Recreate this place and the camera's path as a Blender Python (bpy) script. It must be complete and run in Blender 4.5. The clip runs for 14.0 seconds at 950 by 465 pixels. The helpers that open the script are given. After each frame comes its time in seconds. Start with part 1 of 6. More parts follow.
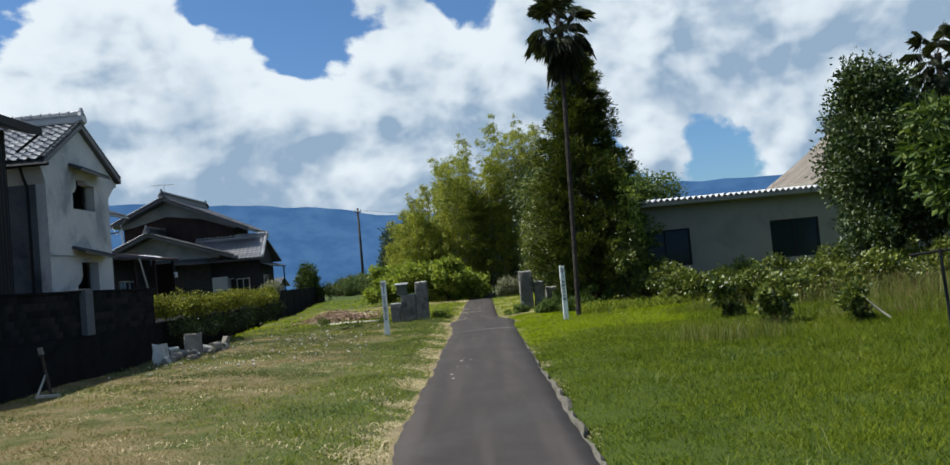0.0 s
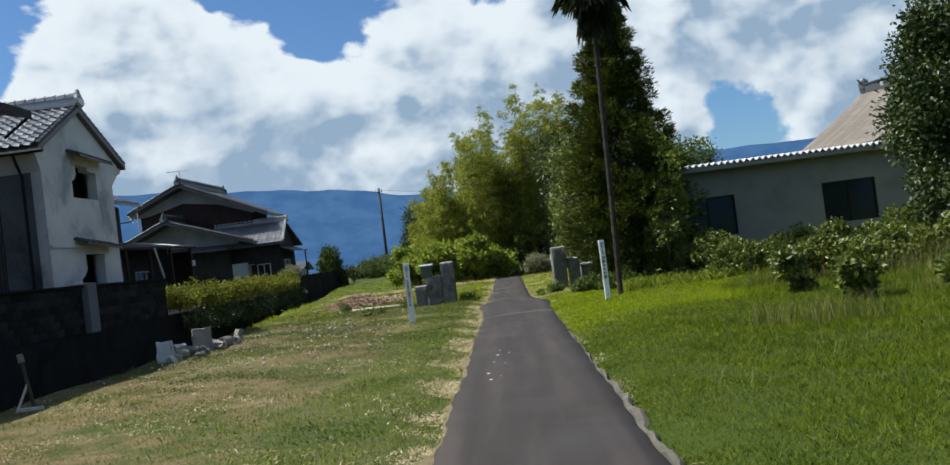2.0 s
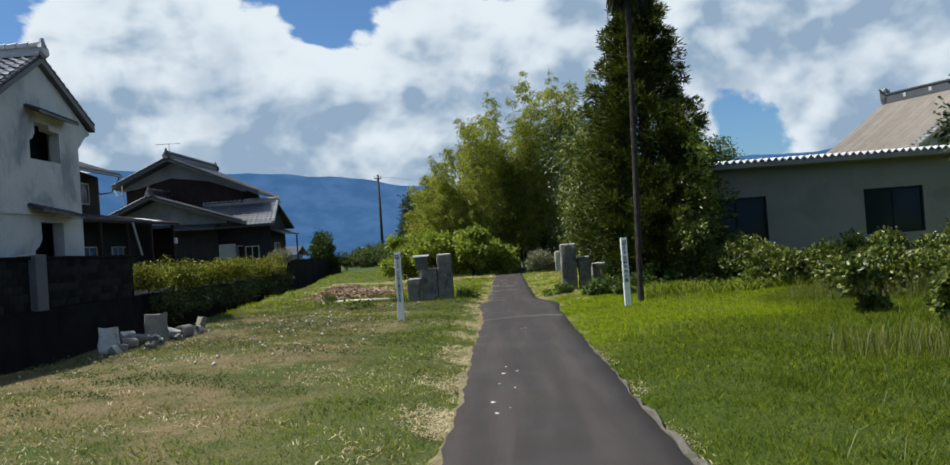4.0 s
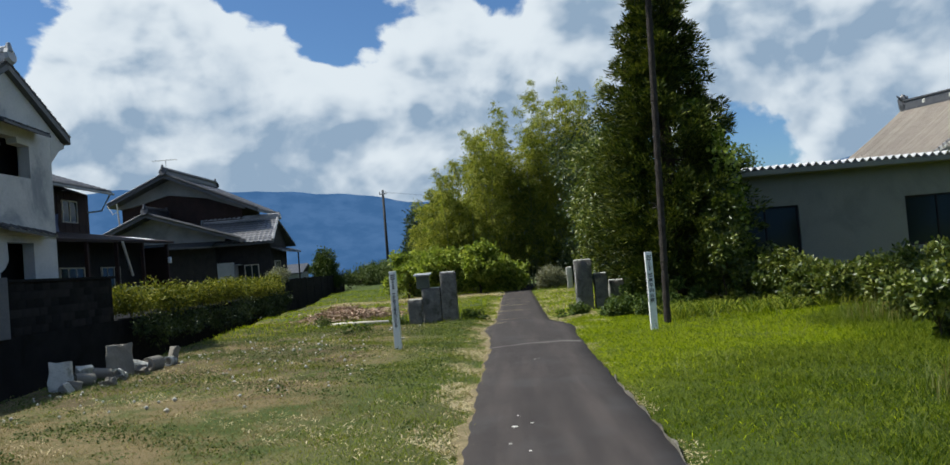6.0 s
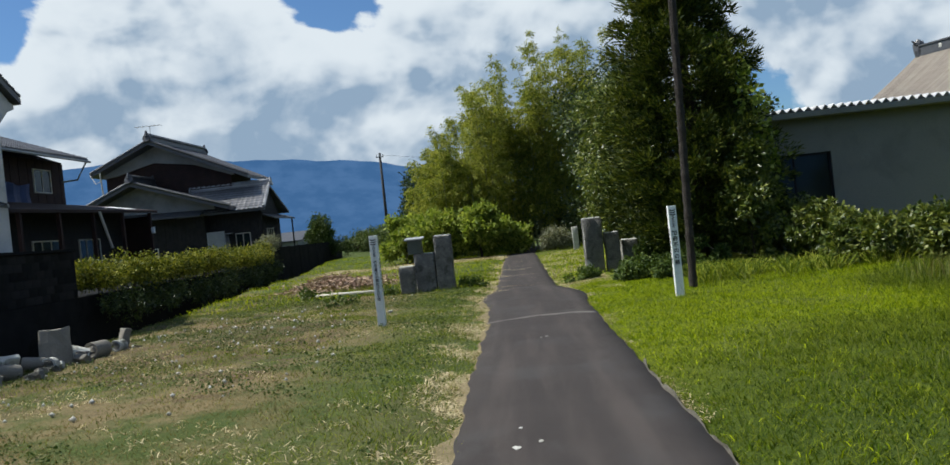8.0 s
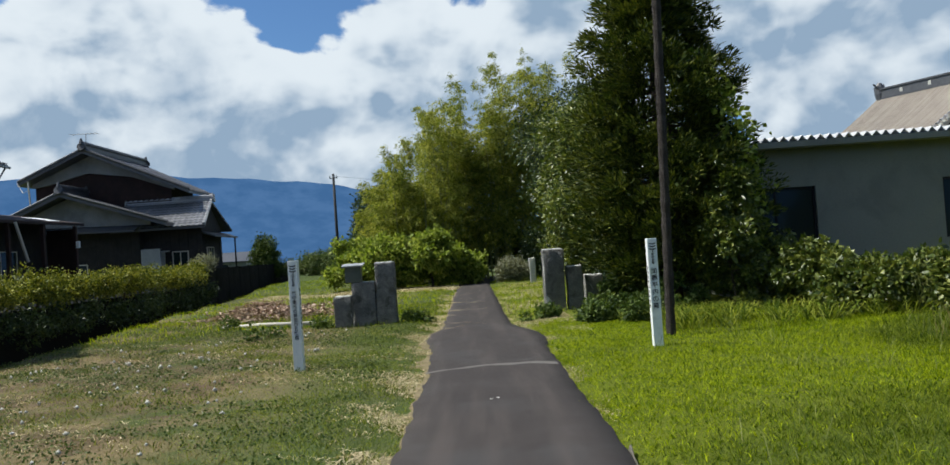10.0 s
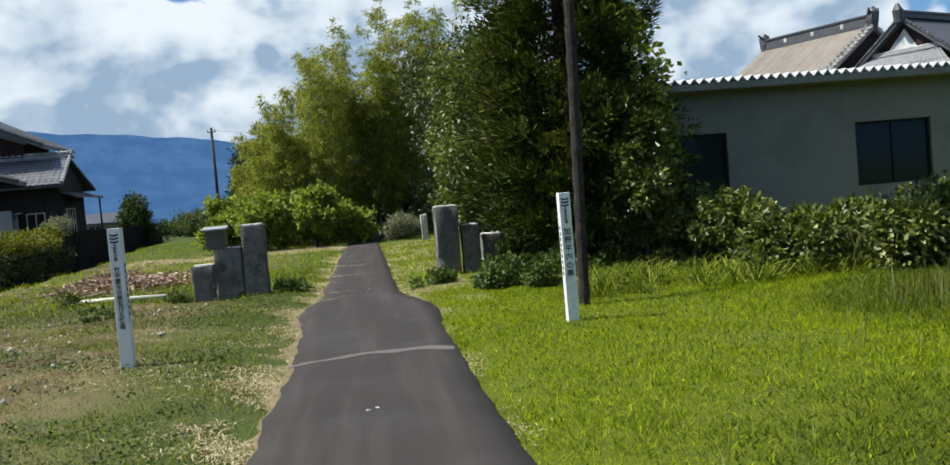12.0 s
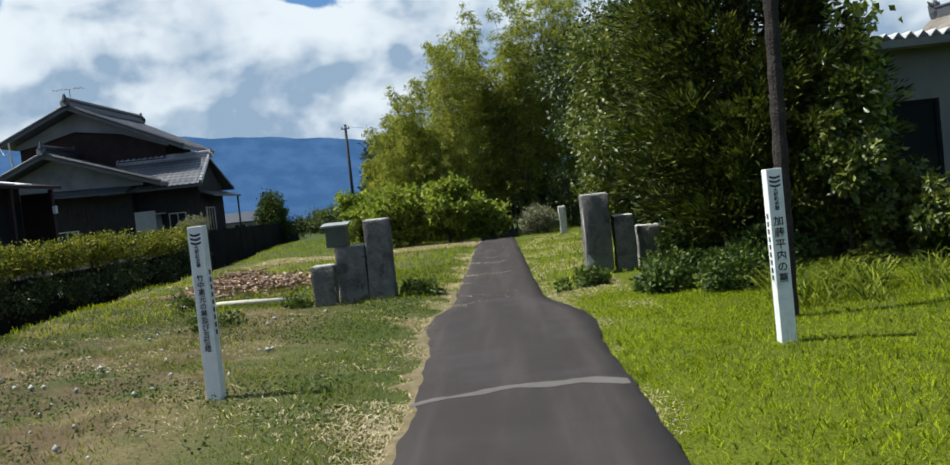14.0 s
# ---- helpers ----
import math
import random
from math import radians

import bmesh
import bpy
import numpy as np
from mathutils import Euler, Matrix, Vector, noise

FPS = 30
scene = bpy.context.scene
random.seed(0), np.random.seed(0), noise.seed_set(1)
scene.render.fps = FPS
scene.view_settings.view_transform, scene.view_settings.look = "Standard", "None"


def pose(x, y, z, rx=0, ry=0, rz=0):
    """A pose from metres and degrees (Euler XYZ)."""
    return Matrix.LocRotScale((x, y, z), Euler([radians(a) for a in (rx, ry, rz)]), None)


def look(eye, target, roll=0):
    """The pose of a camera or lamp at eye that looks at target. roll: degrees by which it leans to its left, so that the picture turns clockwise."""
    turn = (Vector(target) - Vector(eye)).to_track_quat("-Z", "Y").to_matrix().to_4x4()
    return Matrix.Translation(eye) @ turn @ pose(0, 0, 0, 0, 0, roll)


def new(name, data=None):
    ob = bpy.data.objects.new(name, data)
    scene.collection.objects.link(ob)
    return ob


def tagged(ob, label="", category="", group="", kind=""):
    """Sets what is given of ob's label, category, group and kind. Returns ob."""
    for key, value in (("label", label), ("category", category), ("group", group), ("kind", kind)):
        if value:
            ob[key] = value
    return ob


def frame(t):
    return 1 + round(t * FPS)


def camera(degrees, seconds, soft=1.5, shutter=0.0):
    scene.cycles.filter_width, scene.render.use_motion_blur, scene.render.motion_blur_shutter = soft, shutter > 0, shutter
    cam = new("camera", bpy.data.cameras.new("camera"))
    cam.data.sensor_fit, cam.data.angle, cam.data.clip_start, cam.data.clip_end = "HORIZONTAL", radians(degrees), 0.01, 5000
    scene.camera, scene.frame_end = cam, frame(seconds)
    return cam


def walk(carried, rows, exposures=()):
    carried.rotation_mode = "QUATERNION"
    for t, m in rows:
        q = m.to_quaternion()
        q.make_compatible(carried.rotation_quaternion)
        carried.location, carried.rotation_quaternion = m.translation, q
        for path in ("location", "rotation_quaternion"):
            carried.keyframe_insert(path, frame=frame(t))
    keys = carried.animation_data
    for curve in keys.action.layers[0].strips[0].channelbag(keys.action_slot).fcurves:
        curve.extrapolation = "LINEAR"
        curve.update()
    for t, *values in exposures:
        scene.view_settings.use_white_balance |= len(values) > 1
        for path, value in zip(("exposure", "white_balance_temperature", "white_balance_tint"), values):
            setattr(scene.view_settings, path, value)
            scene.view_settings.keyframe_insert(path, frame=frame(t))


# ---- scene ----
# ---- camera and its walk ----
cam = camera(58.3, 14.0)
PATH = [
    (0, (0.123, 0.259, 1.482), (0.115, 2.257, 1.576), -5.2),
    (0.5, (0.056, 0.831, 1.525), (0.012, 2.83, 1.568), -3.9),
    (1, (0.025, 1.211, 1.535), (-0.068, 3.209, 1.573), -5.2),
    (1.5, (-0.033, 1.852, 1.547), (-0.138, 3.849, 1.504), -4.5),
    (2, (-0.043, 2.238, 1.547), (-0.111, 4.237, 1.593), -7.2),
    (2.5, (-0.097, 2.779, 1.543), (-0.124, 4.779, 1.559), -5.0),
    (5, (-0.287, 5.822, 1.461), (-0.366, 7.82, 1.504), -4.3),
    (5.5, (-0.26, 6.1, 1.489), (-0.332, 8.098, 1.467), -6.4),
    (6, (-0.258, 6.917, 1.52), (-0.34, 8.914, 1.591), -4.7),
    (6.5, (-0.277, 7.4, 1.495), (-0.342, 9.398, 1.532), -5.8),
    (7, (-0.208, 7.937, 1.465), (-0.287, 9.936, 1.476), -6.6),
    (7.5, (-0.249, 8.555, 1.449), (-0.301, 10.554, 1.398), -5.5),
    (8, (-0.217, 9.179, 1.462), (-0.314, 11.177, 1.448), -6.1),
    (10.5, (-0.103, 11.903, 1.463), (-0.063, 13.902, 1.504), -4.0),
    (11, (-0.031, 12.414, 1.504), (0.091, 14.41, 1.522), -5.4),
    (11.5, (0.053, 12.954, 1.479), (0.25, 14.942, 1.396), -3.4),
    (12, (0.051, 13.446, 1.498), (0.304, 15.429, 1.414), -4.9),
    (12.5, (0.071, 14.004, 1.49), (0.02, 16.002, 1.421), -5.3),
    (13, (0.044, 14.516, 1.467), (0.073, 16.515, 1.418), -4.3),
    (13.5, (0.105, 15.092, 1.458), (0.308, 17.081, 1.429), -6.8),
    (14, (-0.017, 15.605, 1.442), (-0.074, 17.603, 1.372), -6.1),
]
EXPOSURE = 0.46
walk(cam, [(t, look(eye, target, roll)) for t, eye, target, roll in PATH], exposures=[(t, EXPOSURE + d) for t, d in ((0, 0.0), (2.5, -0.02), (5.5, -0.10), (8, -0.12), (10.5, -0.03), (11, 0.10), (12.5, 0.08), (14, 0.03))])

# ---- world and sun ----
SUN = Vector((-0.66, 0.07, 1.0)).normalized()


def node(tree, kind, **values):
    made = tree.nodes.new(kind)
    for key, value in values.items():
        setattr(made, key, value)
    return made


def calc(tree, op, a, b=None, c=None, clamp=False):
    made = node(tree, "ShaderNodeMath", operation=op, use_clamp=clamp)
    for slot, value in enumerate((a, b, c)):
        if value is None:
            continue
        if isinstance(value, (int, float)):
            made.inputs[slot].default_value = value
        else:
            tree.links.new(value, made.inputs[slot])
    return made.outputs[0]


def mix(tree, fac, a, b, blend="MIX"):
    made = node(tree, "ShaderNodeMix", data_type="RGBA", blend_type=blend)
    for slot, value in ((0, fac), (6, a), (7, b)):
        if isinstance(value, (int, float)):
            made.inputs[slot].default_value = value
        elif isinstance(value, tuple):
            made.inputs[slot].default_value = (*value[:3], 1)
        else:
            tree.links.new(value, made.inputs[slot])
    return made.outputs[2]


def noise_tex(tree, vector, scale, detail=4.0, rough=0.55, distortion=0.0):
    made = node(tree, "ShaderNodeTexNoise")
    made.inputs["Scale"].default_value = scale
    made.inputs["Detail"].default_value = detail
    made.inputs["Roughness"].default_value = rough
    made.inputs["Distortion"].default_value = distortion
    if vector is not None:
        tree.links.new(vector, made.inputs["Vector"])
    return made.outputs["Fac"]


def smooth(tree, value, low, high):
    made = node(tree, "ShaderNodeMapRange", interpolation_type="SMOOTHSTEP")
    tree.links.new(value, made.inputs["Value"])
    made.inputs["From Min"].default_value = low
    made.inputs["From Max"].default_value = high
    return made.outputs["Result"]


def build_world():
    """A blue summer sky with heaps of cumulus."""
    world = bpy.data.worlds.new("summer_sky")
    scene.world = world
    world.use_nodes = True
    tree = world.node_tree
    tree.nodes.clear()
    sky = node(tree, "ShaderNodeTexSky", sky_type="NISHITA", sun_disc=False)
    sky.sun_elevation = math.asin(SUN.z)
    sky.sun_rotation = math.atan2(SUN.x, SUN.y)
    sky.air_density, sky.dust_density, sky.ozone_density = 1.0, 0.6, 2.0
    where = node(tree, "ShaderNodeTexCoord").outputs["Generated"]
    # heaps and gaps of the cumulus field: direction, size, weight
    heaps = ((-0.38, 0.22, 0.17, 0.30), (-0.27, 0.20, 0.13, 0.16), (-0.02, 0.20, 0.16, 0.30), (0.20, 0.27, 0.16, 0.20), (0.45, 0.25, 0.22, 0.26), (-0.25, 0.10, 0.20, 0.14), (-0.05, 0.09, 0.12, 0.12), (0.22, 0.122, 0.035, 0.20), (0.39, 0.13, 0.06, 0.14),
             (-0.235, 0.345, 0.085, -0.34), (-0.185, 0.285, 0.05, -0.20), (-0.62, 0.37, 0.11, -0.30), (0.0, 0.345, 0.05, -0.22), (0.30, 0.105, 0.075, -0.16), (0.12, 0.09, 0.08, -0.12), (-0.54, 0.22, 0.12, 0.20), (0.40, 0.32, 0.03, -0.14))

    def density(shift, detail):
        """How much cloud lies in a direction: billows on broad heaps."""
        moved = node(tree, "ShaderNodeMapping")
        moved.inputs["Location"].default_value = shift
        tree.links.new(where, moved.inputs["Vector"])
        at = moved.outputs["Vector"]
        stretch = node(tree, "ShaderNodeMapping")
        stretch.inputs["Scale"].default_value = (1.0, 1.0, 1.4)
        stretch.inputs["Location"].default_value = (3.1, 1.7, 0.4)
        tree.links.new(at, stretch.inputs["Vector"])
        broken = noise_tex(tree, stretch.outputs["Vector"], 7.0, detail, 0.56, 0.25)
        bent = node(tree, "ShaderNodeTexNoise")
        bent.inputs["Scale"].default_value = 16.0
        tree.links.new(stretch.outputs["Vector"], bent.inputs["Vector"])
        warp = node(tree, "ShaderNodeVectorMath", operation="MULTIPLY_ADD")
        tree.links.new(bent.outputs["Color"], warp.inputs[0])
        warp.inputs[1].default_value = (0.07, 0.07, 0.07)
        tree.links.new(stretch.outputs["Vector"], warp.inputs[2])
        total = calc(tree, "MULTIPLY", broken, 0.72)
        for scale, weight in ((13.0, 0.20), (31.0, 0.10)):
            puff = node(tree, "ShaderNodeTexVoronoi", feature="SMOOTH_F1")
            puff.inputs["Scale"].default_value = scale
            puff.inputs["Smoothness"].default_value = 0.35
            tree.links.new(warp.outputs["Vector"], puff.inputs["Vector"])
            total = calc(tree, "MULTIPLY_ADD", calc(tree, "SUBTRACT", 0.5, puff.outputs["Distance"]), weight, total)
        for x, z, size, weight in heaps:
            gap = node(tree, "ShaderNodeVectorMath", operation="DISTANCE")
            tree.links.new(at, gap.inputs[0])
            gap.inputs[1].default_value = Vector((x, 1, z)).normalized()
            near = calc(tree, "SUBTRACT", 1.0, smooth(tree, gap.outputs["Value"], 0.0, size * 1.35))
            total = calc(tree, "MULTIPLY_ADD", near, weight, total)
        return total
    here = density((0.0, 0.0, 0.0), 9.0)
    sunward = density((-0.014, 0.0, 0.034), 4.0)
    cover = smooth(tree, here, 0.365, 0.430)
    turned = smooth(tree, calc(tree, "SUBTRACT", sunward, here), -0.16, 0.10)
    thick = smooth(tree, sunward, 0.34, 0.68)
    mottle = smooth(tree, noise_tex(tree, where, 12.0, 7.0, 0.55, 0.3), 0.30, 0.68)
    shade = calc(tree, "MULTIPLY", thick, calc(tree, "MULTIPLY_ADD", turned, 0.74, calc(tree, "MULTIPLY", mottle, 0.58)), clamp=True)
    cloud = mix(tree, shade, (12.4, 13.7, 14.7), (4.7, 6.6, 8.9))
    both = mix(tree, cover, mix(tree, 1.0, sky.outputs["Color"], (0.95, 1.35, 1.75), "MULTIPLY"), cloud)
    back = node(tree, "ShaderNodeBackground")
    back.inputs["Strength"].default_value = 0.047
    tree.links.new(both, back.inputs["Color"])
    tree.links.new(back.outputs[0], node(tree, "ShaderNodeOutputWorld").inputs["Surface"])


build_world()
lamp = bpy.data.lights.new("sun", "SUN")
lamp.energy, lamp.angle, lamp.color = 5.0, radians(0.55), (1.0, 0.98, 0.91)
new("sun", lamp).matrix_world = look(SUN * 60, (0, 0, 0))

# ---- materials ----


def material(name, colours, rough=0.8, scale=3.0, fine=40.0, bump=0.3, depth=0.02, metal=0.0, stain=None, stain_scale=0.6, island=0.0, gloss=0.5, thin=0.0, random_object=0.0):
    """A procedural surface: broad and fine noise between the colours, stains, relief; island varies loose pieces, thin lets light through."""
    mat = bpy.data.materials.new(name)
    mat.use_nodes = True
    tree = mat.node_tree
    tree.nodes.clear()
    at = node(tree, "ShaderNodeTexCoord").outputs["Object"]
    broad = noise_tex(tree, at, scale, 5.0, 0.6)
    small = noise_tex(tree, at, fine, 3.0, 0.6)
    value = calc(tree, "MULTIPLY_ADD", small, 0.45, calc(tree, "MULTIPLY", broad, 0.55))
    if island:
        loose = node(tree, "ShaderNodeNewGeometry").outputs["Random Per Island"]
        value = calc(tree, "MULTIPLY_ADD", calc(tree, "SUBTRACT", loose, 0.5), island, value)
    if random_object:
        each = node(tree, "ShaderNodeObjectInfo").outputs["Random"]
        value = calc(tree, "MULTIPLY_ADD", calc(tree, "SUBTRACT", each, 0.5), random_object, value)
    ramp = node(tree, "ShaderNodeValToRGB")
    stops = ramp.color_ramp.elements
    while len(stops) < len(colours):
        stops.new(0.5)
    for i, colour in enumerate(colours):
        stops[i].position = 0.28 + 0.44 * i / max(1, len(colours) - 1)
        stops[i].color = (*colour, 1)
    tree.links.new(value, ramp.inputs["Fac"])
    colour = ramp.outputs["Color"]
    if stain:
        spots = smooth(tree, noise_tex(tree, at, stain_scale, 6.0, 0.62, 0.4), 0.50, 0.68)
        colour = mix(tree, calc(tree, "MULTIPLY", spots, 0.8), colour, stain)
    shader = node(tree, "ShaderNodeBsdfPrincipled")
    shader.inputs["Roughness"].default_value = rough
    shader.inputs["Metallic"].default_value = metal
    shader.inputs["Specular IOR Level"].default_value = gloss
    tree.links.new(colour, shader.inputs["Base Color"])
    if bump:
        relief = node(tree, "ShaderNodeBump")
        relief.inputs["Strength"].default_value = bump
        relief.inputs["Distance"].default_value = depth
        tree.links.new(small, relief.inputs["Height"])
        tree.links.new(relief.outputs["Normal"], shader.inputs["Normal"])
    surface = shader.outputs[0]
    if thin:
        glow = node(tree, "ShaderNodeBsdfTranslucent")
        tree.links.new(mix(tree, 1.0, colour, (1.0, 1.0, 0.55), "MULTIPLY"), glow.inputs["Color"])
        joined = node(tree, "ShaderNodeMixShader")
        joined.inputs[0].default_value = thin
        tree.links.new(surface, joined.inputs[1])
        tree.links.new(glow.outputs[0], joined.inputs[2])
        surface = joined.outputs[0]
    tree.links.new(surface, node(tree, "ShaderNodeOutputMaterial").inputs["Surface"])
    return mat


def leafy(name, colours, thin=0.35, rough=0.55, island=0.5, scale=0.8, gloss=0.2):
    return material(name, colours, rough=rough, scale=scale, fine=6.0, bump=0, island=island, thin=thin, gloss=gloss)


ASPHALT = material("asphalt", [(0.024, 0.0202, 0.0188), (0.032, 0.0268, 0.0248), (0.042, 0.0355, 0.0328)], rough=0.9, scale=1.2, fine=160, bump=0.6, depth=0.006, stain=(0.043, 0.040, 0.039), stain_scale=0.9, gloss=0.3)
SEAM = material("pale_asphalt_seam", [(0.085, 0.08, 0.074), (0.14, 0.13, 0.12)], rough=0.95, scale=6, fine=120, depth=0.004, gloss=0.3)
CONCRETE = material("weathered_concrete", [(0.11, 0.10, 0.085), (0.19, 0.18, 0.155), (0.29, 0.27, 0.24)], rough=0.93, scale=3, fine=70, bump=0.5, stain=(0.10, 0.10, 0.085), stain_scale=1.7, gloss=0.3)
KERB = material("crumbling_kerb_concrete", [(0.07, 0.065, 0.052), (0.125, 0.115, 0.095), (0.21, 0.195, 0.165)], rough=0.95, scale=5, fine=60, bump=0.9, depth=0.02, stain=(0.06, 0.065, 0.035), stain_scale=2.5, gloss=0.2)
# concrete and block set near black: the walls' shade is in the colour
DARK_CONCRETE = material("shade_dark_concrete", [(0.008, 0.009, 0.010), (0.014, 0.015, 0.016), (0.024, 0.024, 0.024)], rough=0.9, scale=1.4, fine=45, bump=0.5, stain=(0.007, 0.008, 0.007), stain_scale=0.8, gloss=0.05)
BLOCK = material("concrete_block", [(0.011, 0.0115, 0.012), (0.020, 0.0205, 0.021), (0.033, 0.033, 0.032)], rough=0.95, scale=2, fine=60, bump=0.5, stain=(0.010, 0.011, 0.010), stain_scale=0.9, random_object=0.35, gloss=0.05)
STONE = material("granite", [(0.10, 0.10, 0.098), (0.20, 0.197, 0.185), (0.36, 0.345, 0.31)], rough=0.92, scale=7, fine=42, bump=1.0, depth=0.05, stain=(0.075, 0.078, 0.06), stain_scale=4.5, random_object=0.2, gloss=0.3)
LICHEN = material("lichened_stone", [(0.34, 0.34, 0.31), (0.5, 0.5, 0.46), (0.62, 0.61, 0.57)], rough=0.95, scale=7, fine=60, bump=0.8, depth=0.02, stain=(0.17, 0.175, 0.14), stain_scale=5.0, gloss=0.3)
PLASTER = material("white_plaster", [(0.40, 0.41, 0.41), (0.54, 0.54, 0.53), (0.66, 0.65, 0.63)], rough=0.92, scale=0.9, fine=30, bump=0.25, stain=(0.21, 0.23, 0.26), stain_scale=0.55, gloss=0.3)
GREY_PLASTER = material("grey_plaster", [(0.14, 0.15, 0.155), (0.215, 0.22, 0.22), (0.29, 0.29, 0.28)], rough=0.92, scale=0.8, fine=30, bump=0.25, stain=(0.13, 0.135, 0.135), stain_scale=0.5, gloss=0.3)
# darker copy of the plaster: stains, plus shade put into the colour
DIM_PLASTER = material("stained_shade_plaster", [(0.07, 0.08, 0.088), (0.13, 0.14, 0.148), (0.21, 0.215, 0.22)], rough=0.92, scale=0.5, fine=30, bump=0.25, stain=(0.04, 0.047, 0.055), stain_scale=0.4, gloss=0.2)
FACTORY = material("cream_render", [(0.185, 0.193, 0.170), (0.215, 0.220, 0.193), (0.243, 0.245, 0.213)], rough=0.85, scale=0.5, fine=24, bump=0.15, stain=(0.168, 0.172, 0.152), stain_scale=0.7, gloss=0.3)
TILE = material("silver_clay_tile", [(0.16, 0.165, 0.18), (0.25, 0.255, 0.27), (0.36, 0.365, 0.37)], rough=0.36, scale=2.5, fine=30, bump=0.2, random_object=0.45, island=0.35, gloss=0.7)
TILE_DARK = material("dark_clay_tile", [(0.035, 0.037, 0.042), (0.055, 0.058, 0.065), (0.085, 0.088, 0.095)], rough=0.45, scale=2.0, fine=25, bump=0.3, island=0.3)
TEMPLE_TILE = material("buff_roof_tile", [(0.25, 0.215, 0.18), (0.33, 0.29, 0.245), (0.40, 0.355, 0.30)], rough=0.6, scale=1.2, fine=20, bump=0.2, island=0.2)
WOOD_DARK = material("charred_board", [(0.010, 0.0095, 0.0095), (0.018, 0.017, 0.017), (0.032, 0.029, 0.028)], rough=0.85, scale=3.0, fine=28, bump=0.4, island=0.25, gloss=0.3)
WOOD_RED = material("red_brown_board", [(0.013, 0.0085, 0.008), (0.024, 0.0125, 0.011), (0.045, 0.022, 0.018)], rough=0.8, scale=2.5, fine=26, bump=0.4, island=0.25, gloss=0.3)
WOOD_PALE = material("bleached_timber", [(0.38, 0.34, 0.28), (0.52, 0.48, 0.40), (0.62, 0.58, 0.50)], rough=0.9, scale=6, fine=40, bump=0.3)
IRON = material("dark_corrugated_iron", [(0.007, 0.009, 0.012), (0.012, 0.014, 0.018), (0.02, 0.021, 0.023)], rough=0.6, scale=1.0, fine=20, bump=0.2, stain=(0.018, 0.013, 0.010), stain_scale=0.7, gloss=0.2)
WHITE_METAL = material("white_sheet_metal", [(0.62, 0.63, 0.64), (0.72, 0.73, 0.73), (0.78, 0.78, 0.77)], rough=0.45, scale=1.5, fine=20, bump=0.05)
GREY_METAL = material("grey_painted_metal", [(0.20, 0.21, 0.21), (0.27, 0.28, 0.28), (0.34, 0.34, 0.33)], rough=0.5, scale=2, fine=25, bump=0.1)
BOX_GREEN = material("grey_green_painted_metal", [(0.045, 0.06, 0.05), (0.065, 0.08, 0.066), (0.09, 0.105, 0.09)], rough=0.6, scale=4, fine=35, bump=0.15, stain=(0.09, 0.08, 0.06), stain_scale=3)
TARP = material("blue_tarpaulin", [(0.03, 0.055, 0.16), (0.045, 0.08, 0.22), (0.06, 0.11, 0.29)], rough=0.5, scale=2, fine=15, bump=0.3)
POST_WHITE = material("white_painted_post", [(0.66, 0.70, 0.71), (0.76, 0.79, 0.79), (0.82, 0.84, 0.83)], rough=0.55, scale=3.5, fine=30, bump=0.08, stain=(0.55, 0.59, 0.58), stain_scale=4)
INK = material("black_lettering", [(0.012, 0.012, 0.014), (0.02, 0.02, 0.022)], rough=0.6, scale=4, fine=20, bump=0)
# near-black colour that stands in for darkness behind the openings
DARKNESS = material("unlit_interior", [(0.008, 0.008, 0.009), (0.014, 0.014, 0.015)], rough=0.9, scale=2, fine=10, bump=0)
BARK = material("brown_bark", [(0.035, 0.026, 0.02), (0.06, 0.047, 0.036), (0.10, 0.08, 0.062)], rough=0.95, scale=4, fine=30, bump=0.9, depth=0.03, gloss=0.2)
PALM_BARK = material("fibrous_palm_bark", [(0.022, 0.019, 0.017), (0.042, 0.036, 0.032), (0.075, 0.066, 0.058)], rough=0.97, scale=8, fine=45, bump=1.0, depth=0.03, gloss=0.2)
CULM = material("bamboo_culm", [(0.13, 0.16, 0.05), (0.2, 0.21, 0.07)], rough=0.5, scale=4, fine=20, bump=0.1)
POLE = material("dark_concrete_pole", [(0.018, 0.02, 0.023), (0.03, 0.032, 0.035)], rough=0.85, scale=2, fine=25, bump=0.2)
CUT_WOOD = material("cut_branch", [(0.22, 0.13, 0.09), (0.38, 0.26, 0.18), (0.55, 0.42, 0.31)], rough=0.9, scale=4, fine=25, bump=0.2, island=0.7)
BROWN_LEAF = leafy("withered_leaf", [(0.13, 0.085, 0.048), (0.24, 0.17, 0.10), (0.37, 0.28, 0.18)], thin=0.2)
STRAW = leafy("dead_grass", [(0.28, 0.23, 0.125), (0.44, 0.37, 0.22), (0.60, 0.52, 0.34)], thin=0.25, scale=1.5)
STRAW_BED = material("trodden_straw", [(0.085, 0.075, 0.035), (0.16, 0.13, 0.07), (0.33, 0.27, 0.17)], rough=0.95, scale=5, fine=55, bump=0.8, depth=0.02, gloss=0.2)
GRASS_GREEN = leafy("lush_grass_blade", [(0.075, 0.128, 0.002), (0.205, 0.285, 0.003), (0.39, 0.46, 0.010)], thin=0.4, scale=0.55, island=0.75, gloss=0.1)
GRASS_LEFT = leafy("worn_green_grass_blade", [(0.050, 0.085, 0.006), (0.125, 0.175, 0.012), (0.26, 0.29, 0.04)], thin=0.35, scale=0.7, island=0.75, gloss=0.1)
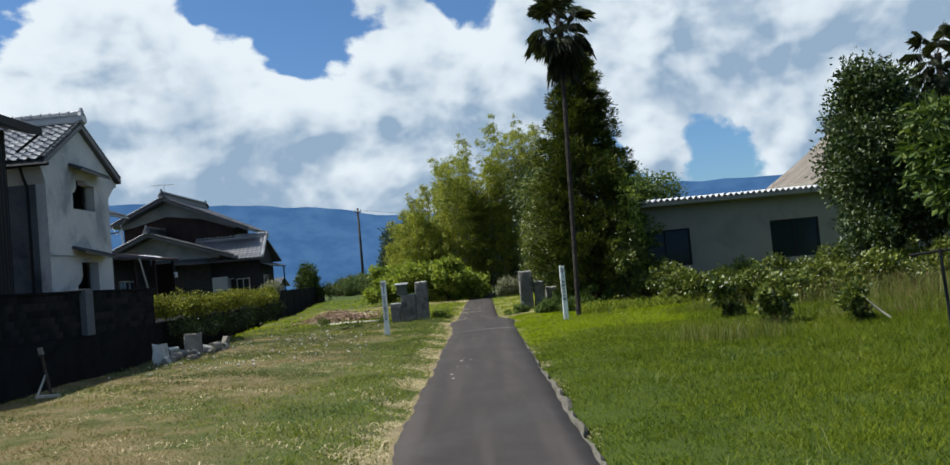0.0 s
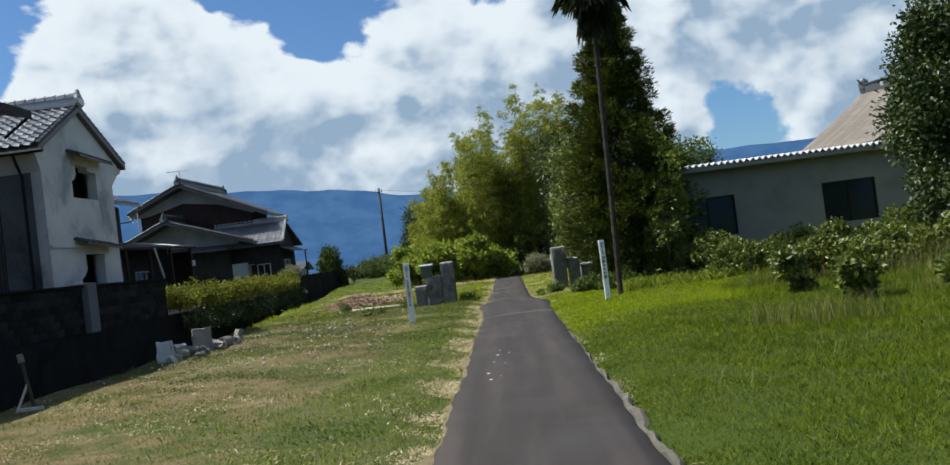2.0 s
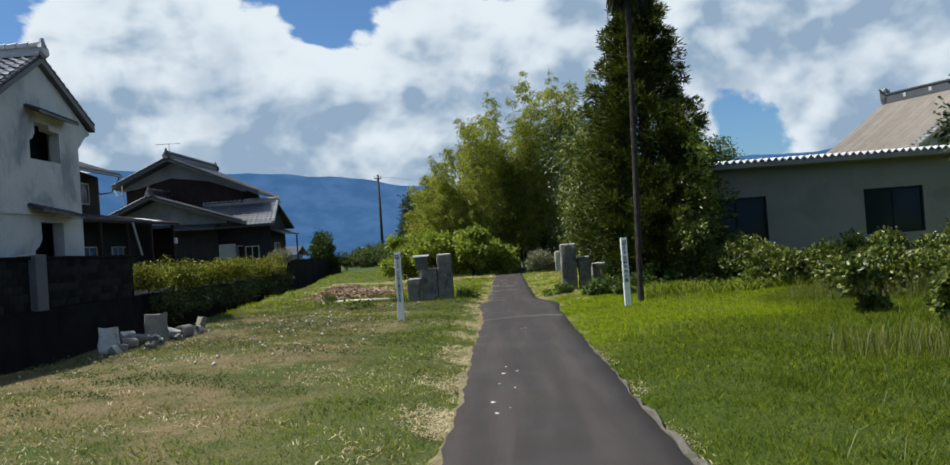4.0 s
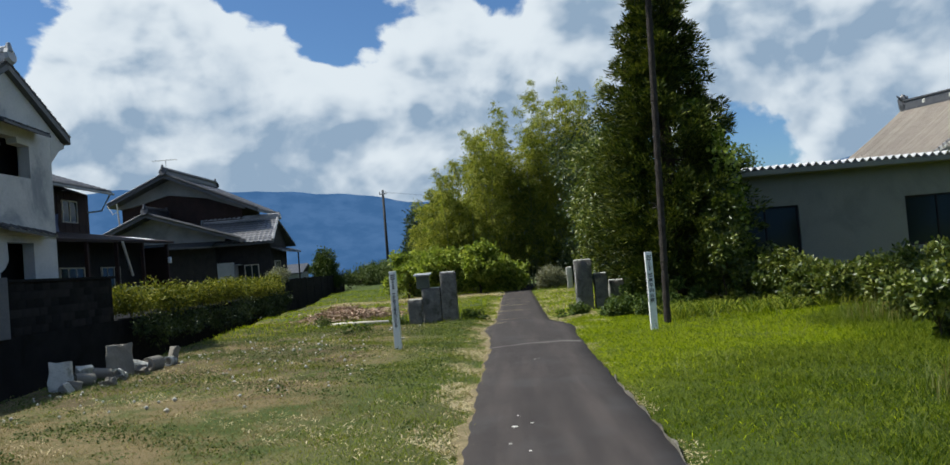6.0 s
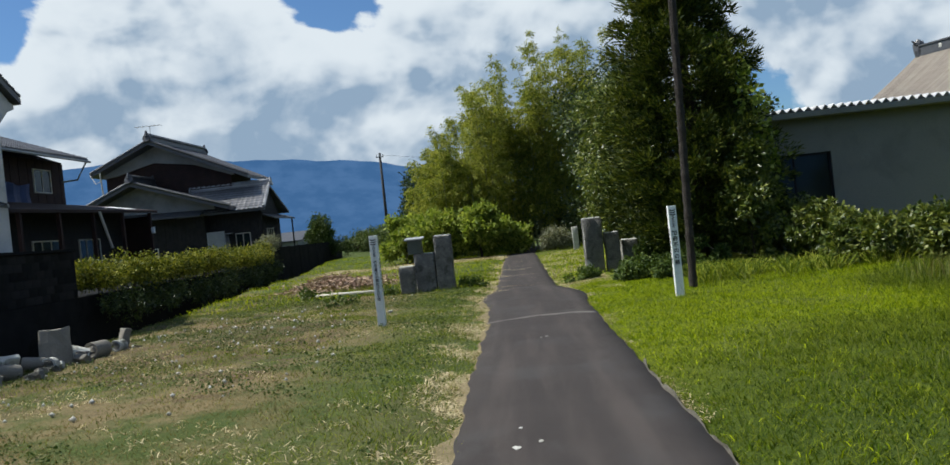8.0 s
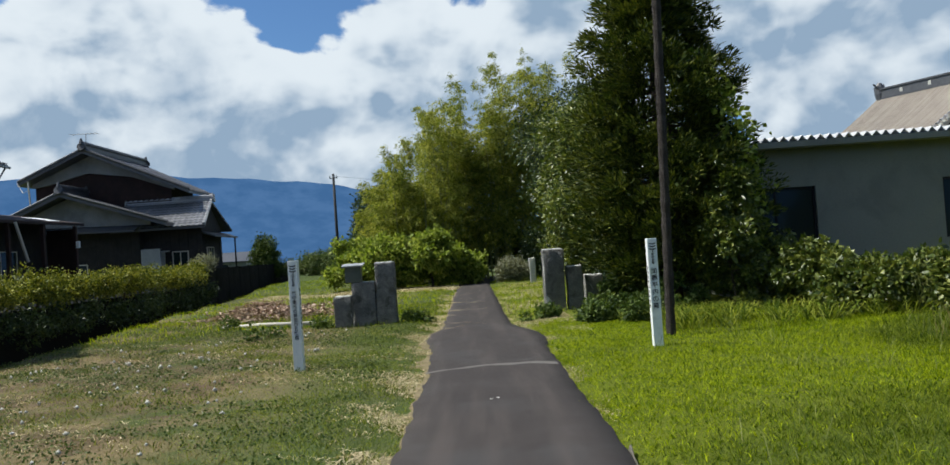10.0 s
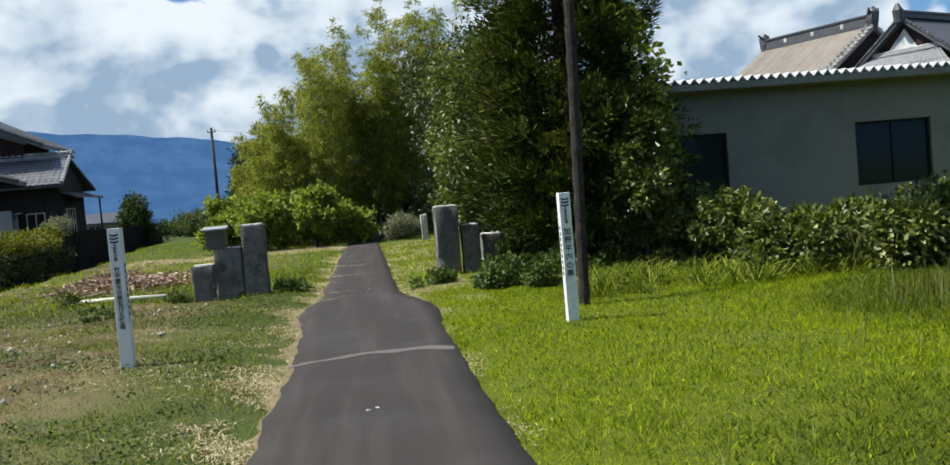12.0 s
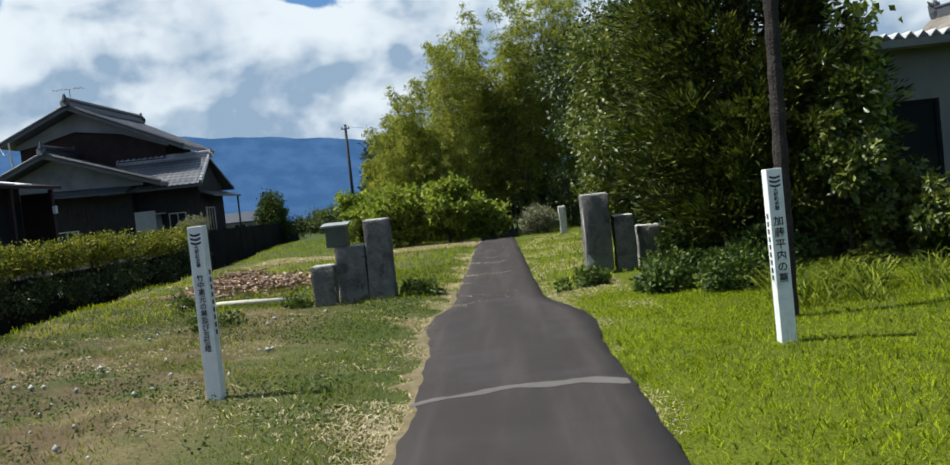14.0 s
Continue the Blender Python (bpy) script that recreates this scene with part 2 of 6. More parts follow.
GRASS_TALL = leafy("tall_grass_blade", [(0.07, 0.105, 0.016), (0.14, 0.175, 0.04), (0.27, 0.29, 0.11)], thin=0.4, scale=0.6)
GRASS_DRY = leafy("mown_dry_grass_blade", [(0.07, 0.078, 0.016), (0.150, 0.118, 0.040), (0.255, 0.192, 0.094)], thin=0.35, scale=0.35, island=0.7, gloss=0.1)
GRASS_MEADOW = leafy("meadow_grass_blade", [(0.030, 0.062, 0.003), (0.092, 0.138, 0.006), (0.20, 0.24, 0.022)], thin=0.4, scale=0.5, island=0.75, gloss=0.1)
CLOVER = leafy("clover_leaf", [(0.035, 0.068, 0.014), (0.075, 0.115, 0.03), (0.16, 0.19, 0.07)], thin=0.3, scale=0.8)
CEDAR = leafy("cedar_needles", [(0.015, 0.030, 0.005), (0.050, 0.074, 0.010), (0.150, 0.165, 0.024)], thin=0.2, scale=0.6)
BAMBOO = leafy("bamboo_leaf", [(0.10, 0.142, 0.018), (0.25, 0.285, 0.040), (0.45, 0.44, 0.095)], thin=0.48, scale=0.35)
BROADLEAF = leafy("dull_broad_leaf", [(0.030, 0.058, 0.012), (0.066, 0.110, 0.020), (0.135, 0.18, 0.042)], thin=0.3, rough=0.55, gloss=0.25)
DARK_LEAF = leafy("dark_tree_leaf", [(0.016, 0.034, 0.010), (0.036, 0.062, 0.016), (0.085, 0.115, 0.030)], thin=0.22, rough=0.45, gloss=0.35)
KUDZU = leafy("vine_leaf", [(0.034, 0.060, 0.008), (0.092, 0.130, 0.018), (0.235, 0.26, 0.055)], thin=0.3, rough=0.42, gloss=0.5)
HEDGE_LEAF = leafy("hedge_leaf", [(0.05, 0.072, 0.009), (0.16, 0.18, 0.018), (0.33, 0.32, 0.04)], thin=0.25)
BRIGHT_LEAF = leafy("bright_shrub_leaf", [(0.10, 0.155, 0.018), (0.23, 0.30, 0.045), (0.38, 0.43, 0.10)], thin=0.45)
PALE_BUSH = leafy("pale_bush_leaf", [(0.12, 0.13, 0.08), (0.22, 0.23, 0.15), (0.34, 0.34, 0.25)], thin=0.25)
PALM_LEAF = leafy("palm_leaf", [(0.014, 0.022, 0.010), (0.034, 0.046, 0.020), (0.07, 0.082, 0.040)], thin=0.25, gloss=0.4)


def worn_asphalt():
    """Paler, dustier wheel lanes along the footpath."""
    tree = ASPHALT.node_tree
    shader = next(n for n in tree.nodes if n.type == "BSDF_PRINCIPLED")
    source = shader.inputs["Base Color"].links[0].from_socket
    at = node(tree, "ShaderNodeTexCoord").outputs["Object"]
    long = node(tree, "ShaderNodeMapping")
    long.inputs["Scale"].default_value = (2.6, 0.16, 1.0)
    tree.links.new(at, long.inputs["Vector"])
    lanes = smooth(tree, noise_tex(tree, long.outputs["Vector"], 1.3, 4.0, 0.55), 0.45, 0.68)
    grit = smooth(tree, noise_tex(tree, at, 300.0, 2.0, 0.6), 0.58, 0.75)
    colour = mix(tree, calc(tree, "MULTIPLY", lanes, 0.55), source, (0.068, 0.056, 0.050))
    colour = mix(tree, calc(tree, "MULTIPLY", grit, 0.35), colour, (0.11, 0.10, 0.095))
    tree.links.new(colour, shader.inputs["Base Color"])


worn_asphalt()


def ground_material():
    """Turf: dry and mown left of the path, lush right of it, with bare soil spots."""
    mat = bpy.data.materials.new("turf")
    mat.use_nodes = True
    tree = mat.node_tree
    tree.nodes.clear()
    at = node(tree, "ShaderNodeTexCoord").outputs["Object"]
    split = node(tree, "ShaderNodeSeparateXYZ")
    tree.links.new(at, split.inputs[0])
    broad = noise_tex(tree, at, 0.45, 5.0, 0.6, 0.3)
    mid = noise_tex(tree, at, 2.2, 5.0, 0.65)
    fine = noise_tex(tree, at, 45.0, 3.0, 0.65)
    dry = mix(tree, smooth(tree, fine, 0.3, 0.7), (0.105, 0.083, 0.036), (0.22, 0.172, 0.09))
    weed = mix(tree, smooth(tree, fine, 0.3, 0.7), (0.030, 0.050, 0.010), (0.075, 0.10, 0.022))
    lush = mix(tree, smooth(tree, fine, 0.3, 0.7), (0.055, 0.076, 0.004), (0.125, 0.150, 0.008))
    left = mix(tree, smooth(tree, calc(tree, "MULTIPLY_ADD", mid, 0.4, calc(tree, "MULTIPLY", broad, 0.6)), 0.40, 0.56), weed, dry)
    left = mix(tree, calc(tree, "MULTIPLY", smooth(tree, split.outputs["X"], -3.2, -1.7), 0.75), left, weed)
    side = smooth(tree, split.outputs["X"], -1.2, 0.9)
    rank = mix(tree, smooth(tree, fine, 0.3, 0.7), (0.024, 0.042, 0.003), (0.060, 0.085, 0.008))
    lush = mix(tree, smooth(tree, calc(tree, "MULTIPLY_ADD", broad, 6.0, split.outputs["Y"]), 17.5, 21.5), rank, lush)
    colour = mix(tree, side, left, lush)
    far = smooth(tree, split.outputs["Y"], 38.0, 60.0)
    colour = mix(tree, far, colour, weed)
    worn = calc(tree, "MULTIPLY", smooth(tree, split.outputs["Y"], 15.0, 20.0), calc(tree, "SUBTRACT", 1.0, smooth(tree, split.outputs["Y"], 27.0, 32.0)))
    worn = calc(tree, "MULTIPLY", worn, calc(tree, "SUBTRACT", 1.0, smooth(tree, split.outputs["X"], -3.6, -2.0)))
    soil = smooth(tree, calc(tree, "MULTIPLY_ADD", fine, 0.16, calc(tree, "MULTIPLY_ADD", worn, 0.17, noise_tex(tree, at, 1.3, 8.0, 0.75))), 0.68, 0.80)
    colour = mix(tree, calc(tree, "MULTIPLY", soil, 0.8), colour, (0.090, 0.062, 0.036))
    shader = node(tree, "ShaderNodeBsdfPrincipled")
    shader.inputs["Roughness"].default_value = 0.95
    shader.inputs["Specular IOR Level"].default_value = 0.2
    tree.links.new(colour, shader.inputs["Base Color"])
    relief = node(tree, "ShaderNodeBump")
    relief.inputs["Strength"].default_value = 0.8
    relief.inputs["Distance"].default_value = 0.03
    tree.links.new(fine, relief.inputs["Height"])
    tree.links.new(relief.outputs["Normal"], shader.inputs["Normal"])
    tree.links.new(shader.outputs[0], node(tree, "ShaderNodeOutputMaterial").inputs["Surface"])
    return mat


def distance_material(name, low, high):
    """Hills some kilometres off: the air's blue haze is painted in as a glow."""
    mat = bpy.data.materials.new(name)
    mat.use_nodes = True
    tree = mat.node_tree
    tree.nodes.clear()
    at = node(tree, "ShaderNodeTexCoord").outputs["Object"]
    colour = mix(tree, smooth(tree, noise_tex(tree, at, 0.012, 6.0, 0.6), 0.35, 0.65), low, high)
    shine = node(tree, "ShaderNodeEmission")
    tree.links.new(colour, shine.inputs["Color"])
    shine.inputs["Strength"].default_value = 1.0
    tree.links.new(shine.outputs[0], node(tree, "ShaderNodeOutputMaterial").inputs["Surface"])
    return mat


def glass_material():
    mat = bpy.data.materials.new("dark_window_glass")
    mat.use_nodes = True
    shader = mat.node_tree.nodes["Principled BSDF"]
    shader.inputs["Base Color"].default_value = (0.016, 0.024, 0.024, 1)
    shader.inputs["Roughness"].default_value = 0.08
    shader.inputs["IOR"].default_value = 1.5
    shader.inputs["Specular IOR Level"].default_value = 0.3
    return mat


TURF = ground_material()
GLASS = glass_material()
HILL_HAZE = distance_material("painted_haze_hill", (0.040, 0.108, 0.240), (0.058, 0.135, 0.28))

# ---- mesh helpers ----


def box(bm, x0, x1, y0, y1, z0, z1, bevel=0.0):
    made = bmesh.ops.create_cube(bm, size=1.0)["verts"]
    bmesh.ops.scale(bm, vec=(x1 - x0, y1 - y0, z1 - z0), verts=made)
    bmesh.ops.translate(bm, vec=((x0 + x1) / 2, (y0 + y1) / 2, (z0 + z1) / 2), verts=made)
    if bevel:
        edges = list({e for v in made for e in v.link_edges})
        bmesh.ops.bevel(bm, geom=edges, offset=bevel, segments=2, affect="EDGES", profile=0.6)
    return bm


def boxed(x0, x1, y0, y1, z0, z1, bevel=0.0):
    return box(bmesh.new(), x0, x1, y0, y1, z0, z1, bevel)


def slab(bm, corners, thick):
    """A sheet through four corners, thickened downwards."""
    top = [bm.verts.new(c) for c in corners]
    low = [bm.verts.new((c[0], c[1], c[2] - thick)) for c in corners]
    n = len(corners)
    bm.faces.new(top)
    bm.faces.new(low[::-1])
    for i in range(n):
        bm.faces.new((top[i], low[i], low[(i + 1) % n], top[(i + 1) % n]))
    return bm


def prism(bm, outline, axis, start, end):
    """An outline in two coordinates, drawn out along the third axis."""
    def at(p, along):
        return {"x": (along, p[0], p[1]), "y": (p[0], along, p[1]), "z": (p[0], p[1], along)}[axis]
    a = [bm.verts.new(at(p, start)) for p in outline]
    b = [bm.verts.new(at(p, end)) for p in outline]
    n = len(outline)
    bm.faces.new(a[::-1])
    bm.faces.new(b)
    for i in range(n):
        bm.faces.new((a[i], a[(i + 1) % n], b[(i + 1) % n], b[i]))
    bmesh.ops.recalc_face_normals(bm, faces=bm.faces)
    return bm


def pierced(axis, plane, thick, a_cuts, z_cuts, holes):
    """A wall of real thickness in one piece, cut through by openings (a0, a1, z0, z1)."""
    bm = bmesh.new()
    a_cuts = sorted({*a_cuts, *[h[0] for h in holes], *[h[1] for h in holes]})
    z_cuts = sorted({*z_cuts, *[h[2] for h in holes], *[h[3] for h in holes]})
    grid = {(a, z): bm.verts.new((plane, a, z) if axis == "x" else (a, plane, z)) for a in a_cuts for z in z_cuts}
    for p, q in zip(a_cuts, a_cuts[1:]):
        for s, e in zip(z_cuts, z_cuts[1:]):
            if not any(h[0] <= p and q <= h[1] and h[2] <= s and e <= h[3] for h in holes):
                bm.faces.new((grid[p, s], grid[q, s], grid[q, e], grid[p, e]))
    for loose in [w for w in bm.verts if not w.link_faces]:
        bm.verts.remove(loose)
    made = bmesh.ops.extrude_face_region(bm, geom=list(bm.faces))["geom"]
    shift = (-thick, 0, 0) if axis == "x" else (0, thick, 0)
    bmesh.ops.translate(bm, vec=shift, verts=[g for g in made if isinstance(g, bmesh.types.BMVert)])
    bmesh.ops.recalc_face_normals(bm, faces=bm.faces)
    return bm


def tube(bm, points, radii, sides=8):
    """A round stem through the points."""
    rings = []
    for i, p in enumerate(points):
        p = Vector(p)
        radius = float(radii[i])
        way = (Vector(points[min(i + 1, len(points) - 1)]) - Vector(points[max(i - 1, 0)])).normalized()
        across = way.orthogonal().normalized()
        other = way.cross(across)
        rings.append([bm.verts.new(p + radius * (math.cos(2 * math.pi * k / sides) * across + math.sin(2 * math.pi * k / sides) * other)) for k in range(sides)])
    for a, b in zip(rings, rings[1:]):
        if (a[0].co - b[0].co).length > (a[0].co - b[sides // 2].co).length:
            b[:] = b[sides // 2:] + b[:sides // 2]
        for k in range(sides):
            bm.faces.new((a[k], a[(k + 1) % sides], b[(k + 1) % sides], b[k]))
    bm.faces.new(rings[0][::-1])
    bm.faces.new(rings[-1])
    return bm


def link_mesh(name, data, mat, parent=None, label=""):
    ob = new(name, data)
    if mat is not None and not data.materials:
        data.materials.append(mat)
    if parent is not None:
        ob.parent = parent
        if parent.parent is None:
            ob.matrix_parent_inverse = parent.matrix_basis.inverted()
    if label:
        tagged(ob, label)
    return ob


def part(name, bm, mat, parent=None, label="", soft=False):
    data = bpy.data.meshes.new(name)
    bmesh.ops.recalc_face_normals(bm, faces=bm.faces)
    bm.to_mesh(data)
    bm.free()
    if soft:
        for p in data.polygons:
            p.use_smooth = True
    return link_mesh(name, data, mat, parent, label)


def raw(name, verts, faces, mat, parent=None, label="", soft=False):
    """A mesh from arrays: faces all with the same number of corners."""
    verts, faces = np.asarray(verts, dtype=np.float32), np.asarray(faces, dtype=np.int32)
    data = bpy.data.meshes.new(name)
    data.vertices.add(len(verts))
    data.vertices.foreach_set("co", verts.ravel())
    n, k = faces.shape
    data.loops.add(n * k)
    data.loops.foreach_set("vertex_index", faces.ravel())
    data.polygons.add(n)
    data.polygons.foreach_set("loop_start", np.arange(0, n * k, k, dtype=np.int32))
    data.polygons.foreach_set("loop_total", np.full(n, k, dtype=np.int32))
    if soft:
        data.polygons.foreach_set("use_smooth", np.ones(n, dtype=bool))
    data.update(calc_edges=True)
    return link_mesh(name, data, mat, parent, label)


def thing(name, place, label, category, group=""):
    ob = new(name)
    ob.matrix_basis = Matrix.Translation(place)
    ob.empty_display_size = 0.1
    return tagged(ob, label, category, group)


rng = np.random.default_rng(7)


def unit(v):
    return v / np.maximum(np.linalg.norm(v, axis=1, keepdims=True), 1e-6)


def leaves(name, pos, way, length, width, mat, parent=None, label="", fold=0.25, flat=0.0):
    """Many small leaves, each a folded diamond at pos that points along way."""
    n = len(pos)
    way = unit(np.asarray(way, dtype=float))
    other = rng.normal(size=(n, 3))
    if flat:
        other = other * (1 - flat) + np.cross(way, np.array([0, 0, 1.0])) * flat * 2
    side = unit(np.cross(np.cross(way, other), way) + 1e-5)
    up = np.cross(way, side)
    length, width = np.broadcast_to(length, n)[:, None], np.broadcast_to(width, n)[:, None]
    mid = pos + way * length * 0.45
    verts = np.stack([pos, mid + side * width / 2 + up * width * fold, pos + way * length, mid - side * width / 2 + up * width * fold], 1).reshape(-1, 3)
    base = np.arange(n)[:, None] * 4
    faces = np.concatenate([base + [[0, 1, 2]], base + [[0, 2, 3]]], 1).reshape(-1, 3)
    return raw(name, verts, faces, mat, parent, label)


def blades(name, pos, height, width, lean, mat, parent=None, label="", short=False):
    """Grass: each blade a bent, tapering strip, or one leaning sliver where it is short."""
    n = len(pos)
    turn = rng.uniform(0, 2 * math.pi, n)
    side = np.stack([np.cos(turn), np.sin(turn), np.zeros(n)], 1)
    fall_turn = rng.uniform(0, 2 * math.pi, n)
    fall = np.stack([np.cos(fall_turn), np.sin(fall_turn), np.zeros(n)], 1) * (np.broadcast_to(lean, n) * rng.uniform(0.3, 1.4, n))[:, None]
    height, width = np.broadcast_to(height, n)[:, None], np.broadcast_to(width, n)[:, None]
    up = np.array([0, 0, 1.0])
    if short:
        tip = pos + up * height * np.clip(1 - 0.25 * np.linalg.norm(fall, axis=1, keepdims=True), 0.4, 1) + fall * height
        verts = np.stack([pos - side * width / 2, pos + side * width / 2, tip], 1).reshape(-1, 3)
        return raw(name, verts, np.arange(3 * n).reshape(-1, 3), mat, parent, label)
    mid = pos + up * height * 0.6 + fall * height * 0.35
    tip = pos + up * height * np.clip(1 - 0.25 * np.linalg.norm(fall, axis=1, keepdims=True), 0.4, 1) + fall * height
    verts = np.stack([pos - side * width / 2, pos + side * width / 2, mid - side * width * 0.4, mid + side * width * 0.4, tip], 1).reshape(-1, 3)
    base = np.arange(n)[:, None] * 5
    faces = np.concatenate([base + [[0, 1, 2]], base + [[1, 3, 2]], base + [[2, 3, 4]]], 1).reshape(-1, 3)
    return raw(name, verts, faces, mat, parent, label)


def cells(x, y, scale, seed=0.0):
    """Smooth noise over the plan, about -1 to 1."""
    x, y = np.asarray(x) * scale + seed, np.asarray(y) * scale - seed * 0.7
    return (np.sin(x * 1.3 + 1.7 * np.sin(y * 0.9)) + np.sin(y * 1.7 + 1.3 * np.sin(x * 1.1 + 2)) + np.sin((x + y) * 2.3 + seed)) / 3


# ---- the plan ----
def bank(y):
    """Edge of the turf above the watercourse."""
    return -8.05 - np.clip(np.asarray(y) - 24.0, 0, 60) * 0.105


def land(x, y):
    """Height of the ground."""
    x, y = np.asarray(x, dtype=float), np.asarray(y, dtype=float)
    z = 0.05 * cells(x, y, 0.7) * np.clip((np.abs(x) - 1.2) / 2, 0, 1)
    z = z + 0.05 * np.clip((np.abs(x) - 0.9) / 0.5, 0, 1) * (y < 44)
    side = np.clip((np.abs(x) - 0.85) / 0.35, 0, 1)
    z = np.where(y < 58, -0.02 * (1 - side) + z * side, z)
    z = z + 0.10 * np.clip((x - 4) / 4, 0, 1)
    rise = 0.9 * np.clip((y - 50) / 25, 0, 1) * np.clip((-x - 2) / 4, 0, 1) * np.clip((13.5 + x) / 3, 0, 1)
    z = z + rise
    drop = np.clip((bank(y) - x) / 0.7, 0, 1)
    out = np.clip((x + 16.0) / 0.4, 0, 1)
    z = z - 1.35 * drop * drop * (3 - 2 * drop) * out * (y < 100)
    return z


def build_ground():
    xs = np.concatenate([np.linspace(-3500, -60, 14), np.linspace(-50, -17, 12), np.linspace(-16, -1.8, 72), np.linspace(-1.7, 1.7, 69), np.linspace(1.8, 14, 62), np.linspace(16, 60, 12), np.linspace(90, 3500, 14)])
    ys = np.concatenate([np.linspace(-3500, -30, 12), np.linspace(-20, 60, 221), np.linspace(62, 110, 17), np.linspace(140, 4200, 14)])
    gx, gy = np.meshgrid(xs, ys, indexing="ij")
    verts = np.stack([gx, gy, land(gx, gy)], -1).reshape(-1, 3)
    i, j = np.meshgrid(np.arange(len(xs) - 1), np.arange(len(ys) - 1), indexing="ij")
    a = (i * len(ys) + j).ravel()
    faces = np.stack([a, a + len(ys), a + len(ys) + 1, a + 1], 1)
    ob = raw("ground", verts, faces, TURF, soft=True)
    tagged(ob, "uneven turf, dry and mown on one side, lush on the other", "ground", kind="structure")


def road_edges(y):
    """Left and right edge of the asphalt."""
    wobble = 0.014 * math.sin(y * 2.1) + 0.014 * math.sin(y * 5.3 + 1) + 0.012 * math.sin(y * 11.7)
    left = -0.79 - 0.22 * math.exp(-((y - 25.9) / 1.5) ** 2) + wobble
    right = 0.84 + 0.10 * math.exp(-((y - 25.0) / 1.2) ** 2) - 0.34 / (1 + math.exp(-(y - 26.9) * 2.4)) + 0.012 * math.sin(y * 1.7 + 2) + 0.010 * math.sin(y * 8.1)
    bend = 0.012 * max(0.0, y - 47) ** 2
    return left + bend, right + bend


def road_z(x, y):
    left, right = road_edges(y)
    s = (x - left) / (right - left)
    return 0.012 + 0.018 * min(1, max(0, min(s, 1 - s)) * 4) + 0.004 * math.sin(y * 0.9 + x * 2)


def straw_width(y):
    """How far the dead verge reaches from the asphalt's left edge."""
    y = np.asarray(y, dtype=float)
    return np.clip(0.13 + 0.10 * np.sin(y * 0.9 + 0.5) + 0.07 * np.sin(y * 2.3) + 0.05 * np.sin(y * 5.9 + 1) + 0.30 * np.exp(-((y - 24.5) / 1.8) ** 2) + 0.12 * np.exp(-((y - 11) / 1.2) ** 2), 0.02, 0.7)


def build_road():
    bm = bmesh.new()
    rows = []
    for k in range(0, 361):
        y = -8 + k * 0.19
        left, right = road_edges(y)
        if y > 57:
            break
        across = []
        for s in np.linspace(0, 1, 9):
            x = left + (right - left) * s
            edge = min(s, 1 - s)
            across.append(bm.verts.new((x, y, 0.012 + 0.018 * min(1, edge * 4) + 0.004 * math.sin(y * 0.9 + x * 2))))
        low = bm.verts.new((left - 0.01, y, -0.05)), bm.verts.new((right + 0.01, y, -0.05))
        rows.append([low[0], *across, low[1]])
    for a, b in zip(rows, rows[1:]):
        for k in range(len(a) - 1):
            bm.faces.new((a[k], a[k + 1], b[k + 1], b[k]))
    tagged(part("road", bm, ASPHALT, soft=True), "narrow dark asphalt footpath with crumbled edges", "path", kind="structure")
    # pale seam across the asphalt
    bm = bmesh.new()
    strip = []
    for s in np.linspace(0, 1, 25):
        x = -0.80 + 1.62 * s
        y = 21.78 + 0.10 * s + 0.12 * math.sin(s * 3.1) + 0.03 * math.sin(s * 17)
        wide = 0.04 + 0.07 * s + 0.018 * math.sin(s * 23) + 0.008 * math.sin(s * 61)
        strip.append((bm.verts.new((x, y - wide, road_z(x, y) + 0.003)), bm.verts.new((x, y + wide, road_z(x, y) + 0.003))))
    for a, b in zip(strip, strip[1:]):
        bm.faces.new((a[0], b[0], b[1], a[1]))
    tagged(part("trim", bm, SEAM), "pale patched seam across the asphalt path", "path seam", kind="structure")
    # broken concrete edging
    bm = bmesh.new()
    rows = []
    for k in range(0, 260):
        y = -6 + k * 0.09
        right = road_edges(y)[1]
        wide = 0.065 + 0.03 * math.sin(y * 0.8) + 0.025 * math.sin(y * 4.7 + 1) + 0.015 * math.sin(y * 13.1)
        wide *= 1.0 if y < 10.5 else max(0.25, 1 - (y - 10.5) / 6)
        high = 0.012 + 0.012 * math.sin(y * 3.3) + 0.012 * math.sin(y * 7.9 + 2) + 0.008 * math.sin(y * 19.7)
        rows.append([bm.verts.new((right - 0.012, y, high - 0.05)), bm.verts.new((right + 0.006, y, high + 0.012)), bm.verts.new((right + wide * 0.6, y, high + 0.022)), bm.verts.new((right + wide, y, high - 0.01)), bm.verts.new((right + wide + 0.01, y, -0.08))])
    for a, b in zip(rows, rows[1:]):
        for k in range(4):
            bm.faces.new((a[k], a[k + 1], b[k + 1], b[k]))
    tagged(part("kerb", bm, KERB), "broken low concrete edging beside the asphalt path", "kerb", kind="structure")
    # dead verge along the left edge
    bm = bmesh.new()
    rows = []
    for y in np.arange(-6, 42, 0.12):
        left = road_edges(float(y))[0]
        wide = float(straw_width(y)) * max(0.0, 0.20 + 0.24 * math.sin(y * 3.1) + 0.16 * math.sin(y * 17.3) + 0.12 * math.sin(y * 41)) + 0.01
        xs = [left + 0.03, left - wide * 0.5, left - wide, left - wide - 0.05]
        hs = [0.010, float(land(xs[1], y)) * 0.6 + 0.022, float(land(xs[2], y)) + 0.006, float(land(xs[3], y)) - 0.03]
        rows.append([bm.verts.new((x, y, z)) for x, z in zip(xs, hs)])
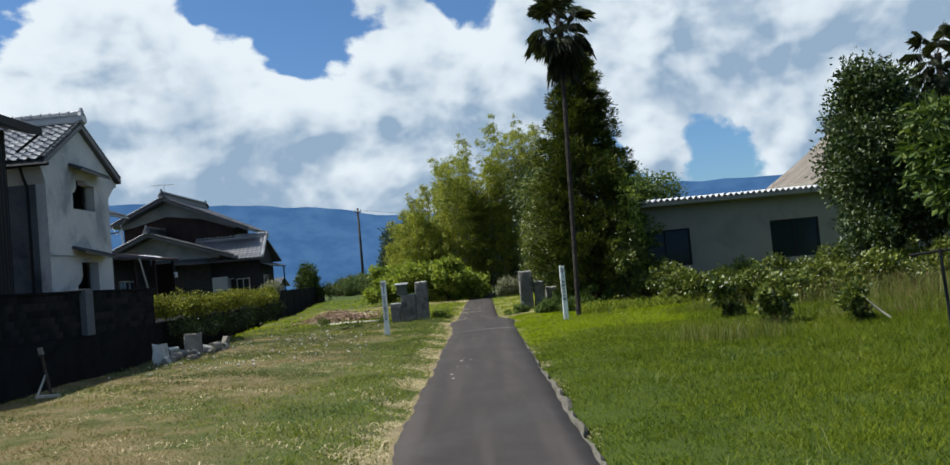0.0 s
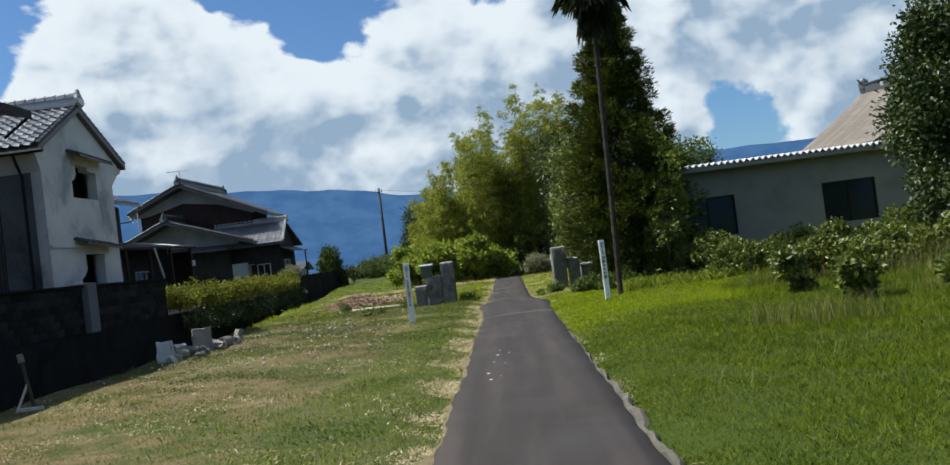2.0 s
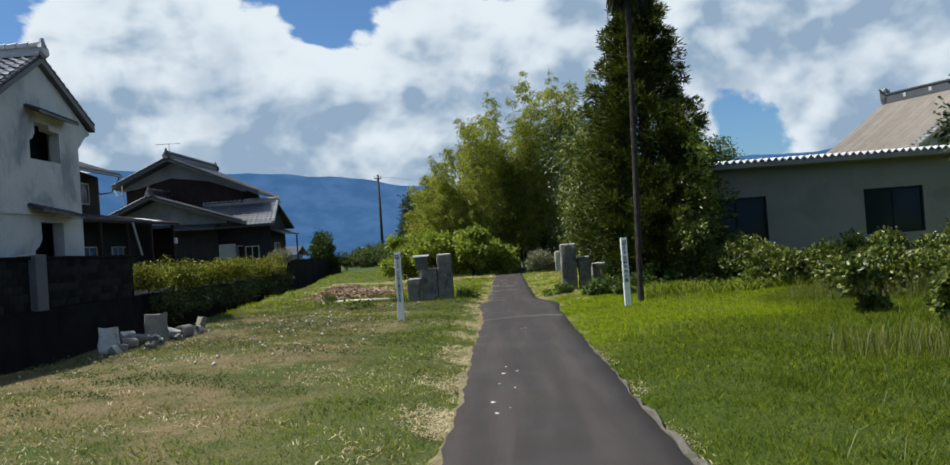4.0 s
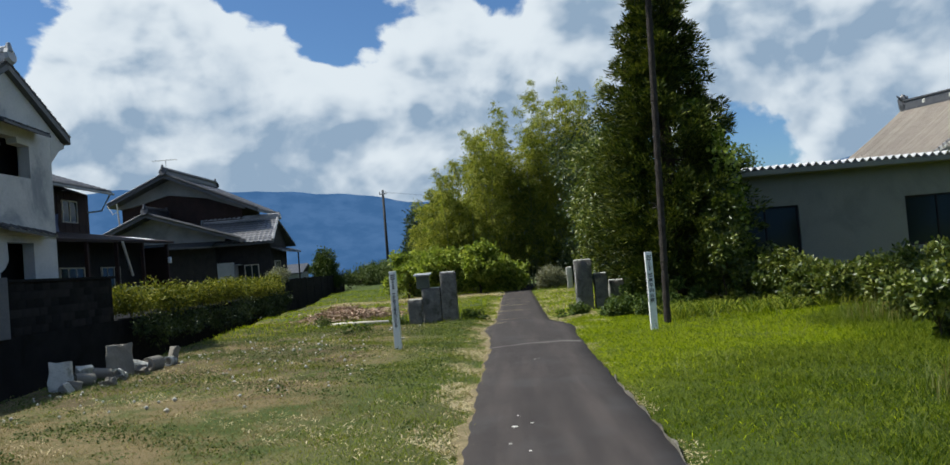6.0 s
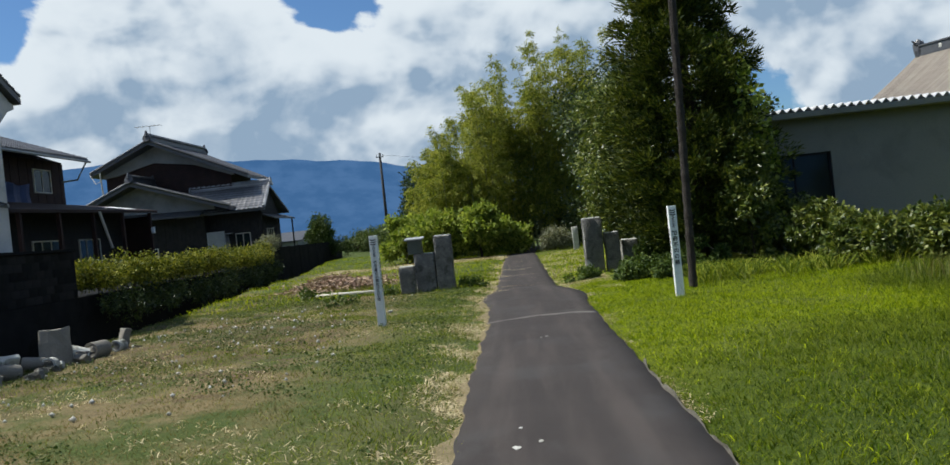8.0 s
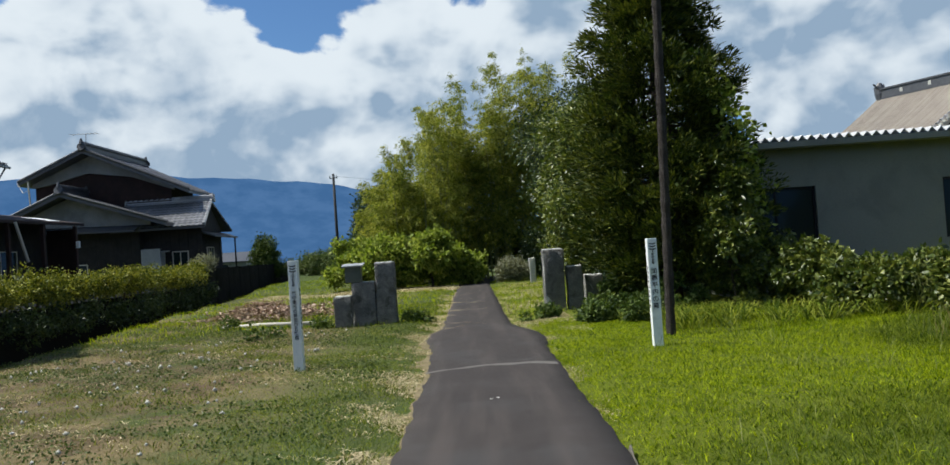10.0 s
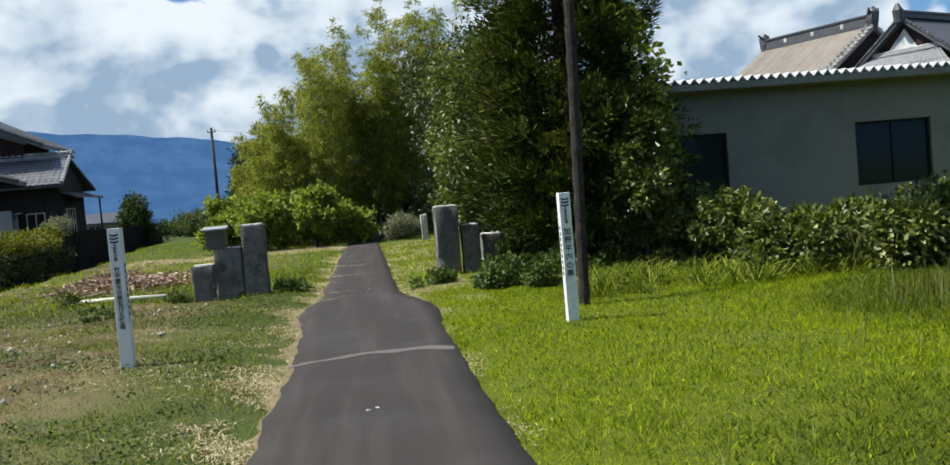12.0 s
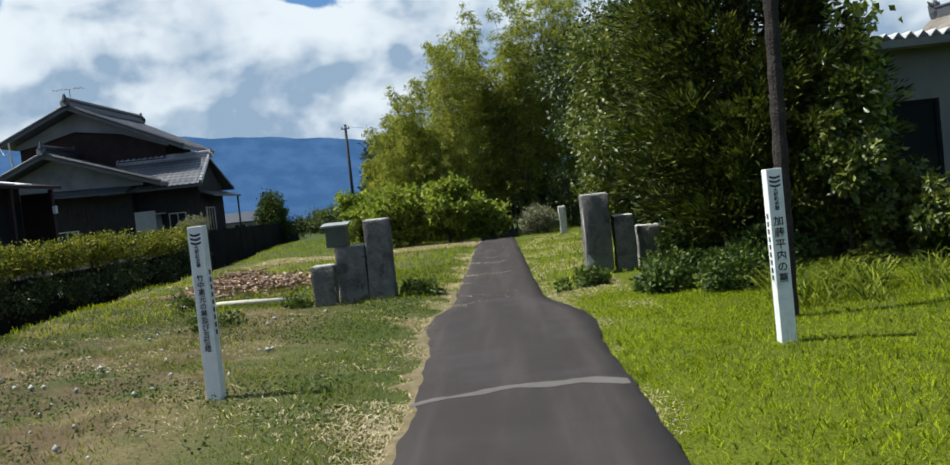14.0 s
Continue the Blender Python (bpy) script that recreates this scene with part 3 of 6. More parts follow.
    for a, b in zip(rows, rows[1:]):
        for k in range(3):
            bm.faces.new((a[k], a[k + 1], b[k + 1], b[k]))
    tagged(part("verge", bm, STRAW_BED, soft=True), "trodden pale straw verge along the asphalt path", "verge", kind="structure")
    # worn flecks of paint
    for place in ((-0.46, 12.9), (-0.30, 12.55), (-0.42, 12.35), (-0.24, 13.6), (-0.36, 14.6), (-0.20, 14.7), (-0.33, 15.1), (-0.40, 13.9), (-0.05, 19.6), (0.02, 19.65)):
        bm = bmesh.new()
        size = rng.uniform(0.014, 0.04)
        ring = [bm.verts.new((place[0] + size * rng.uniform(0.4, 1.1) * math.cos(a), place[1] + 1.6 * size * rng.uniform(0.4, 1.1) * math.sin(a), road_z(place[0], place[1]) + 0.004)) for a in np.linspace(0, 2 * math.pi, 11)[:-1]]
        bm.faces.new(ring)
        tagged(part("paint_fleck", bm, LICHEN), "worn white paint fleck on the asphalt path", "paint mark", "flecks on the path", "structure")


def build_hills():
    """Mountains all round the plain, with blue haze in their glowing colour."""
    bm = bmesh.new()
    steps = 480
    far = 2400
    rows = []
    for k in range(steps):
        a = 2 * math.pi * k / steps
        t = math.degrees(math.atan2(math.sin(a), math.cos(a)))
        high = float(np.interp(t, (-180, -60, -40, -24.4, -16.4, -11, -5.8, 0, 6, 12.7, 19, 30, 60, 180), (0.09, 0.09, 0.10, 0.110, 0.103, 0.092, 0.0775, 0.070, 0.072, 0.083, 0.079, 0.085, 0.08, 0.09)))
        high += 0.0012 * math.sin(a * 31 + 1) + 0.0009 * math.sin(a * 67) + 0.0006 * math.sin(a * 131 + 2)
        x, y = math.sin(a), math.cos(a)
        rows.append([bm.verts.new((x * far, y * far, -20)), bm.verts.new((x * (far + 220), y * (far + 220), high * far * 0.45)), bm.verts.new((x * (far + 500), y * (far + 500), high * (far + 500)))])
    for i in range(steps):
        a, b = rows[i], rows[(i + 1) % steps]
        for k in range(2):
            bm.faces.new((a[k], b[k], b[k + 1], a[k + 1]))
    tagged(part("backdrop", bm, HILL_HAZE, soft=True), "long wooded mountain range beyond the plain, painted with blue haze", "mountains", kind="structure")


build_ground()
build_road()
build_hills()

# ---- buildings ----


def tiled_slope(name, parent, mat, eave_a, eave_b, top_a, top_b, columns, courses, lift=0.035):
    """A roof slope of pantiles: waves across, a step at each course; one joined sheet with a thick edge."""
    ea, eb, ta, tb = (np.array(p, dtype=float) for p in (eave_a, eave_b, top_a, top_b))
    normal = np.cross(eb - ea, ta - ea)
    normal = normal / np.linalg.norm(normal)
    if normal[2] < 0:
        normal = -normal
    per = 6
    verts, faces = [], []
    for c in range(courses):
        for step, v in ((1.0, c / courses), (0.15, (c + 1.06) / courses)):
            a, b = ea + (ta - ea) * v, eb + (tb - eb) * v
            for i in range(columns * per + 1):
                u = i / (columns * per)
                wave = lift * (0.6 * math.cos(2 * math.pi * i / per) + 0.25 * math.cos(4 * math.pi * i / per + 0.8))
                verts.append(a + (b - a) * u + normal * (lift * step + wave))
    across = columns * per + 1
    for c in range(courses):
        for i in range(across - 1):
            p = c * 2 * across + i
            faces.append((p, p + 1, p + 1 + across, p + across))
    return tagged(raw(name, verts, faces, mat, parent, soft=False), kind="stuff")


def ridge_cap(bm, a, b, wide=0.22, high=0.28, courses=3):
    """Stacked ridge tiles with a round cap and end tiles."""
    a, b = Vector(a), Vector(b)
    way = (b - a).normalized()
    side = Vector((-way.y, way.x, 0))
    for c in range(courses):
        w = wide * (1 - 0.18 * c) / 2
        z0, z1 = high * c / (courses + 1), high * (c + 0.86) / (courses + 1)
        corners = [a + side * w, a - side * w, b - side * w, b + side * w]
        slab(bm, [(p.x, p.y, p.z + z1) for p in corners], z1 - z0)
    n = max(2, int((b - a).length / 0.3))
    for k in range(n):
        s, e = a + way * (b - a).length * k / n, a + way * (b - a).length * (k + 0.94) / n
        z = high * courses / (courses + 1)
        tube(bm, [s + Vector((0, 0, z)), e + Vector((0, 0, z + 0.012))], [wide * 0.36, wide * 0.4], 7)
    for end, out in ((a, -way), (b, way)):
        p = end + out * 0.03
        tube(bm, [p + Vector((0, 0, high * 0.4)), p + out * 0.08 + Vector((0, 0, high * 0.45))], [wide * 0.75, wide * 0.65], 9)
        tube(bm, [p + Vector((0, 0, high * 0.7)), p + Vector((0, 0, high * 1.35))], [wide * 0.4, wide * 0.16], 6)
    return bm


def window_in(parent, axis, plane, a0, a1, z0, z1, mat_frame, sashes=2, mat_pane=None, deep=0.12):
    """A framed window against a wall face; axis is the wall's normal (x or -y)."""
    def bx(bm, p0, p1, d0, d1, q0, q1):
        return box(bm, plane + d0, plane + d1, p0, p1, q0, q1) if axis == "x" else box(bm, p0, p1, plane - d1, plane - d0, q0, q1)
    frame_bm = bmesh.new()
    t = 0.05
    for p0, p1, q0, q1 in ((a0, a1, z1 - t, z1), (a0, a1, z0, z0 + t), (a0, a0 + t, z0 + t, z1 - t), (a1 - t, a1, z0 + t, z1 - t)):
        bx(frame_bm, p0, p1, -0.03, 0.05, q0, q1)
    for k in range(1, sashes):
        m = a0 + (a1 - a0) * k / sashes
        bx(frame_bm, m - 0.022, m + 0.022, -0.02, 0.035, z0 + t, z1 - t)
    holder = part("window", frame_bm, mat_frame, parent)
    for k in range(sashes):
        s0, s1 = a0 + (a1 - a0) * k / sashes, a0 + (a1 - a0) * (k + 1) / sashes
        part("pane", bx(bmesh.new(), s0 + 0.03, s1 - 0.03, 0.004, 0.012, z0 + t, z1 - t), mat_pane or GLASS, holder)
    return holder


def build_storehouse():
    """White plastered storehouse with a tiled gable roof, gable towards the path."""
    face, back = -12.45, -21.0
    y0, y1, eave, peak_y, peak = 25.15, 29.35, 5.55, 27.35, 7.35
    kura = thing("storehouse", (-16.5, 27.2, 0), "old white plastered storehouse with peeling walls and a silver tile roof", "storehouse")
    holes = [(26.78, 28.3, 4.62, 5.62), (26.75, 28.25, 1.7, 2.95)]
    part("gable_wall", pierced("x", face, 0.3, (y0, y1), (0.0, 5.62), holes), PLASTER, kura)
    bm = bmesh.new()
    prism(bm, [(y0, 5.62), (y1, 5.62), (y1 + 0.45, 5.74), (y1 + 0.5, 5.82), (peak_y, peak - 0.06), (y0 - 0.1, 5.84)], "x", face - 0.3, face)
    part("gable_top", bm, PLASTER, kura)
    part("front_wall", boxed(back, face - 0.3, y0, y0 + 0.3, 0, eave + 0.15), DIM_PLASTER, kura, "grey stained plaster wall with tide marks, darkened for shade")
    part("rear_wall", boxed(back, face - 0.3, y1 - 0.3, y1, 0, eave + 0.15), PLASTER, kura)
    part("end_wall", boxed(back - 0.3, back, y0, y1, 0, eave + 0.15), PLASTER, kura)
    # plaster cove under the eaves
    bm = bmesh.new()
    prism(bm, [(y1, 5.15), (y1 + 0.12, 5.25), (y1 + 0.42, 5.52), (y1 + 0.70, 5.62), (y1 + 0.70, 5.74), (y1, 5.90)], "x", back, face + 0.004)
    prism(bm, [(y0, 5.25), (y0 - 0.06, 5.38), (y0 - 0.16, 5.62), (y0 - 0.24, 5.70), (y0 - 0.24, 5.80), (y0, 5.90)], "x", back, face + 0.004)
    part("cove", bm, PLASTER, kura)
    # near-black box painted as the darkness inside
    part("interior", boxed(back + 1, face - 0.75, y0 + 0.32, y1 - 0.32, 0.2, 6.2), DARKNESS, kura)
    # broken plaster round the openings
    for outline in ([(26.78, 5.12), (26.92, 5.16), (27.06, 5.34), (27.02, 5.62), (26.78, 5.62)],
                    [(27.78, 5.48), (28.3, 5.46), (28.3, 5.62), (27.76, 5.62)],
                    [(26.75, 2.2), (26.95, 2.3), (27.12, 2.5), (27.1, 2.95), (26.75, 2.95)]):
        part("plaster_remnant", prism(bmesh.new(), outline, "x", face - 0.28, face + 0.003), PLASTER, kura)
    # small pent roofs over the openings
    for ya, yb, z, fall in ((26.6, 28.65, 6.02, 0.10), (26.5, 28.7, 3.42, 0.14)):
        bm = bmesh.new()
        slab(bm, [(face, ya, z), (face + 0.42, ya, z - 0.16), (face + 0.42, yb, z - 0.16 - fall), (face, yb, z - fall)], 0.07)
        for k in range(7):
            y = ya + 0.1 + (yb - ya - 0.2) * k / 6
            drop = fall * (y - ya) / (yb - ya)
            tube(bm, [(face, y, z + 0.01 - drop), (face + 0.43, y, z - 0.15 - drop)], [0.035, 0.035], 6)
        part("pent_roof", bm, TILE_DARK, kura, "small sagging tiled pent roof")
    bm = bmesh.new()
    box(bm, face, face + 0.05, y0 + 0.02, y1 - 0.02, 3.12, 3.2)
    part("string_course", bm, PLASTER, kura)
    # roof
    roof_bm = bmesh.new()
    ends = (back - 0.5, face + 0.16)
    low, high = eave + 0.36, peak + 0.05
    slab(roof_bm, [(ends[0], y0 - 0.30, low), (ends[1], y0 - 0.30, low), (ends[1], peak_y, high), (ends[0], peak_y, high)], 0.16)
    slab(roof_bm, [(ends[0], y1 + 0.78, low - 0.02), (ends[0], peak_y, high), (ends[1], peak_y, high), (ends[1], y1 + 0.78, low - 0.02)], 0.16)
    roof = part("roof", roof_bm, TILE_DARK, kura, "silver-grey pantile roof")
    tiled_slope("rear_slope", roof, TILE, (ends[0], y1 + 0.81, low - 0.02), (ends[1], y1 + 0.81, low - 0.02), (ends[0], peak_y, high), (ends[1], peak_y, high), 33, 11)
    part("ridge", ridge_cap(bmesh.new(), (ends[0], peak_y, high + 0.02), (ends[1], peak_y, high + 0.02), 0.3, 0.36, 4), TILE, roof, soft=False)
    for yy, zz in ((y0 - 0.30, low), (y1 + 0.78, low - 0.02)):
        bm = bmesh.new()
        n = 12
        for k in range(n):
            s, e = k / n, (k + 0.95) / n
            a = Vector((ends[1] - 0.04, yy + (peak_y - yy) * s, zz + (high - zz) * s + 0.07))
            b = Vector((ends[1] - 0.04, yy + (peak_y - yy) * e, zz + (high - zz) * e + 0.05))
            tube(bm, [a, b], [0.055, 0.05], 7)
        part("verge_tiles", bm, TILE_DARK, roof)
    # gutter and down pipe
    bm = bmesh.new()
    tube(bm, [(back, y0 - 0.36, low - 0.1), (face + 0.3, y0 - 0.36, low - 0.14)], [0.06, 0.06], 8)
    tube(bm, [(face - 0.55, y0 - 0.34, low - 0.16), (face - 0.55, y0 - 0.2, low - 0.45), (face - 0.5, y0 - 0.08, low - 0.75), (face - 0.5, y0 - 0.08, 0.2)], [0.045] * 4, 8)
    part("down_pipe", bm, IRON, kura, "dark rain gutter and down pipe")
    return roof, ends, y0, low, high, peak_y


def build_shed():
    """Dark corrugated iron shed before the storehouse."""
    shed = thing("iron_shed", (-14, 15, 0), "tall dark corrugated iron shed behind the block wall", "shed")
    x0, x1, y0, y1 = -18.0, -11.9, 6.0, 22.1
    for name, (a, b, axis) in {"side_wall": ((y0, y1, "x")), "end_wall": ((x0, x1, "y"))}.items():
        n = int((b - a) / 0.04)
        verts, faces = [], []
        for i in range(n + 1):
            p = a + (b - a) * i / n
            d = 0.018 * math.cos(2 * math.pi * i / 4)
            for z in (0.0, 6.25):
                verts.append((x1 + d, p, z) if axis == "x" else (p, y1 + d, z))
        faces = [(2 * i, 2 * i + 2, 2 * i + 3, 2 * i + 1) for i in range(n)]
        raw(name, verts, faces, IRON, shed)
    bm = bmesh.new()
    box(bm, x0, x1 - 0.06, y0, y1 - 0.06, 0, 6.2)
    part("core", bm, IRON, shed)
    bm = bmesh.new()
    slab(bm, [(x1 + 0.62, y0 - 0.6, 6.40), (x1 + 0.62, y1 + 0.75, 6.40), (x0, y1 + 0.75, 8.3), (x0, y0 - 0.6, 8.3)], 0.22)
    part("roof", bm, IRON, shed, "dark overhanging iron roof")
    bm = bmesh.new()
    tube(bm, [(x1 + 0.02, y1 + 0.5, 5.75), (x1 + 0.58, y1 + 0.62, 6.2)], [0.035, 0.035], 6)
    part("brace", bm, IRON, shed)


def build_boundary():
    """Retaining wall along the watercourse, the block wall on it, and the dark wall further on."""
    bm = bmesh.new()
    prism(bm, [(-11.25, -10.0), (-11.25, 25.0), (-11.62, 31.0), (-13.6, 72.0), (-16.0, 72.0), (-16.0, -10)], "z", -1.6, 0.72)
    tagged(part("wall_retaining", bm, DARK_CONCRETE), "concrete retaining wall above a watercourse, coloured dark for shade", "retaining wall", kind="structure")
    wall = thing("block_wall", (-11.45, 20, 0.72), "weathered concrete block wall with a paler pillar, coloured dark for shade", "wall")
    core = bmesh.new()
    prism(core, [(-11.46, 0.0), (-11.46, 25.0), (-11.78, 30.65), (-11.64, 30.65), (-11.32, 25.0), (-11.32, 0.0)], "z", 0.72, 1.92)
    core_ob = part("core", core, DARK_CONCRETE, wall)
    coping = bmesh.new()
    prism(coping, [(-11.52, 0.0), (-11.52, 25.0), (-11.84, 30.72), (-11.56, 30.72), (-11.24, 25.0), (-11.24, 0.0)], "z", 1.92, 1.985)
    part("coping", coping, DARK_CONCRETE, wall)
    part("pillar", boxed(-11.62, -11.14, 24.38, 24.86, 0.70, 2.03, 0.015), DIM_PLASTER, wall, "pale concrete pillar")
    return core_ob


def build_garden_wall():
    wall = thing("garden_wall", (-12.8, 60, 0), "long dark board-marked concrete garden wall", "wall")
    for k in range(10):
        ya, yb = 46.0 + 2.42 * k, 46.0 + 2.42 * (k + 1) - 0.02
        xa, xb = -11.75 - 0.048 * (ya - 46), -11.75 - 0.048 * (yb - 46)
        bm = bmesh.new()
        prism(bm, [(xa, ya), (xb, yb), (xb - 0.12, yb), (xa - 0.12, ya)], "z", -0.5, 1.47)
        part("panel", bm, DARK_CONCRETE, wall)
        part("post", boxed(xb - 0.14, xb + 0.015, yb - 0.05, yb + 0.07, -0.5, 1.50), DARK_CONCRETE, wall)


def boards(parent, mat, axis, plane, a0, a1, z0, z1, wide=0.24):
    """Upright weatherboards, each a part; axis is the wall's normal."""
    n = max(1, int((a1 - a0) / wide))
    for k in range(n):
        p, q = a0 + (a1 - a0) * k / n, a0 + (a1 - a0) * (k + 1) / n - 0.012
        d = 0.012 * (k % 2)
        bm = boxed(p, q, plane - 0.02 - d, plane, z0, z1) if axis == "y" else boxed(plane, plane + 0.02 + d, p, q, z0, z1)
        part("board", bm, mat, parent)


def gable_roof(parent, label, mat, x_left, z_left, x_peak, z_peak, x_right, z_right, ya, yb, thick=0.16, hip=0.0):
    """A roof whose ridge runs along y, with eaves of different heights."""
    bm = bmesh.new()
    slab(bm, [(x_left, ya, z_left), (x_peak, ya, z_peak), (x_peak, yb, z_peak), (x_left, yb - hip, z_left)], thick)
    slab(bm, [(x_peak, ya, z_peak), (x_right, ya, z_right), (x_right, yb - hip, z_right), (x_peak, yb, z_peak)], thick)
    roof = part("roof", bm, TILE_DARK, parent, label)
    for side, (xe, ze) in (("left_slope", (x_left, z_left)), ("right_slope", (x_right, z_right))):
        run = math.hypot(x_peak - xe, z_peak - ze)
        tiled_slope(side, roof, mat, (xe, ya, ze), (xe, yb - hip, ze), (x_peak, ya, z_peak), (x_peak, yb, z_peak), max(4, int((yb - ya) / 0.3)), max(3, int(run / 0.28)))
    part("ridge", ridge_cap(bmesh.new(), (x_peak, ya, z_peak), (x_peak, yb, z_peak), 0.36, 0.5, 4), TILE_DARK, roof)
    for xe, ze in ((x_left, z_left), (x_right, z_right)):
        bm = bmesh.new()
        tube(bm, [(xe, ya + 0.06, ze + 0.09), (x_peak, ya + 0.06, z_peak + 0.09)], [0.1, 0.1], 7)
        part("verge_tiles", bm, TILE_DARK, roof)
    return roof


def build_house():
    """Two-storey farmhouse with a dark boarded ground floor and grey tiled roofs."""
    house = thing("farmhouse", (-19.5, 64, 0), "two-storey farmhouse with dark boards, grey gables and tiled roofs", "house")
    # upper storey
    bm = bmesh.new()
    prism(bm, [(-25.0, 0.0), (-17.2, 0.0), (-17.2, 6.35), (-21.72, 8.38), (-25.0, 6.95)], "y", 60.6, 64.4)
    part("upper_wall", bm, WOOD_RED, house, "red-brown boarded upper wall")
    bm = bmesh.new()
    prism(bm, [(-25.1, 6.75), (-25.1, 6.95), (-21.72, 8.42), (-17.0, 6.3), (-17.0, 6.15), (-19.4, 7.05), (-21.9, 7.42), (-24.2, 6.85)], "y", 60.42, 60.6)
    part("gable", bm, GREY_PLASTER, house, "weathered grey plaster gable")
    gable_roof(house, "dark tiled main roof", TILE_DARK, -25.45, 6.98, -21.72, 8.62, -15.85, 5.98, 59.5, 69.0, hip=4.6)
    # single storey in front
    bm = bmesh.new()
    prism(bm, [(-25.0, 0.0), (-18.3, 0.0), (-18.3, 4.45), (-22.1, 5.78), (-25.0, 4.6)], "y", 58.3, 60.6)
    part("lower_wall", bm, WOOD_DARK, house)
    bm = bmesh.new()
    prism(bm, [(-25.0, 4.3), (-25.0, 4.6), (-22.1, 5.80), (-17.6, 4.3), (-17.6, 4.1)], "y", 58.15, 58.3)
    part("lower_gable", bm, GREY_PLASTER, house, "grey plaster lower gable")
    gable_roof(house, "dark tiled lower roof", TILE_DARK, -25.6, 4.55, -22.1, 6.02, -16.4, 4.08, 57.3, 60.6)
    bm = bmesh.new()
    slab(bm, [(-24.0, 57.3, 3.95), (-18.2, 57.3, 3.80), (-18.2, 58.3, 4.15), (-24.0, 58.3, 4.25)], 0.08)
    part("pent_roof", bm, TILE_DARK, house, "narrow pent roof along the wall")
    boards(house, WOOD_DARK, "y", 58.3, -26.0, -18.3, 0.3, 4.1)
    window_in(house, "-y", 58.26, -22.4, -21.2, 1.15, 2.15, WOOD_PALE, 2)
    part("door", boxed(-18.15, -17.1, 57.95, 58.02, 0.4, 2.75, 0.01), GREY_METAL, house, "pale grey sheet door")
    # wing with light grey tiles
    wing = bmesh.new()
    box(wing, -18.3, -15.1, 58.9, 62.6, 0, 3.85)
    prism(wing, [(58.9, 3.85), (62.6, 3.85), (60.7, 5.1)], "x", -18.3, -15.1)
    part("wing_wall", wing, WOOD_DARK, house)
    boards(house, WOOD_DARK, "y", 58.9, -18.3, -15.1, 0.2, 3.7)
    boards(house, WOOD_DARK, "x", -15.1, 58.95, 62.6, 0.2, 3.7)
    bm = bmesh.new()
    slab(bm, [(-19.8, 58.0, 3.86), (-14.6, 58.0, 3.86), (-14.95, 60.7, 5.38), (-19.8, 60.7, 5.38)], 0.13)
    slab(bm, [(-19.8, 63.3, 3.75), (-19.8, 60.7, 5.38), (-14.95, 60.7, 5.38), (-14.6, 63.3, 3.75)], 0.13)
    roof = part("wing_roof", bm, TILE_DARK, house, "light grey pantile wing roof")
    tiled_slope("front_slope", roof, TILE, (-19.8, 58.0, 3.88), (-14.6, 58.0, 3.88), (-19.8, 60.7, 5.40), (-14.95, 60.7, 5.40), 17, 10, 0.045)
    part("ridge", ridge_cap(bmesh.new(), (-19.8, 60.7, 5.36), (-14.9, 60.7, 5.36), 0.3, 0.34, 3), TILE, roof)
    bm = bmesh.new()
    for k in range(10):
        s, e = k / 10, (k + 0.93) / 10
        tube(bm, [(-14.64 - 0.32 * s, 58.0 + 2.7 * s, 3.95 + 1.52 * s), (-14.64 - 0.32 * e, 58.0 + 2.7 * e, 3.93 + 1.52 * e)], [0.1, 0.09], 7)
    part("verge_tiles", bm, TILE, roof)
    window_in(house, "-y", 58.86, -16.75, -15.85, 1.35, 2.55, WOOD_PALE, 2)
    window_in(house, "x", -15.05, 59.6, 60.8, 1.3, 2.7, WOOD_PALE, 3)
    part("door", boxed(-18.05, -17.15, 58.78, 58.86, 0.4, 2.6, 0.01), GREY_METAL, house, "pale grey sheet door")
    bm = bmesh.new()
    slab(bm, [(-15.05, 59.0, 3.55), (-14.35, 59.0, 3.3), (-14.35, 63.6, 3.3), (-15.05, 63.6, 3.55)], 0.09)
    part("side_pent_roof", bm, TILE_DARK, house)
    part("drain_pipe", tube(bmesh.new(), [(-14.5, 63.4, 3.25), (-14.5, 63.4, 0.2)], [0.05, 0.05], 7), IRON, house)
    bm = bmesh.new()
    box(bm, -18.35, -16.9, 58.5, 58.9, 2.55, 2.62)
    part("hood", bm, GREY_METAL, house)
    # aerial on the ridge
    bm = bmesh.new()
    tube(bm, [(-21.85, 60.4, 8.9), (-21.85, 60.4, 9.7)], [0.02, 0.02], 5)
    tube(bm, [(-22.75, 60.4, 9.7), (-21.05, 60.2, 9.65)], [0.015, 0.015], 5)
    for k in range(7):
        x = -22.65 + 0.24 * k
        tube(bm, [(x, 60.1, 9.69), (x, 60.7, 9.69)], [0.01, 0.01], 4)
    part("aerial", bm, GREY_METAL, house, "television aerial")
    # bent service pole by the lower gable
    bm = bmesh.new()
    tube(bm, [(-24.0, 58.0, 5.3), (-24.1, 58.0, 6.9)], [0.05, 0.045], 6)
    tube(bm, [(-24.1, 58.0, 6.4), (-24.5, 58.2, 6.3), (-25.0, 58.6, 6.9)], [0.02, 0.02, 0.02], 5)
    part("service_mast", bm, WOOD_PALE, house)


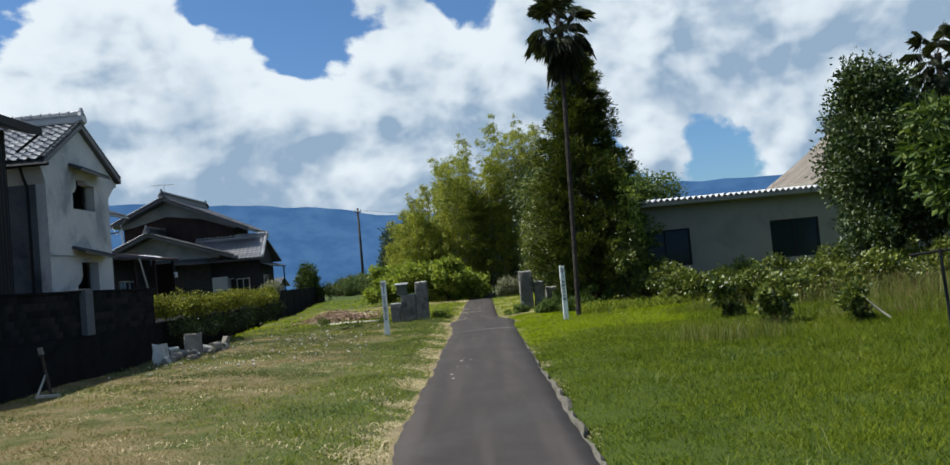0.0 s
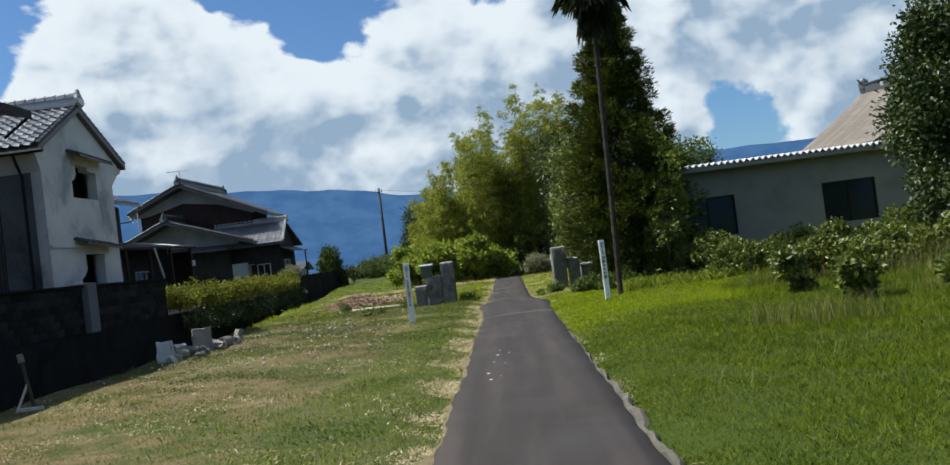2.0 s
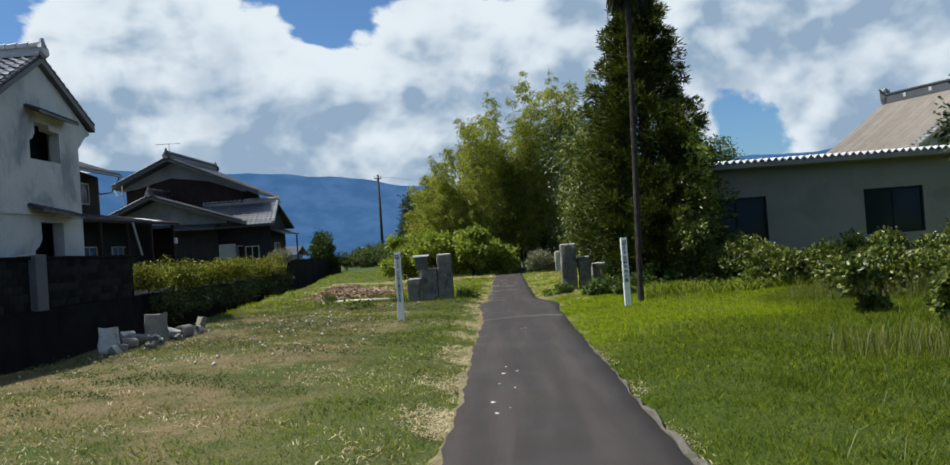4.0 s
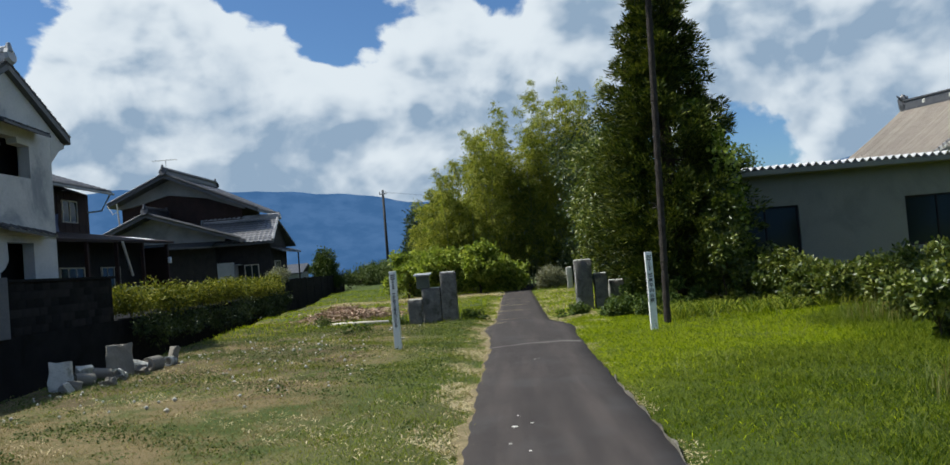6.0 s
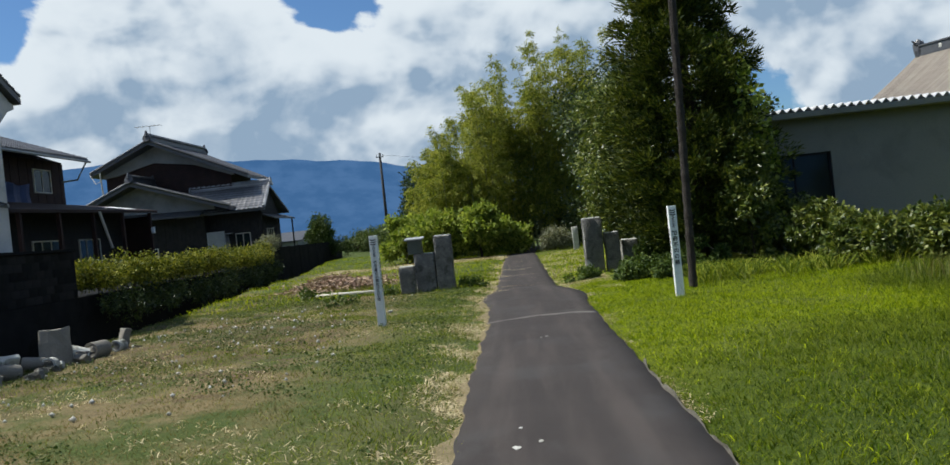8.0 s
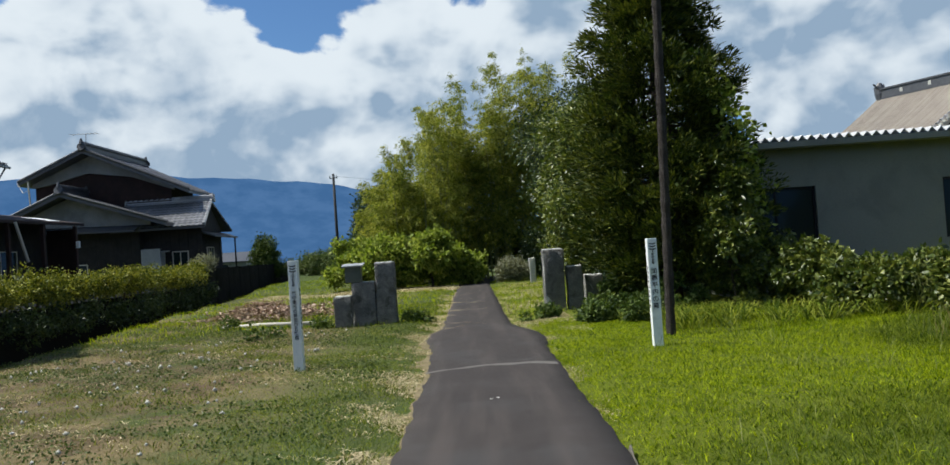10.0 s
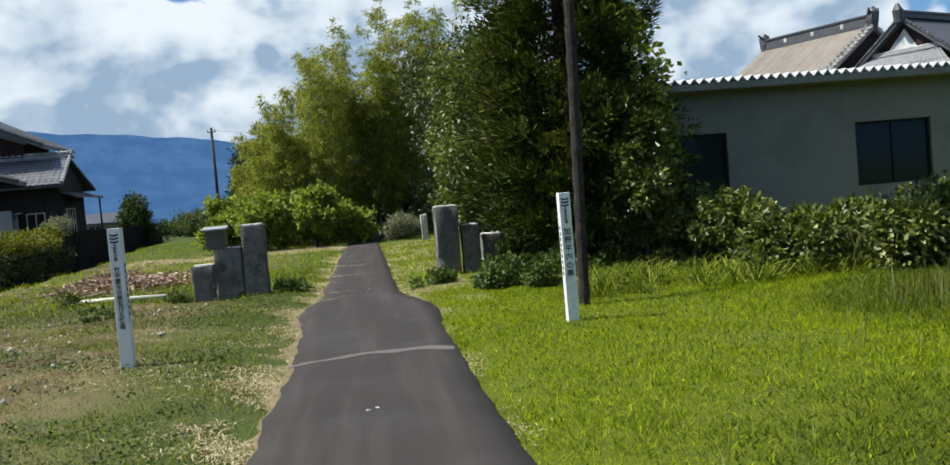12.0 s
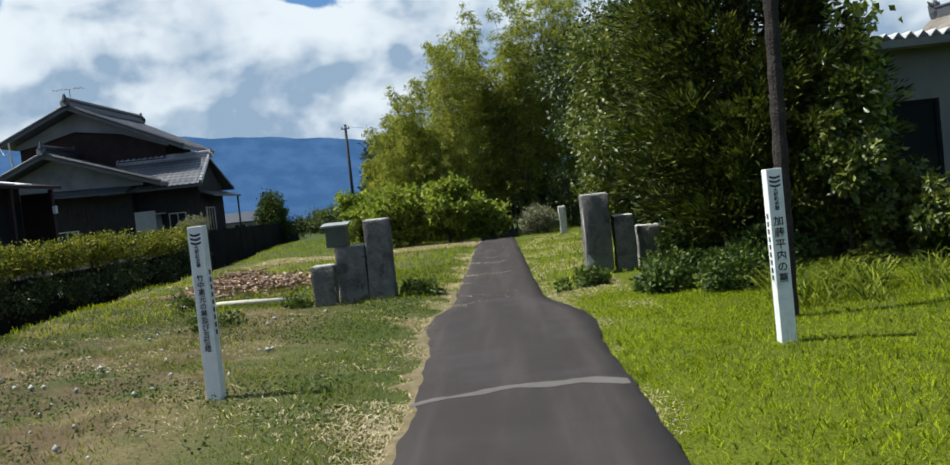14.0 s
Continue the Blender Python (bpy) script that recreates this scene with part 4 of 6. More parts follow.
def build_old_house():
    """Red-brown old house with a tarpaulin and a lean-to along its side, between storehouse and farmhouse."""
    old = thing("old_house", (-22, 42, 0), "old red-brown boarded house with a blue tarpaulin and sagging lean-to", "house")
    bm = bmesh.new()
    prism(bm, [(-26.2, 0.0), (-19.7, 0.0), (-19.7, 6.15), (-23.0, 7.5), (-26.2, 6.15)], "y", 36.4, 45.6)
    part("wall", bm, WOOD_RED, old)
    boards(old, WOOD_RED, "x", -19.7, 36.5, 45.6, 4.3, 6.1, 0.3)
    gable_roof(old, "dark tiled roof with a curled edge", TILE_DARK, -27.2, 5.9, -23.0, 7.8, -18.75, 6.25, 35.8, 46.1)
    part("gutter", tube(bmesh.new(), [(-18.68, 35.8, 6.16), (-18.68, 46.1, 6.12)], [0.06, 0.06], 6), GREY_METAL, old)
    part("bracket", tube(bmesh.new(), [(-19.7, 45.5, 5.3), (-19.1, 45.7, 5.35), (-18.75, 45.9, 6.1)], [0.04] * 3, 6), GREY_METAL, old)
    window_in(old, "x", -19.67, 43.2, 44.5, 4.75, 5.75, WOOD_PALE, 2)
    bm = bmesh.new()
    n = 18
    verts = []
    for i in range(n + 1):
        y = 37.5 + 5.2 * i / n
        x = -19.58 + 0.05 * math.sin(i * 1.9)
        for z in (4.25, 4.65, 5.05 + 0.06 * math.sin(i * 1.1)):
            verts.append(bm.verts.new((x + 0.03 * math.sin(z * 5), y, z)))
    for i in range(n):
        for k in range(2):
            bm.faces.new((verts[3 * i + k], verts[3 * i + 3 + k], verts[3 * i + 4 + k], verts[3 * i + 1 + k]))
    bmesh.ops.solidify(bm, geom=list(bm.faces), thickness=0.02)
    part("tarpaulin", bm, TARP, old, "blue tarpaulin hung on the upper wall")
    bm = bmesh.new()
    slab(bm, [(-19.65, 36.8, 4.35), (-17.2, 36.8, 3.72), (-17.2, 49.2, 3.85), (-19.65, 49.2, 4.30)], 0.12)
    part("lean_to_roof", bm, WOOD_RED, old, "rusty sagging lean-to roof")
    bm = bmesh.new()
    slab(bm, [(-18.4, 44.6, 4.05), (-17.5, 44.8, 3.85), (-17.5, 47.6, 3.93), (-18.4, 47.4, 4.11)], 0.03)
    part("loose_sheet", bm, WHITE_METAL, old, "pale loose roofing sheet")
    part("lean_to_wall", boxed(-19.6, -18.7, 37.2, 48.8, 0, 3.9), WOOD_DARK, old)
    for y in (38.0, 40.6, 43.2, 45.8, 48.6):
        part("post", boxed(-17.42, -17.28, y - 0.07, y + 0.07, 0, 3.72), WOOD_RED, old)
    for y0, y1 in ((40.9, 42.9), (44.4, 46.2)):
        window_in(old, "x", -18.68, y0, y1, 1.5, 2.7, WOOD_PALE, 3)
    part("leaning_pole", tube(bmesh.new(), [(-17.15, 43.4, 3.7), (-17.1, 44.1, 2.2)], [0.06, 0.06], 6), WOOD_PALE, old)
    part("end_panel", boxed(-18.7, -17.4, 48.85, 48.95, 0, 3.6), WOOD_RED, old)
    part("lamp", boxed(-17.25, -17.1, 48.4, 48.55, 2.75, 3.05, 0.03), WHITE_METAL, old, "small white lamp")


def build_workshop():
    """Cream single-storey workshop with a folded metal roof."""
    shop = thing("workshop", (11, 36, 0), "cream rendered workshop with a white folded metal roof", "workshop")
    y = 30.0
    openings = [(5.72, 7.47, 1.08, 2.36), (10.27, 11.97, 1.04, 2.36)]
    bm = pierced("y", y, 0.2, (5.35, 17.5), (-0.2, 3.25), openings)
    part("front_wall", bm, FACTORY, shop)
    part("side_wall", boxed(5.35, 5.55, y + 0.2, 44, -0.2, 3.25), FACTORY, shop)
    part("end_wall", boxed(17.3, 17.5, y + 0.2, 44, -0.2, 3.25), FACTORY, shop)
    part("rear_wall", boxed(5.55, 17.3, 43.8, 44, -0.2, 3.25), FACTORY, shop)
    # near-black panel and ceiling paint the room's darkness
    part("interior", boxed(5.6, 17.0, y + 1.6, y + 1.8, 0, 3.2), DARKNESS, shop, "near-black panel painted as the unlit room")
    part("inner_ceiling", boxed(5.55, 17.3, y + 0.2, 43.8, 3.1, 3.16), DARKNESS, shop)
    part("floor_slab", boxed(5.55, 17.3, y + 0.2, 43.8, -0.2, 0.1), DARK_CONCRETE, shop)
    for a0, a1, z0, z1 in openings:
        window_in(shop, "-y", y + 0.1, a0, a1, z0, z1, IRON, 2)
    # folded roof sheet
    n = int((17.9 - 5.0) / 0.1)
    verts, faces = [], []
    for i in range(n + 1):
        x = 5.0 + 0.1 * i
        d = 0.115 if i % 2 else 0.0
        for yy, zz in ((y - 0.42, 3.33), (44.4, 3.75)):
            verts += [(x, yy, zz + d), (x, yy, zz + d - 0.012)]
    for i in range(n):
        a, b = 4 * i, 4 * i + 4
        faces += [(a, b, b + 2, a + 2), (a + 1, a + 3, b + 3, b + 1), (a, a + 1, b + 1, b)]
    raw("roof", verts, faces, WHITE_METAL, shop, "white folded metal roof sheet")
    bm = bmesh.new()
    box(bm, 5.1, 17.8, y - 0.36, y - 0.02, 3.25, 3.325)
    part("soffit", bm, GREY_METAL, shop)
    bm = bmesh.new()
    prism(bm, [(y - 0.44, 3.20), (y - 0.38, 3.17), (y - 0.36, 3.17), (y - 0.36, 3.325), (y - 0.44, 3.325)], "x", 5.05, 17.85)
    part("fascia", bm, FACTORY, shop, "pale fascia under the roof edge")


def build_temple():
    """Large tiled temple hall far behind the workshop: its ridge runs aslant, with a gabled porch roof at the near end."""
    hall = thing("temple_hall", (0, 0, 0), "temple hall with a large buff tiled roof and dark ridge", "temple")
    long, top, eave, half = 9.1, 11.5, 6.6, 8.2
    part("hall_wall", boxed(-6.2, 6.2, -long + 0.2, -0.3, 0, 7.4), PLASTER, hall)

    def fall(u):
        """Height of the curved roof at a share u of the way down."""
        return top - (top - eave) * (1.12 * u - 0.12 * u * u)
    steps = 10
    bm = bmesh.new()
    upper = [(half * k / steps, fall(abs(k) / steps)) for k in range(-steps, steps + 1)]
    prism(bm, upper + [(x, z - 0.26) for x, z in reversed(upper)], "y", -long - 0.4, 0.5)
    roof = part("roof", bm, TEMPLE_TILE, hall, "buff tiled roof")
    bm = bmesh.new()
    for k in range(44):
        y = 0.4 - (long + 0.7) * k / 43
        tube(bm, [(-half * u, y, fall(u) + 0.02) for u in (0, 0.2, 0.4, 0.6, 0.8, 1.0)], [0.05] * 6, 5)
    tagged(part("roll_tiles", bm, TEMPLE_TILE, roof), kind="stuff")
    bm = bmesh.new()
    box(bm, -0.28, 0.28, -long, 0.1, top - 0.1, top + 0.62)
    box(bm, -0.36, 0.36, -long - 0.05, 0.15, top + 0.62, top + 0.74)
    box(bm, -0.34, 0.34, -long - 0.03, 0.13, top - 0.16, top - 0.02)
    part("ridge", bm, TILE_DARK, roof, "tall dark ridge of stacked tiles")
    for y in (-1.9, -4.4, -7.0):
        part("crest", boxed(-0.31, -0.28, y - 0.12, y + 0.12, top + 0.14, top + 0.46), LICHEN, roof, "pale square crest")
    for y, s in ((-long - 0.1, -1), (0.15, 1)):
        bm = bmesh.new()
        tube(bm, [(0, y, top - 0.6), (0, y + 0.08 * s, top + 0.3), (0, y + 0.22 * s, top + 0.9), (0, y + 0.1 * s, top + 1.25)], [0.34, 0.46, 0.4, 0.14], 9)
        tube(bm, [(-0.25, y, top + 0.7), (-0.6, y + 0.25 * s, top + 1.15)], [0.17, 0.06], 6)
        tube(bm, [(0.25, y, top + 0.7), (0.6, y + 0.25 * s, top + 1.15)], [0.17, 0.06], 6)
        part("ridge_end_tile", bm, TILE_DARK, roof, "dark ornamental ridge-end tile")
    # two rows of pale verge tiles on each edge of the near end
    for side in (-1, 1):
        for row in range(2):
            for k in range(19):
                u = (k + 0.6) / 19
                x, z, y = side * half * u, fall(u), -long - 0.30 + 0.42 * row
                part("verge_tile", tube(bmesh.new(), [(x - side * 0.13, y, z + 0.16), (x + side * 0.13, y, z + 0.02)], [0.105, 0.12], 6), LICHEN if row == 0 else TILE, roof)
    bm = bmesh.new()
    prism(bm, [(-6.6, 7.2), (6.6, 7.2), (0, 11.1)], "y", -long - 0.1, -long + 0.15)
    part("gable", bm, WOOD_RED, hall, "dark red boarded gable")
    # cross wing at the near end, its gable turned to the path
    face, mid, peak_z, low_z, wide, rear = -3.0, -13.5, 10.9, 7.6, 4.1, 4.5
    bm = bmesh.new()
    slab(bm, [(face - 0.5, mid + wide, low_z), (rear, mid + wide, low_z), (rear, mid, peak_z), (face - 0.5, mid, peak_z)], 0.24)
    slab(bm, [(face - 0.5, mid, peak_z), (rear, mid, peak_z), (rear, mid - wide, low_z), (face - 0.5, mid - wide, low_z)], 0.24)
    wing = part("wing_roof", bm, TILE_DARK, hall, "dark tiled cross-wing roof")
    part("wing_ridge", ridge_cap(bmesh.new(), (face - 0.5, mid, peak_z), (rear, mid, peak_z), 0.4, 0.5, 4), TILE_DARK, wing)
    for way in (1, -1):
        bm = bmesh.new()
        for k in range(15):
            a, b = k / 15, (k + 0.93) / 15
            tube(bm, [(face - 0.46, mid + way * wide * (1 - a), low_z + (peak_z - low_z) * a + 0.1), (face - 0.46, mid + way * wide * (1 - b), low_z + (peak_z - low_z) * b + 0.08)], [0.12, 0.11], 7)
        part("verge_tiles", bm, TILE_DARK, wing)
    bm = bmesh.new()
    tube(bm, [(face - 0.6, mid, peak_z - 0.3), (face - 0.66, mid, peak_z + 0.5), (face - 0.7, mid, peak_z + 0.95)], [0.32, 0.36, 0.1], 8)
    part("ridge_end_tile", bm, TILE_DARK, wing, "dark ornamental ridge-end tile")
    bm = bmesh.new()
    prism(bm, [(mid + 3.6, low_z), (mid - 3.6, low_z), (mid, peak_z - 0.25)], "x", face, face + 0.25)
    part("wing_gable", bm, WOOD_RED, hall, "dark red boarded wing gable")
    bm = bmesh.new()
    prism(bm, [(mid + 1.2, 8.9), (mid - 0.8, 8.9), (mid + 0.02, 10.2)], "x", face - 0.05, face)
    part("gable_panel", bm, PLASTER, hall, "pale plaster panel in the wing gable")
    skirt = part("skirt_roof", slab(bmesh.new(), [(face - 2.4, mid + 4.4, 7.0), (face, mid + 2.2, 8.6), (face, mid - 2.2, 8.6), (face - 2.4, mid - 4.4, 7.0)], 0.18), TILE_DARK, hall, "silver tiled skirt roof below the wing gable")
    tiled_slope("skirt_tiles", skirt, TILE, (face - 2.4, mid + 4.4, 7.03), (face - 2.4, mid - 4.4, 7.03), (face, mid + 2.2, 8.63), (face, mid - 2.2, 8.63), 26, 9, 0.05)
    part("skirt_ridge", ridge_cap(bmesh.new(), (face - 0.1, mid + 2.2, 8.6), (face - 0.1, mid - 2.2, 8.6), 0.28, 0.3, 3), TILE, skirt)
    part("wing_wall", boxed(face + 0.1, rear - 0.4, mid - 3.3, mid + 3.3, 0, low_z + 0.2), WOOD_RED, hall)
    hall.matrix_basis = pose(34.0, 80.0, 0, 0, 0, 24.1)


kura_roof = build_storehouse()
build_shed()
wall_core = build_boundary()
build_garden_wall()
build_house()
build_old_house()
build_workshop()
build_temple()

# ---- gate stones, posts and small things ----


def stone_block(x0, x1, y0, y1, z1, rough=0.024, seed=1):
    """A squared, worn granite block."""
    bm = boxed(x0, x1, y0, y1, -0.1, z1, 0.025)
    bmesh.ops.subdivide_edges(bm, edges=list(bm.edges), cuts=3, use_grid_fill=True)
    for v in bm.verts:
        n = noise.noise_vector(v.co * 6 + Vector((seed * 3.1, 0, 0)))
        v.co += n * rough + noise.noise_vector(v.co * 18) * rough * 0.4
    return bm


def build_gate():
    left = thing("gate_pillar", (-2.3, 29.6, 0), "weathered granite gate pillar with stepped wing stones", "gate pillar", "gate of the old grounds")
    part("pillar", stone_block(-2.21, -1.80, 29.32, 29.72, 1.34, seed=1), STONE, left, soft=True)
    part("wing_stone", stone_block(-2.72, -2.225, 29.36, 29.70, 0.95, seed=2), STONE, left, soft=True)
    part("low_stone", stone_block(-3.06, -2.70, 29.05, 29.34, 0.69, seed=3), STONE, left, soft=True)
    # paler top blocks put the sunlight on the tops into the colour
    for x0, x1, y0, y1, z in ((-2.19, -1.82, 29.34, 29.70, 1.332), (-2.50, -2.24, 29.38, 29.68, 0.942), (-3.05, -2.71, 29.06, 29.33, 0.682)):
        part("weathered_top", stone_block(x0, x1, y0, y1, z + 0.02, 0.008, 5), LICHEN, left, "pale stone top, lightened for sunlight", soft=True)
    right = thing("gate_pillar", (1.9, 30.1, 0), "weathered granite gate pillar with two stepped stones in weeds", "gate pillar", "gate of the old grounds")
    part("pillar", stone_block(1.36, 1.80, 29.55, 30.0, 1.37, seed=6), STONE, right, soft=True)
    part("wing_stone", stone_block(1.86, 2.20, 29.6, 29.95, 0.98, seed=7), STONE, right, soft=True)
    part("low_stone", stone_block(2.28, 2.66, 29.9, 30.25, 0.76, seed=8), STONE, right, soft=True)
    # tops again in pale stone, painted as sunlit
    for x0, x1, y0, y1, z in ((1.37, 1.79, 29.56, 29.99, 1.362), (1.87, 2.19, 29.61, 29.94, 0.972), (2.29, 2.65, 29.91, 30.24, 0.752)):
        part("weathered_top", stone_block(x0, x1, y0, y1, z + 0.02, 0.008, 9), LICHEN, right, "pale stone top, lightened for sunlight", soft=True)
    far = thing("stone_post", (2.25, 45.6, 0), "small granite post with a rounded cap by the path", "post")
    part("shaft", stone_block(2.15, 2.35, 45.5, 45.70, 0.86, seed=11), STONE, far, soft=True)
    part("cap", stone_block(2.13, 2.37, 45.48, 45.72, 1.0, seed=12), LICHEN, far, soft=True)
    case = thing("letter_box", (-2.66, 29.5, 0.95), "grey-green metal box with a lid on the wing stone", "box")
    bm = bmesh.new()
    box(bm, -2.84, -2.51, 29.38, 29.68, 0.955, 1.305, 0.012)
    part("body", bm, BOX_GREEN, case)
    bm = bmesh.new()
    slab(bm, [(-2.90, 29.32, 1.315), (-2.455, 29.32, 1.315), (-2.455, 29.74, 1.36), (-2.90, 29.74, 1.36)], 0.03)
    part("lid", bm, GREY_METAL, case, "flat overhanging metal lid")


def letters(parent, words, x, y, z_top, size, step, name="inscription", facing=0.0):
    """Upright column of characters on a post's face."""
    for k, char in enumerate(words):
        curve = bpy.data.curves.new(name, "FONT")
        curve.body, curve.size, curve.align_x, curve.align_y = char, size, "CENTER", "CENTER"
        curve.extrude, curve.offset = 0.0015, size * 0.015
        holder = bpy.data.objects.new("letter_shape", curve)
        scene.collection.objects.link(holder)
        data = bpy.data.meshes.new_from_object(holder.evaluated_get(bpy.context.evaluated_depsgraph_get()))
        scene.collection.objects.unlink(holder)
        bpy.data.objects.remove(holder)
        data.transform(pose(x, y, z_top - k * step, 90, 0, facing))
        data.name = name
        data.materials.clear()
        link_mesh(name, data, INK, parent)


def build_sign(x, y, high, words, label, seen_side, size, step):
    wide = 0.062
    sign = thing("sign_post", (x, y, 0), label, "sign post", "history sign posts")
    bm = bmesh.new()
    box(bm, x - wide, x + wide, y - wide, y + wide, -0.3, high, 0.006)
    bm.verts.ensure_lookup_table()
    shaft = part("shaft", bm, POST_WHITE, sign)
    front = y - wide - 0.002
    # crest of three curved bands
    for k in range(3):
        bm = bmesh.new()
        z = high - 0.055 - 0.034 * k
        pts = [(x - 0.042 + 0.084 * i / 8, z - 0.012 * math.sin(math.pi * i / 8)) for i in range(9)]
        outline = pts + [(px, pz - 0.017) for px, pz in reversed(pts)]
        part("crest_band", prism(bm, outline, "y", front, front + 0.003), INK, sign)
    letters(sign, "大野町史跡", x, front, high - 0.175, 0.036, 0.036)
    letters(sign, words, x, front, high - 0.425, size, step)
    side = x + seen_side * (wide + 0.002)
    n = 9
    for k in range(n):
        bm = bmesh.new()
        z = high - 0.36 - 0.062 * k
        box(bm, side - 0.0015, side + 0.0015, y - 0.018, y + 0.018, z - 0.04, z)
        part("side_writing", bm, INK, sign)


build_gate()
build_sign(-2.47, 22.5, 1.49, "竹中重元の墓及び五輪塔", "white square sign post with black lettering in dry grass", 1, 0.058, 0.0580)
build_sign(2.2, 22.5, 1.46, "加藤平内の墓", "white square sign post with black lettering in lush grass", -1, 0.082, 0.0915)


def build_pole():
    pole = thing("utility_pole", (-12.1, 88, 0), "dark slender utility pole standing alone in a field", "utility pole")
    part("shaft", tube(bmesh.new(), [(-12.1, 88, -0.2), (-12.1, 88, 9.2)], [0.16, 0.11], 10), POLE, pole, soft=True)
    part("crossarm", boxed(-12.45, -11.75, 87.87, 87.93, 8.78, 8.85), POLE, pole)
    for x in (-12.4, -12.1, -11.8):
        part("insulator", tube(bmesh.new(), [(x, 87.9, 8.85), (x, 87.9, 9.05)], [0.05, 0.035], 7), GREY_METAL, pole)
    wire = thing("power_line", (-12.1, 88, 8.9), "thin overhead power line strung across the fields", "cable")
    bm = bmesh.new()
    tube(bm, [(-12.1 + 4 * k, 87.9 + 1.5 * k, 9.0 - 0.06 * k * (10 - k)) for k in range(11)], [0.012] * 11, 4)
    part("wire", bm, POLE, wire)


def build_rubble():
    """Broken stone and tile pieces heaped at the bank's edge."""
    pieces = (("slab", -7.45, 19.55, 0.34, 0.42, -62, 20, "pale broken stone slab leaning on rubble"), ("slab", -7.15, 20.95, 0.42, 0.50, -55, 25, "tall grey broken stone slab with a notch"), ("slab", -7.5, 20.2, 0.3, 0.3, -15, 70, "flat broken stone slab on the grass"),
              ("drum", -7.3, 19.95, 0.11, 0.34, 10, 60, "weathered round tile lying on its side"), ("drum", -7.02, 20.55, 0.10, 0.36, 5, 110, "weathered round tile lying on its side"), ("drum", -6.85, 21.6, 0.13, 0.34, 0, 80, "pale stone drum lying in the grass"),
              ("drum", -7.0, 21.3, 0.12, 0.28, 20, 30, "weathered round tile lying on its side"), ("slab", -6.85, 22.4, 0.28, 0.3, -30, 130, "small grey broken stone slab"), ("drum", -6.75, 22.1, 0.09, 0.3, 4, 95, "weathered round tile lying on its side"), ("drum", -7.35, 20.7, 0.1, 0.3, 8, 20, "weathered round tile lying on its side"))
    for k, (kind, x, y, a, b, tip, turn, label) in enumerate(pieces):
        y += 0.45
        z = float(land(x, y))
        if kind == "slab":
            bm = boxed(-a * 0.5, a * 0.5, -0.06, 0.06, 0, b * 1.15, 0.018)
            bmesh.ops.subdivide_edges(bm, edges=list(bm.edges), cuts=2, use_grid_fill=True)
            for v in bm.verts:
                v.co += noise.noise_vector(v.co * 7 + Vector((k, 0, 0))) * 0.045
            bm.transform(pose(x, y, z - 0.02, tip + 45, 0, turn))
            ob = part("broken_slab", bm, LICHEN if k % 2 == 0 else CONCRETE, soft=False)
        else:
            bm = bmesh.new()
            sides, arc = 14, math.radians(300)
            for r0, r1 in ((a, a * 0.72),):
                out = [(r0 * math.cos(arc * i / sides), r0 * math.sin(arc * i / sides)) for i in range(sides + 1)]
                inn = [(r1 * math.cos(arc * i / sides), r1 * math.sin(arc * i / sides)) for i in range(sides + 1)]
                prism(bm, out + inn[::-1], "x", -b / 2, b / 2)
            bm.transform(pose(x, y, z + a * 0.9, 40, tip, turn))
            ob = part("broken_tile", bm, CONCRETE if k % 2 else LICHEN, soft=False)
        tagged(ob, label, "rubble", "rubble at the bank")
    for k in range(14):
        x, y = -7.35 + 0.5 * rng.random() + 0.12 * (k % 3), 19.7 + 0.26 * k + rng.normal() * 0.1
        x = max(x, float(bank(y)) + 0.15)
        z = float(land(x, y))
        bm = boxed(-rng.uniform(0.06, 0.16), rng.uniform(0.06, 0.16), -0.05, 0.05, 0, rng.uniform(0.08, 0.2), 0.015)
        bmesh.ops.subdivide_edges(bm, edges=list(bm.edges), cuts=1, use_grid_fill=True)
        for w in bm.verts:
            w.co += noise.noise_vector(w.co * 9 + Vector((k * 2.0, 0, 0))) * 0.03
        bm.transform(pose(x, y, z - 0.01, rng.uniform(-50, 10), rng.uniform(-20, 20), rng.uniform(0, 180)))
        tagged(part("stone_chunk", bm, (LICHEN, CONCRETE, STONE)[k % 3]), "broken chunk of pale stone in the grass", "rubble", "rubble at the bank")
    stake = thing("broken_stake", (-7.45, 14.9, 0), "weathered stake leaning in weeds at the bank", "stake")
    z = float(land(-7.45, 14.9))
    part("shaft", tube(bmesh.new(), [(-7.40, 14.9, z - 0.05), (-7.52, 14.95, z + 0.45), (-7.60, 15.0, z + 0.80)], [0.032, 0.028, 0.03], 7), BARK, stake)
    part("collar", tube(bmesh.new(), [(-7.58, 14.98, z + 0.72), (-7.61, 15.0, z + 0.84)], [0.05, 0.045], 8), CONCRETE, stake)
    part("prop", tube(bmesh.new(), [(-7.62, 14.8, z), (-7.5, 14.94, z + 0.4)], [0.02, 0.018], 6), WOOD_PALE, stake)
    part("foot", boxed(-7.6, -7.2, 14.72, 14.8, z - 0.02, z + 0.05, 0.01), WOOD_PALE, stake)


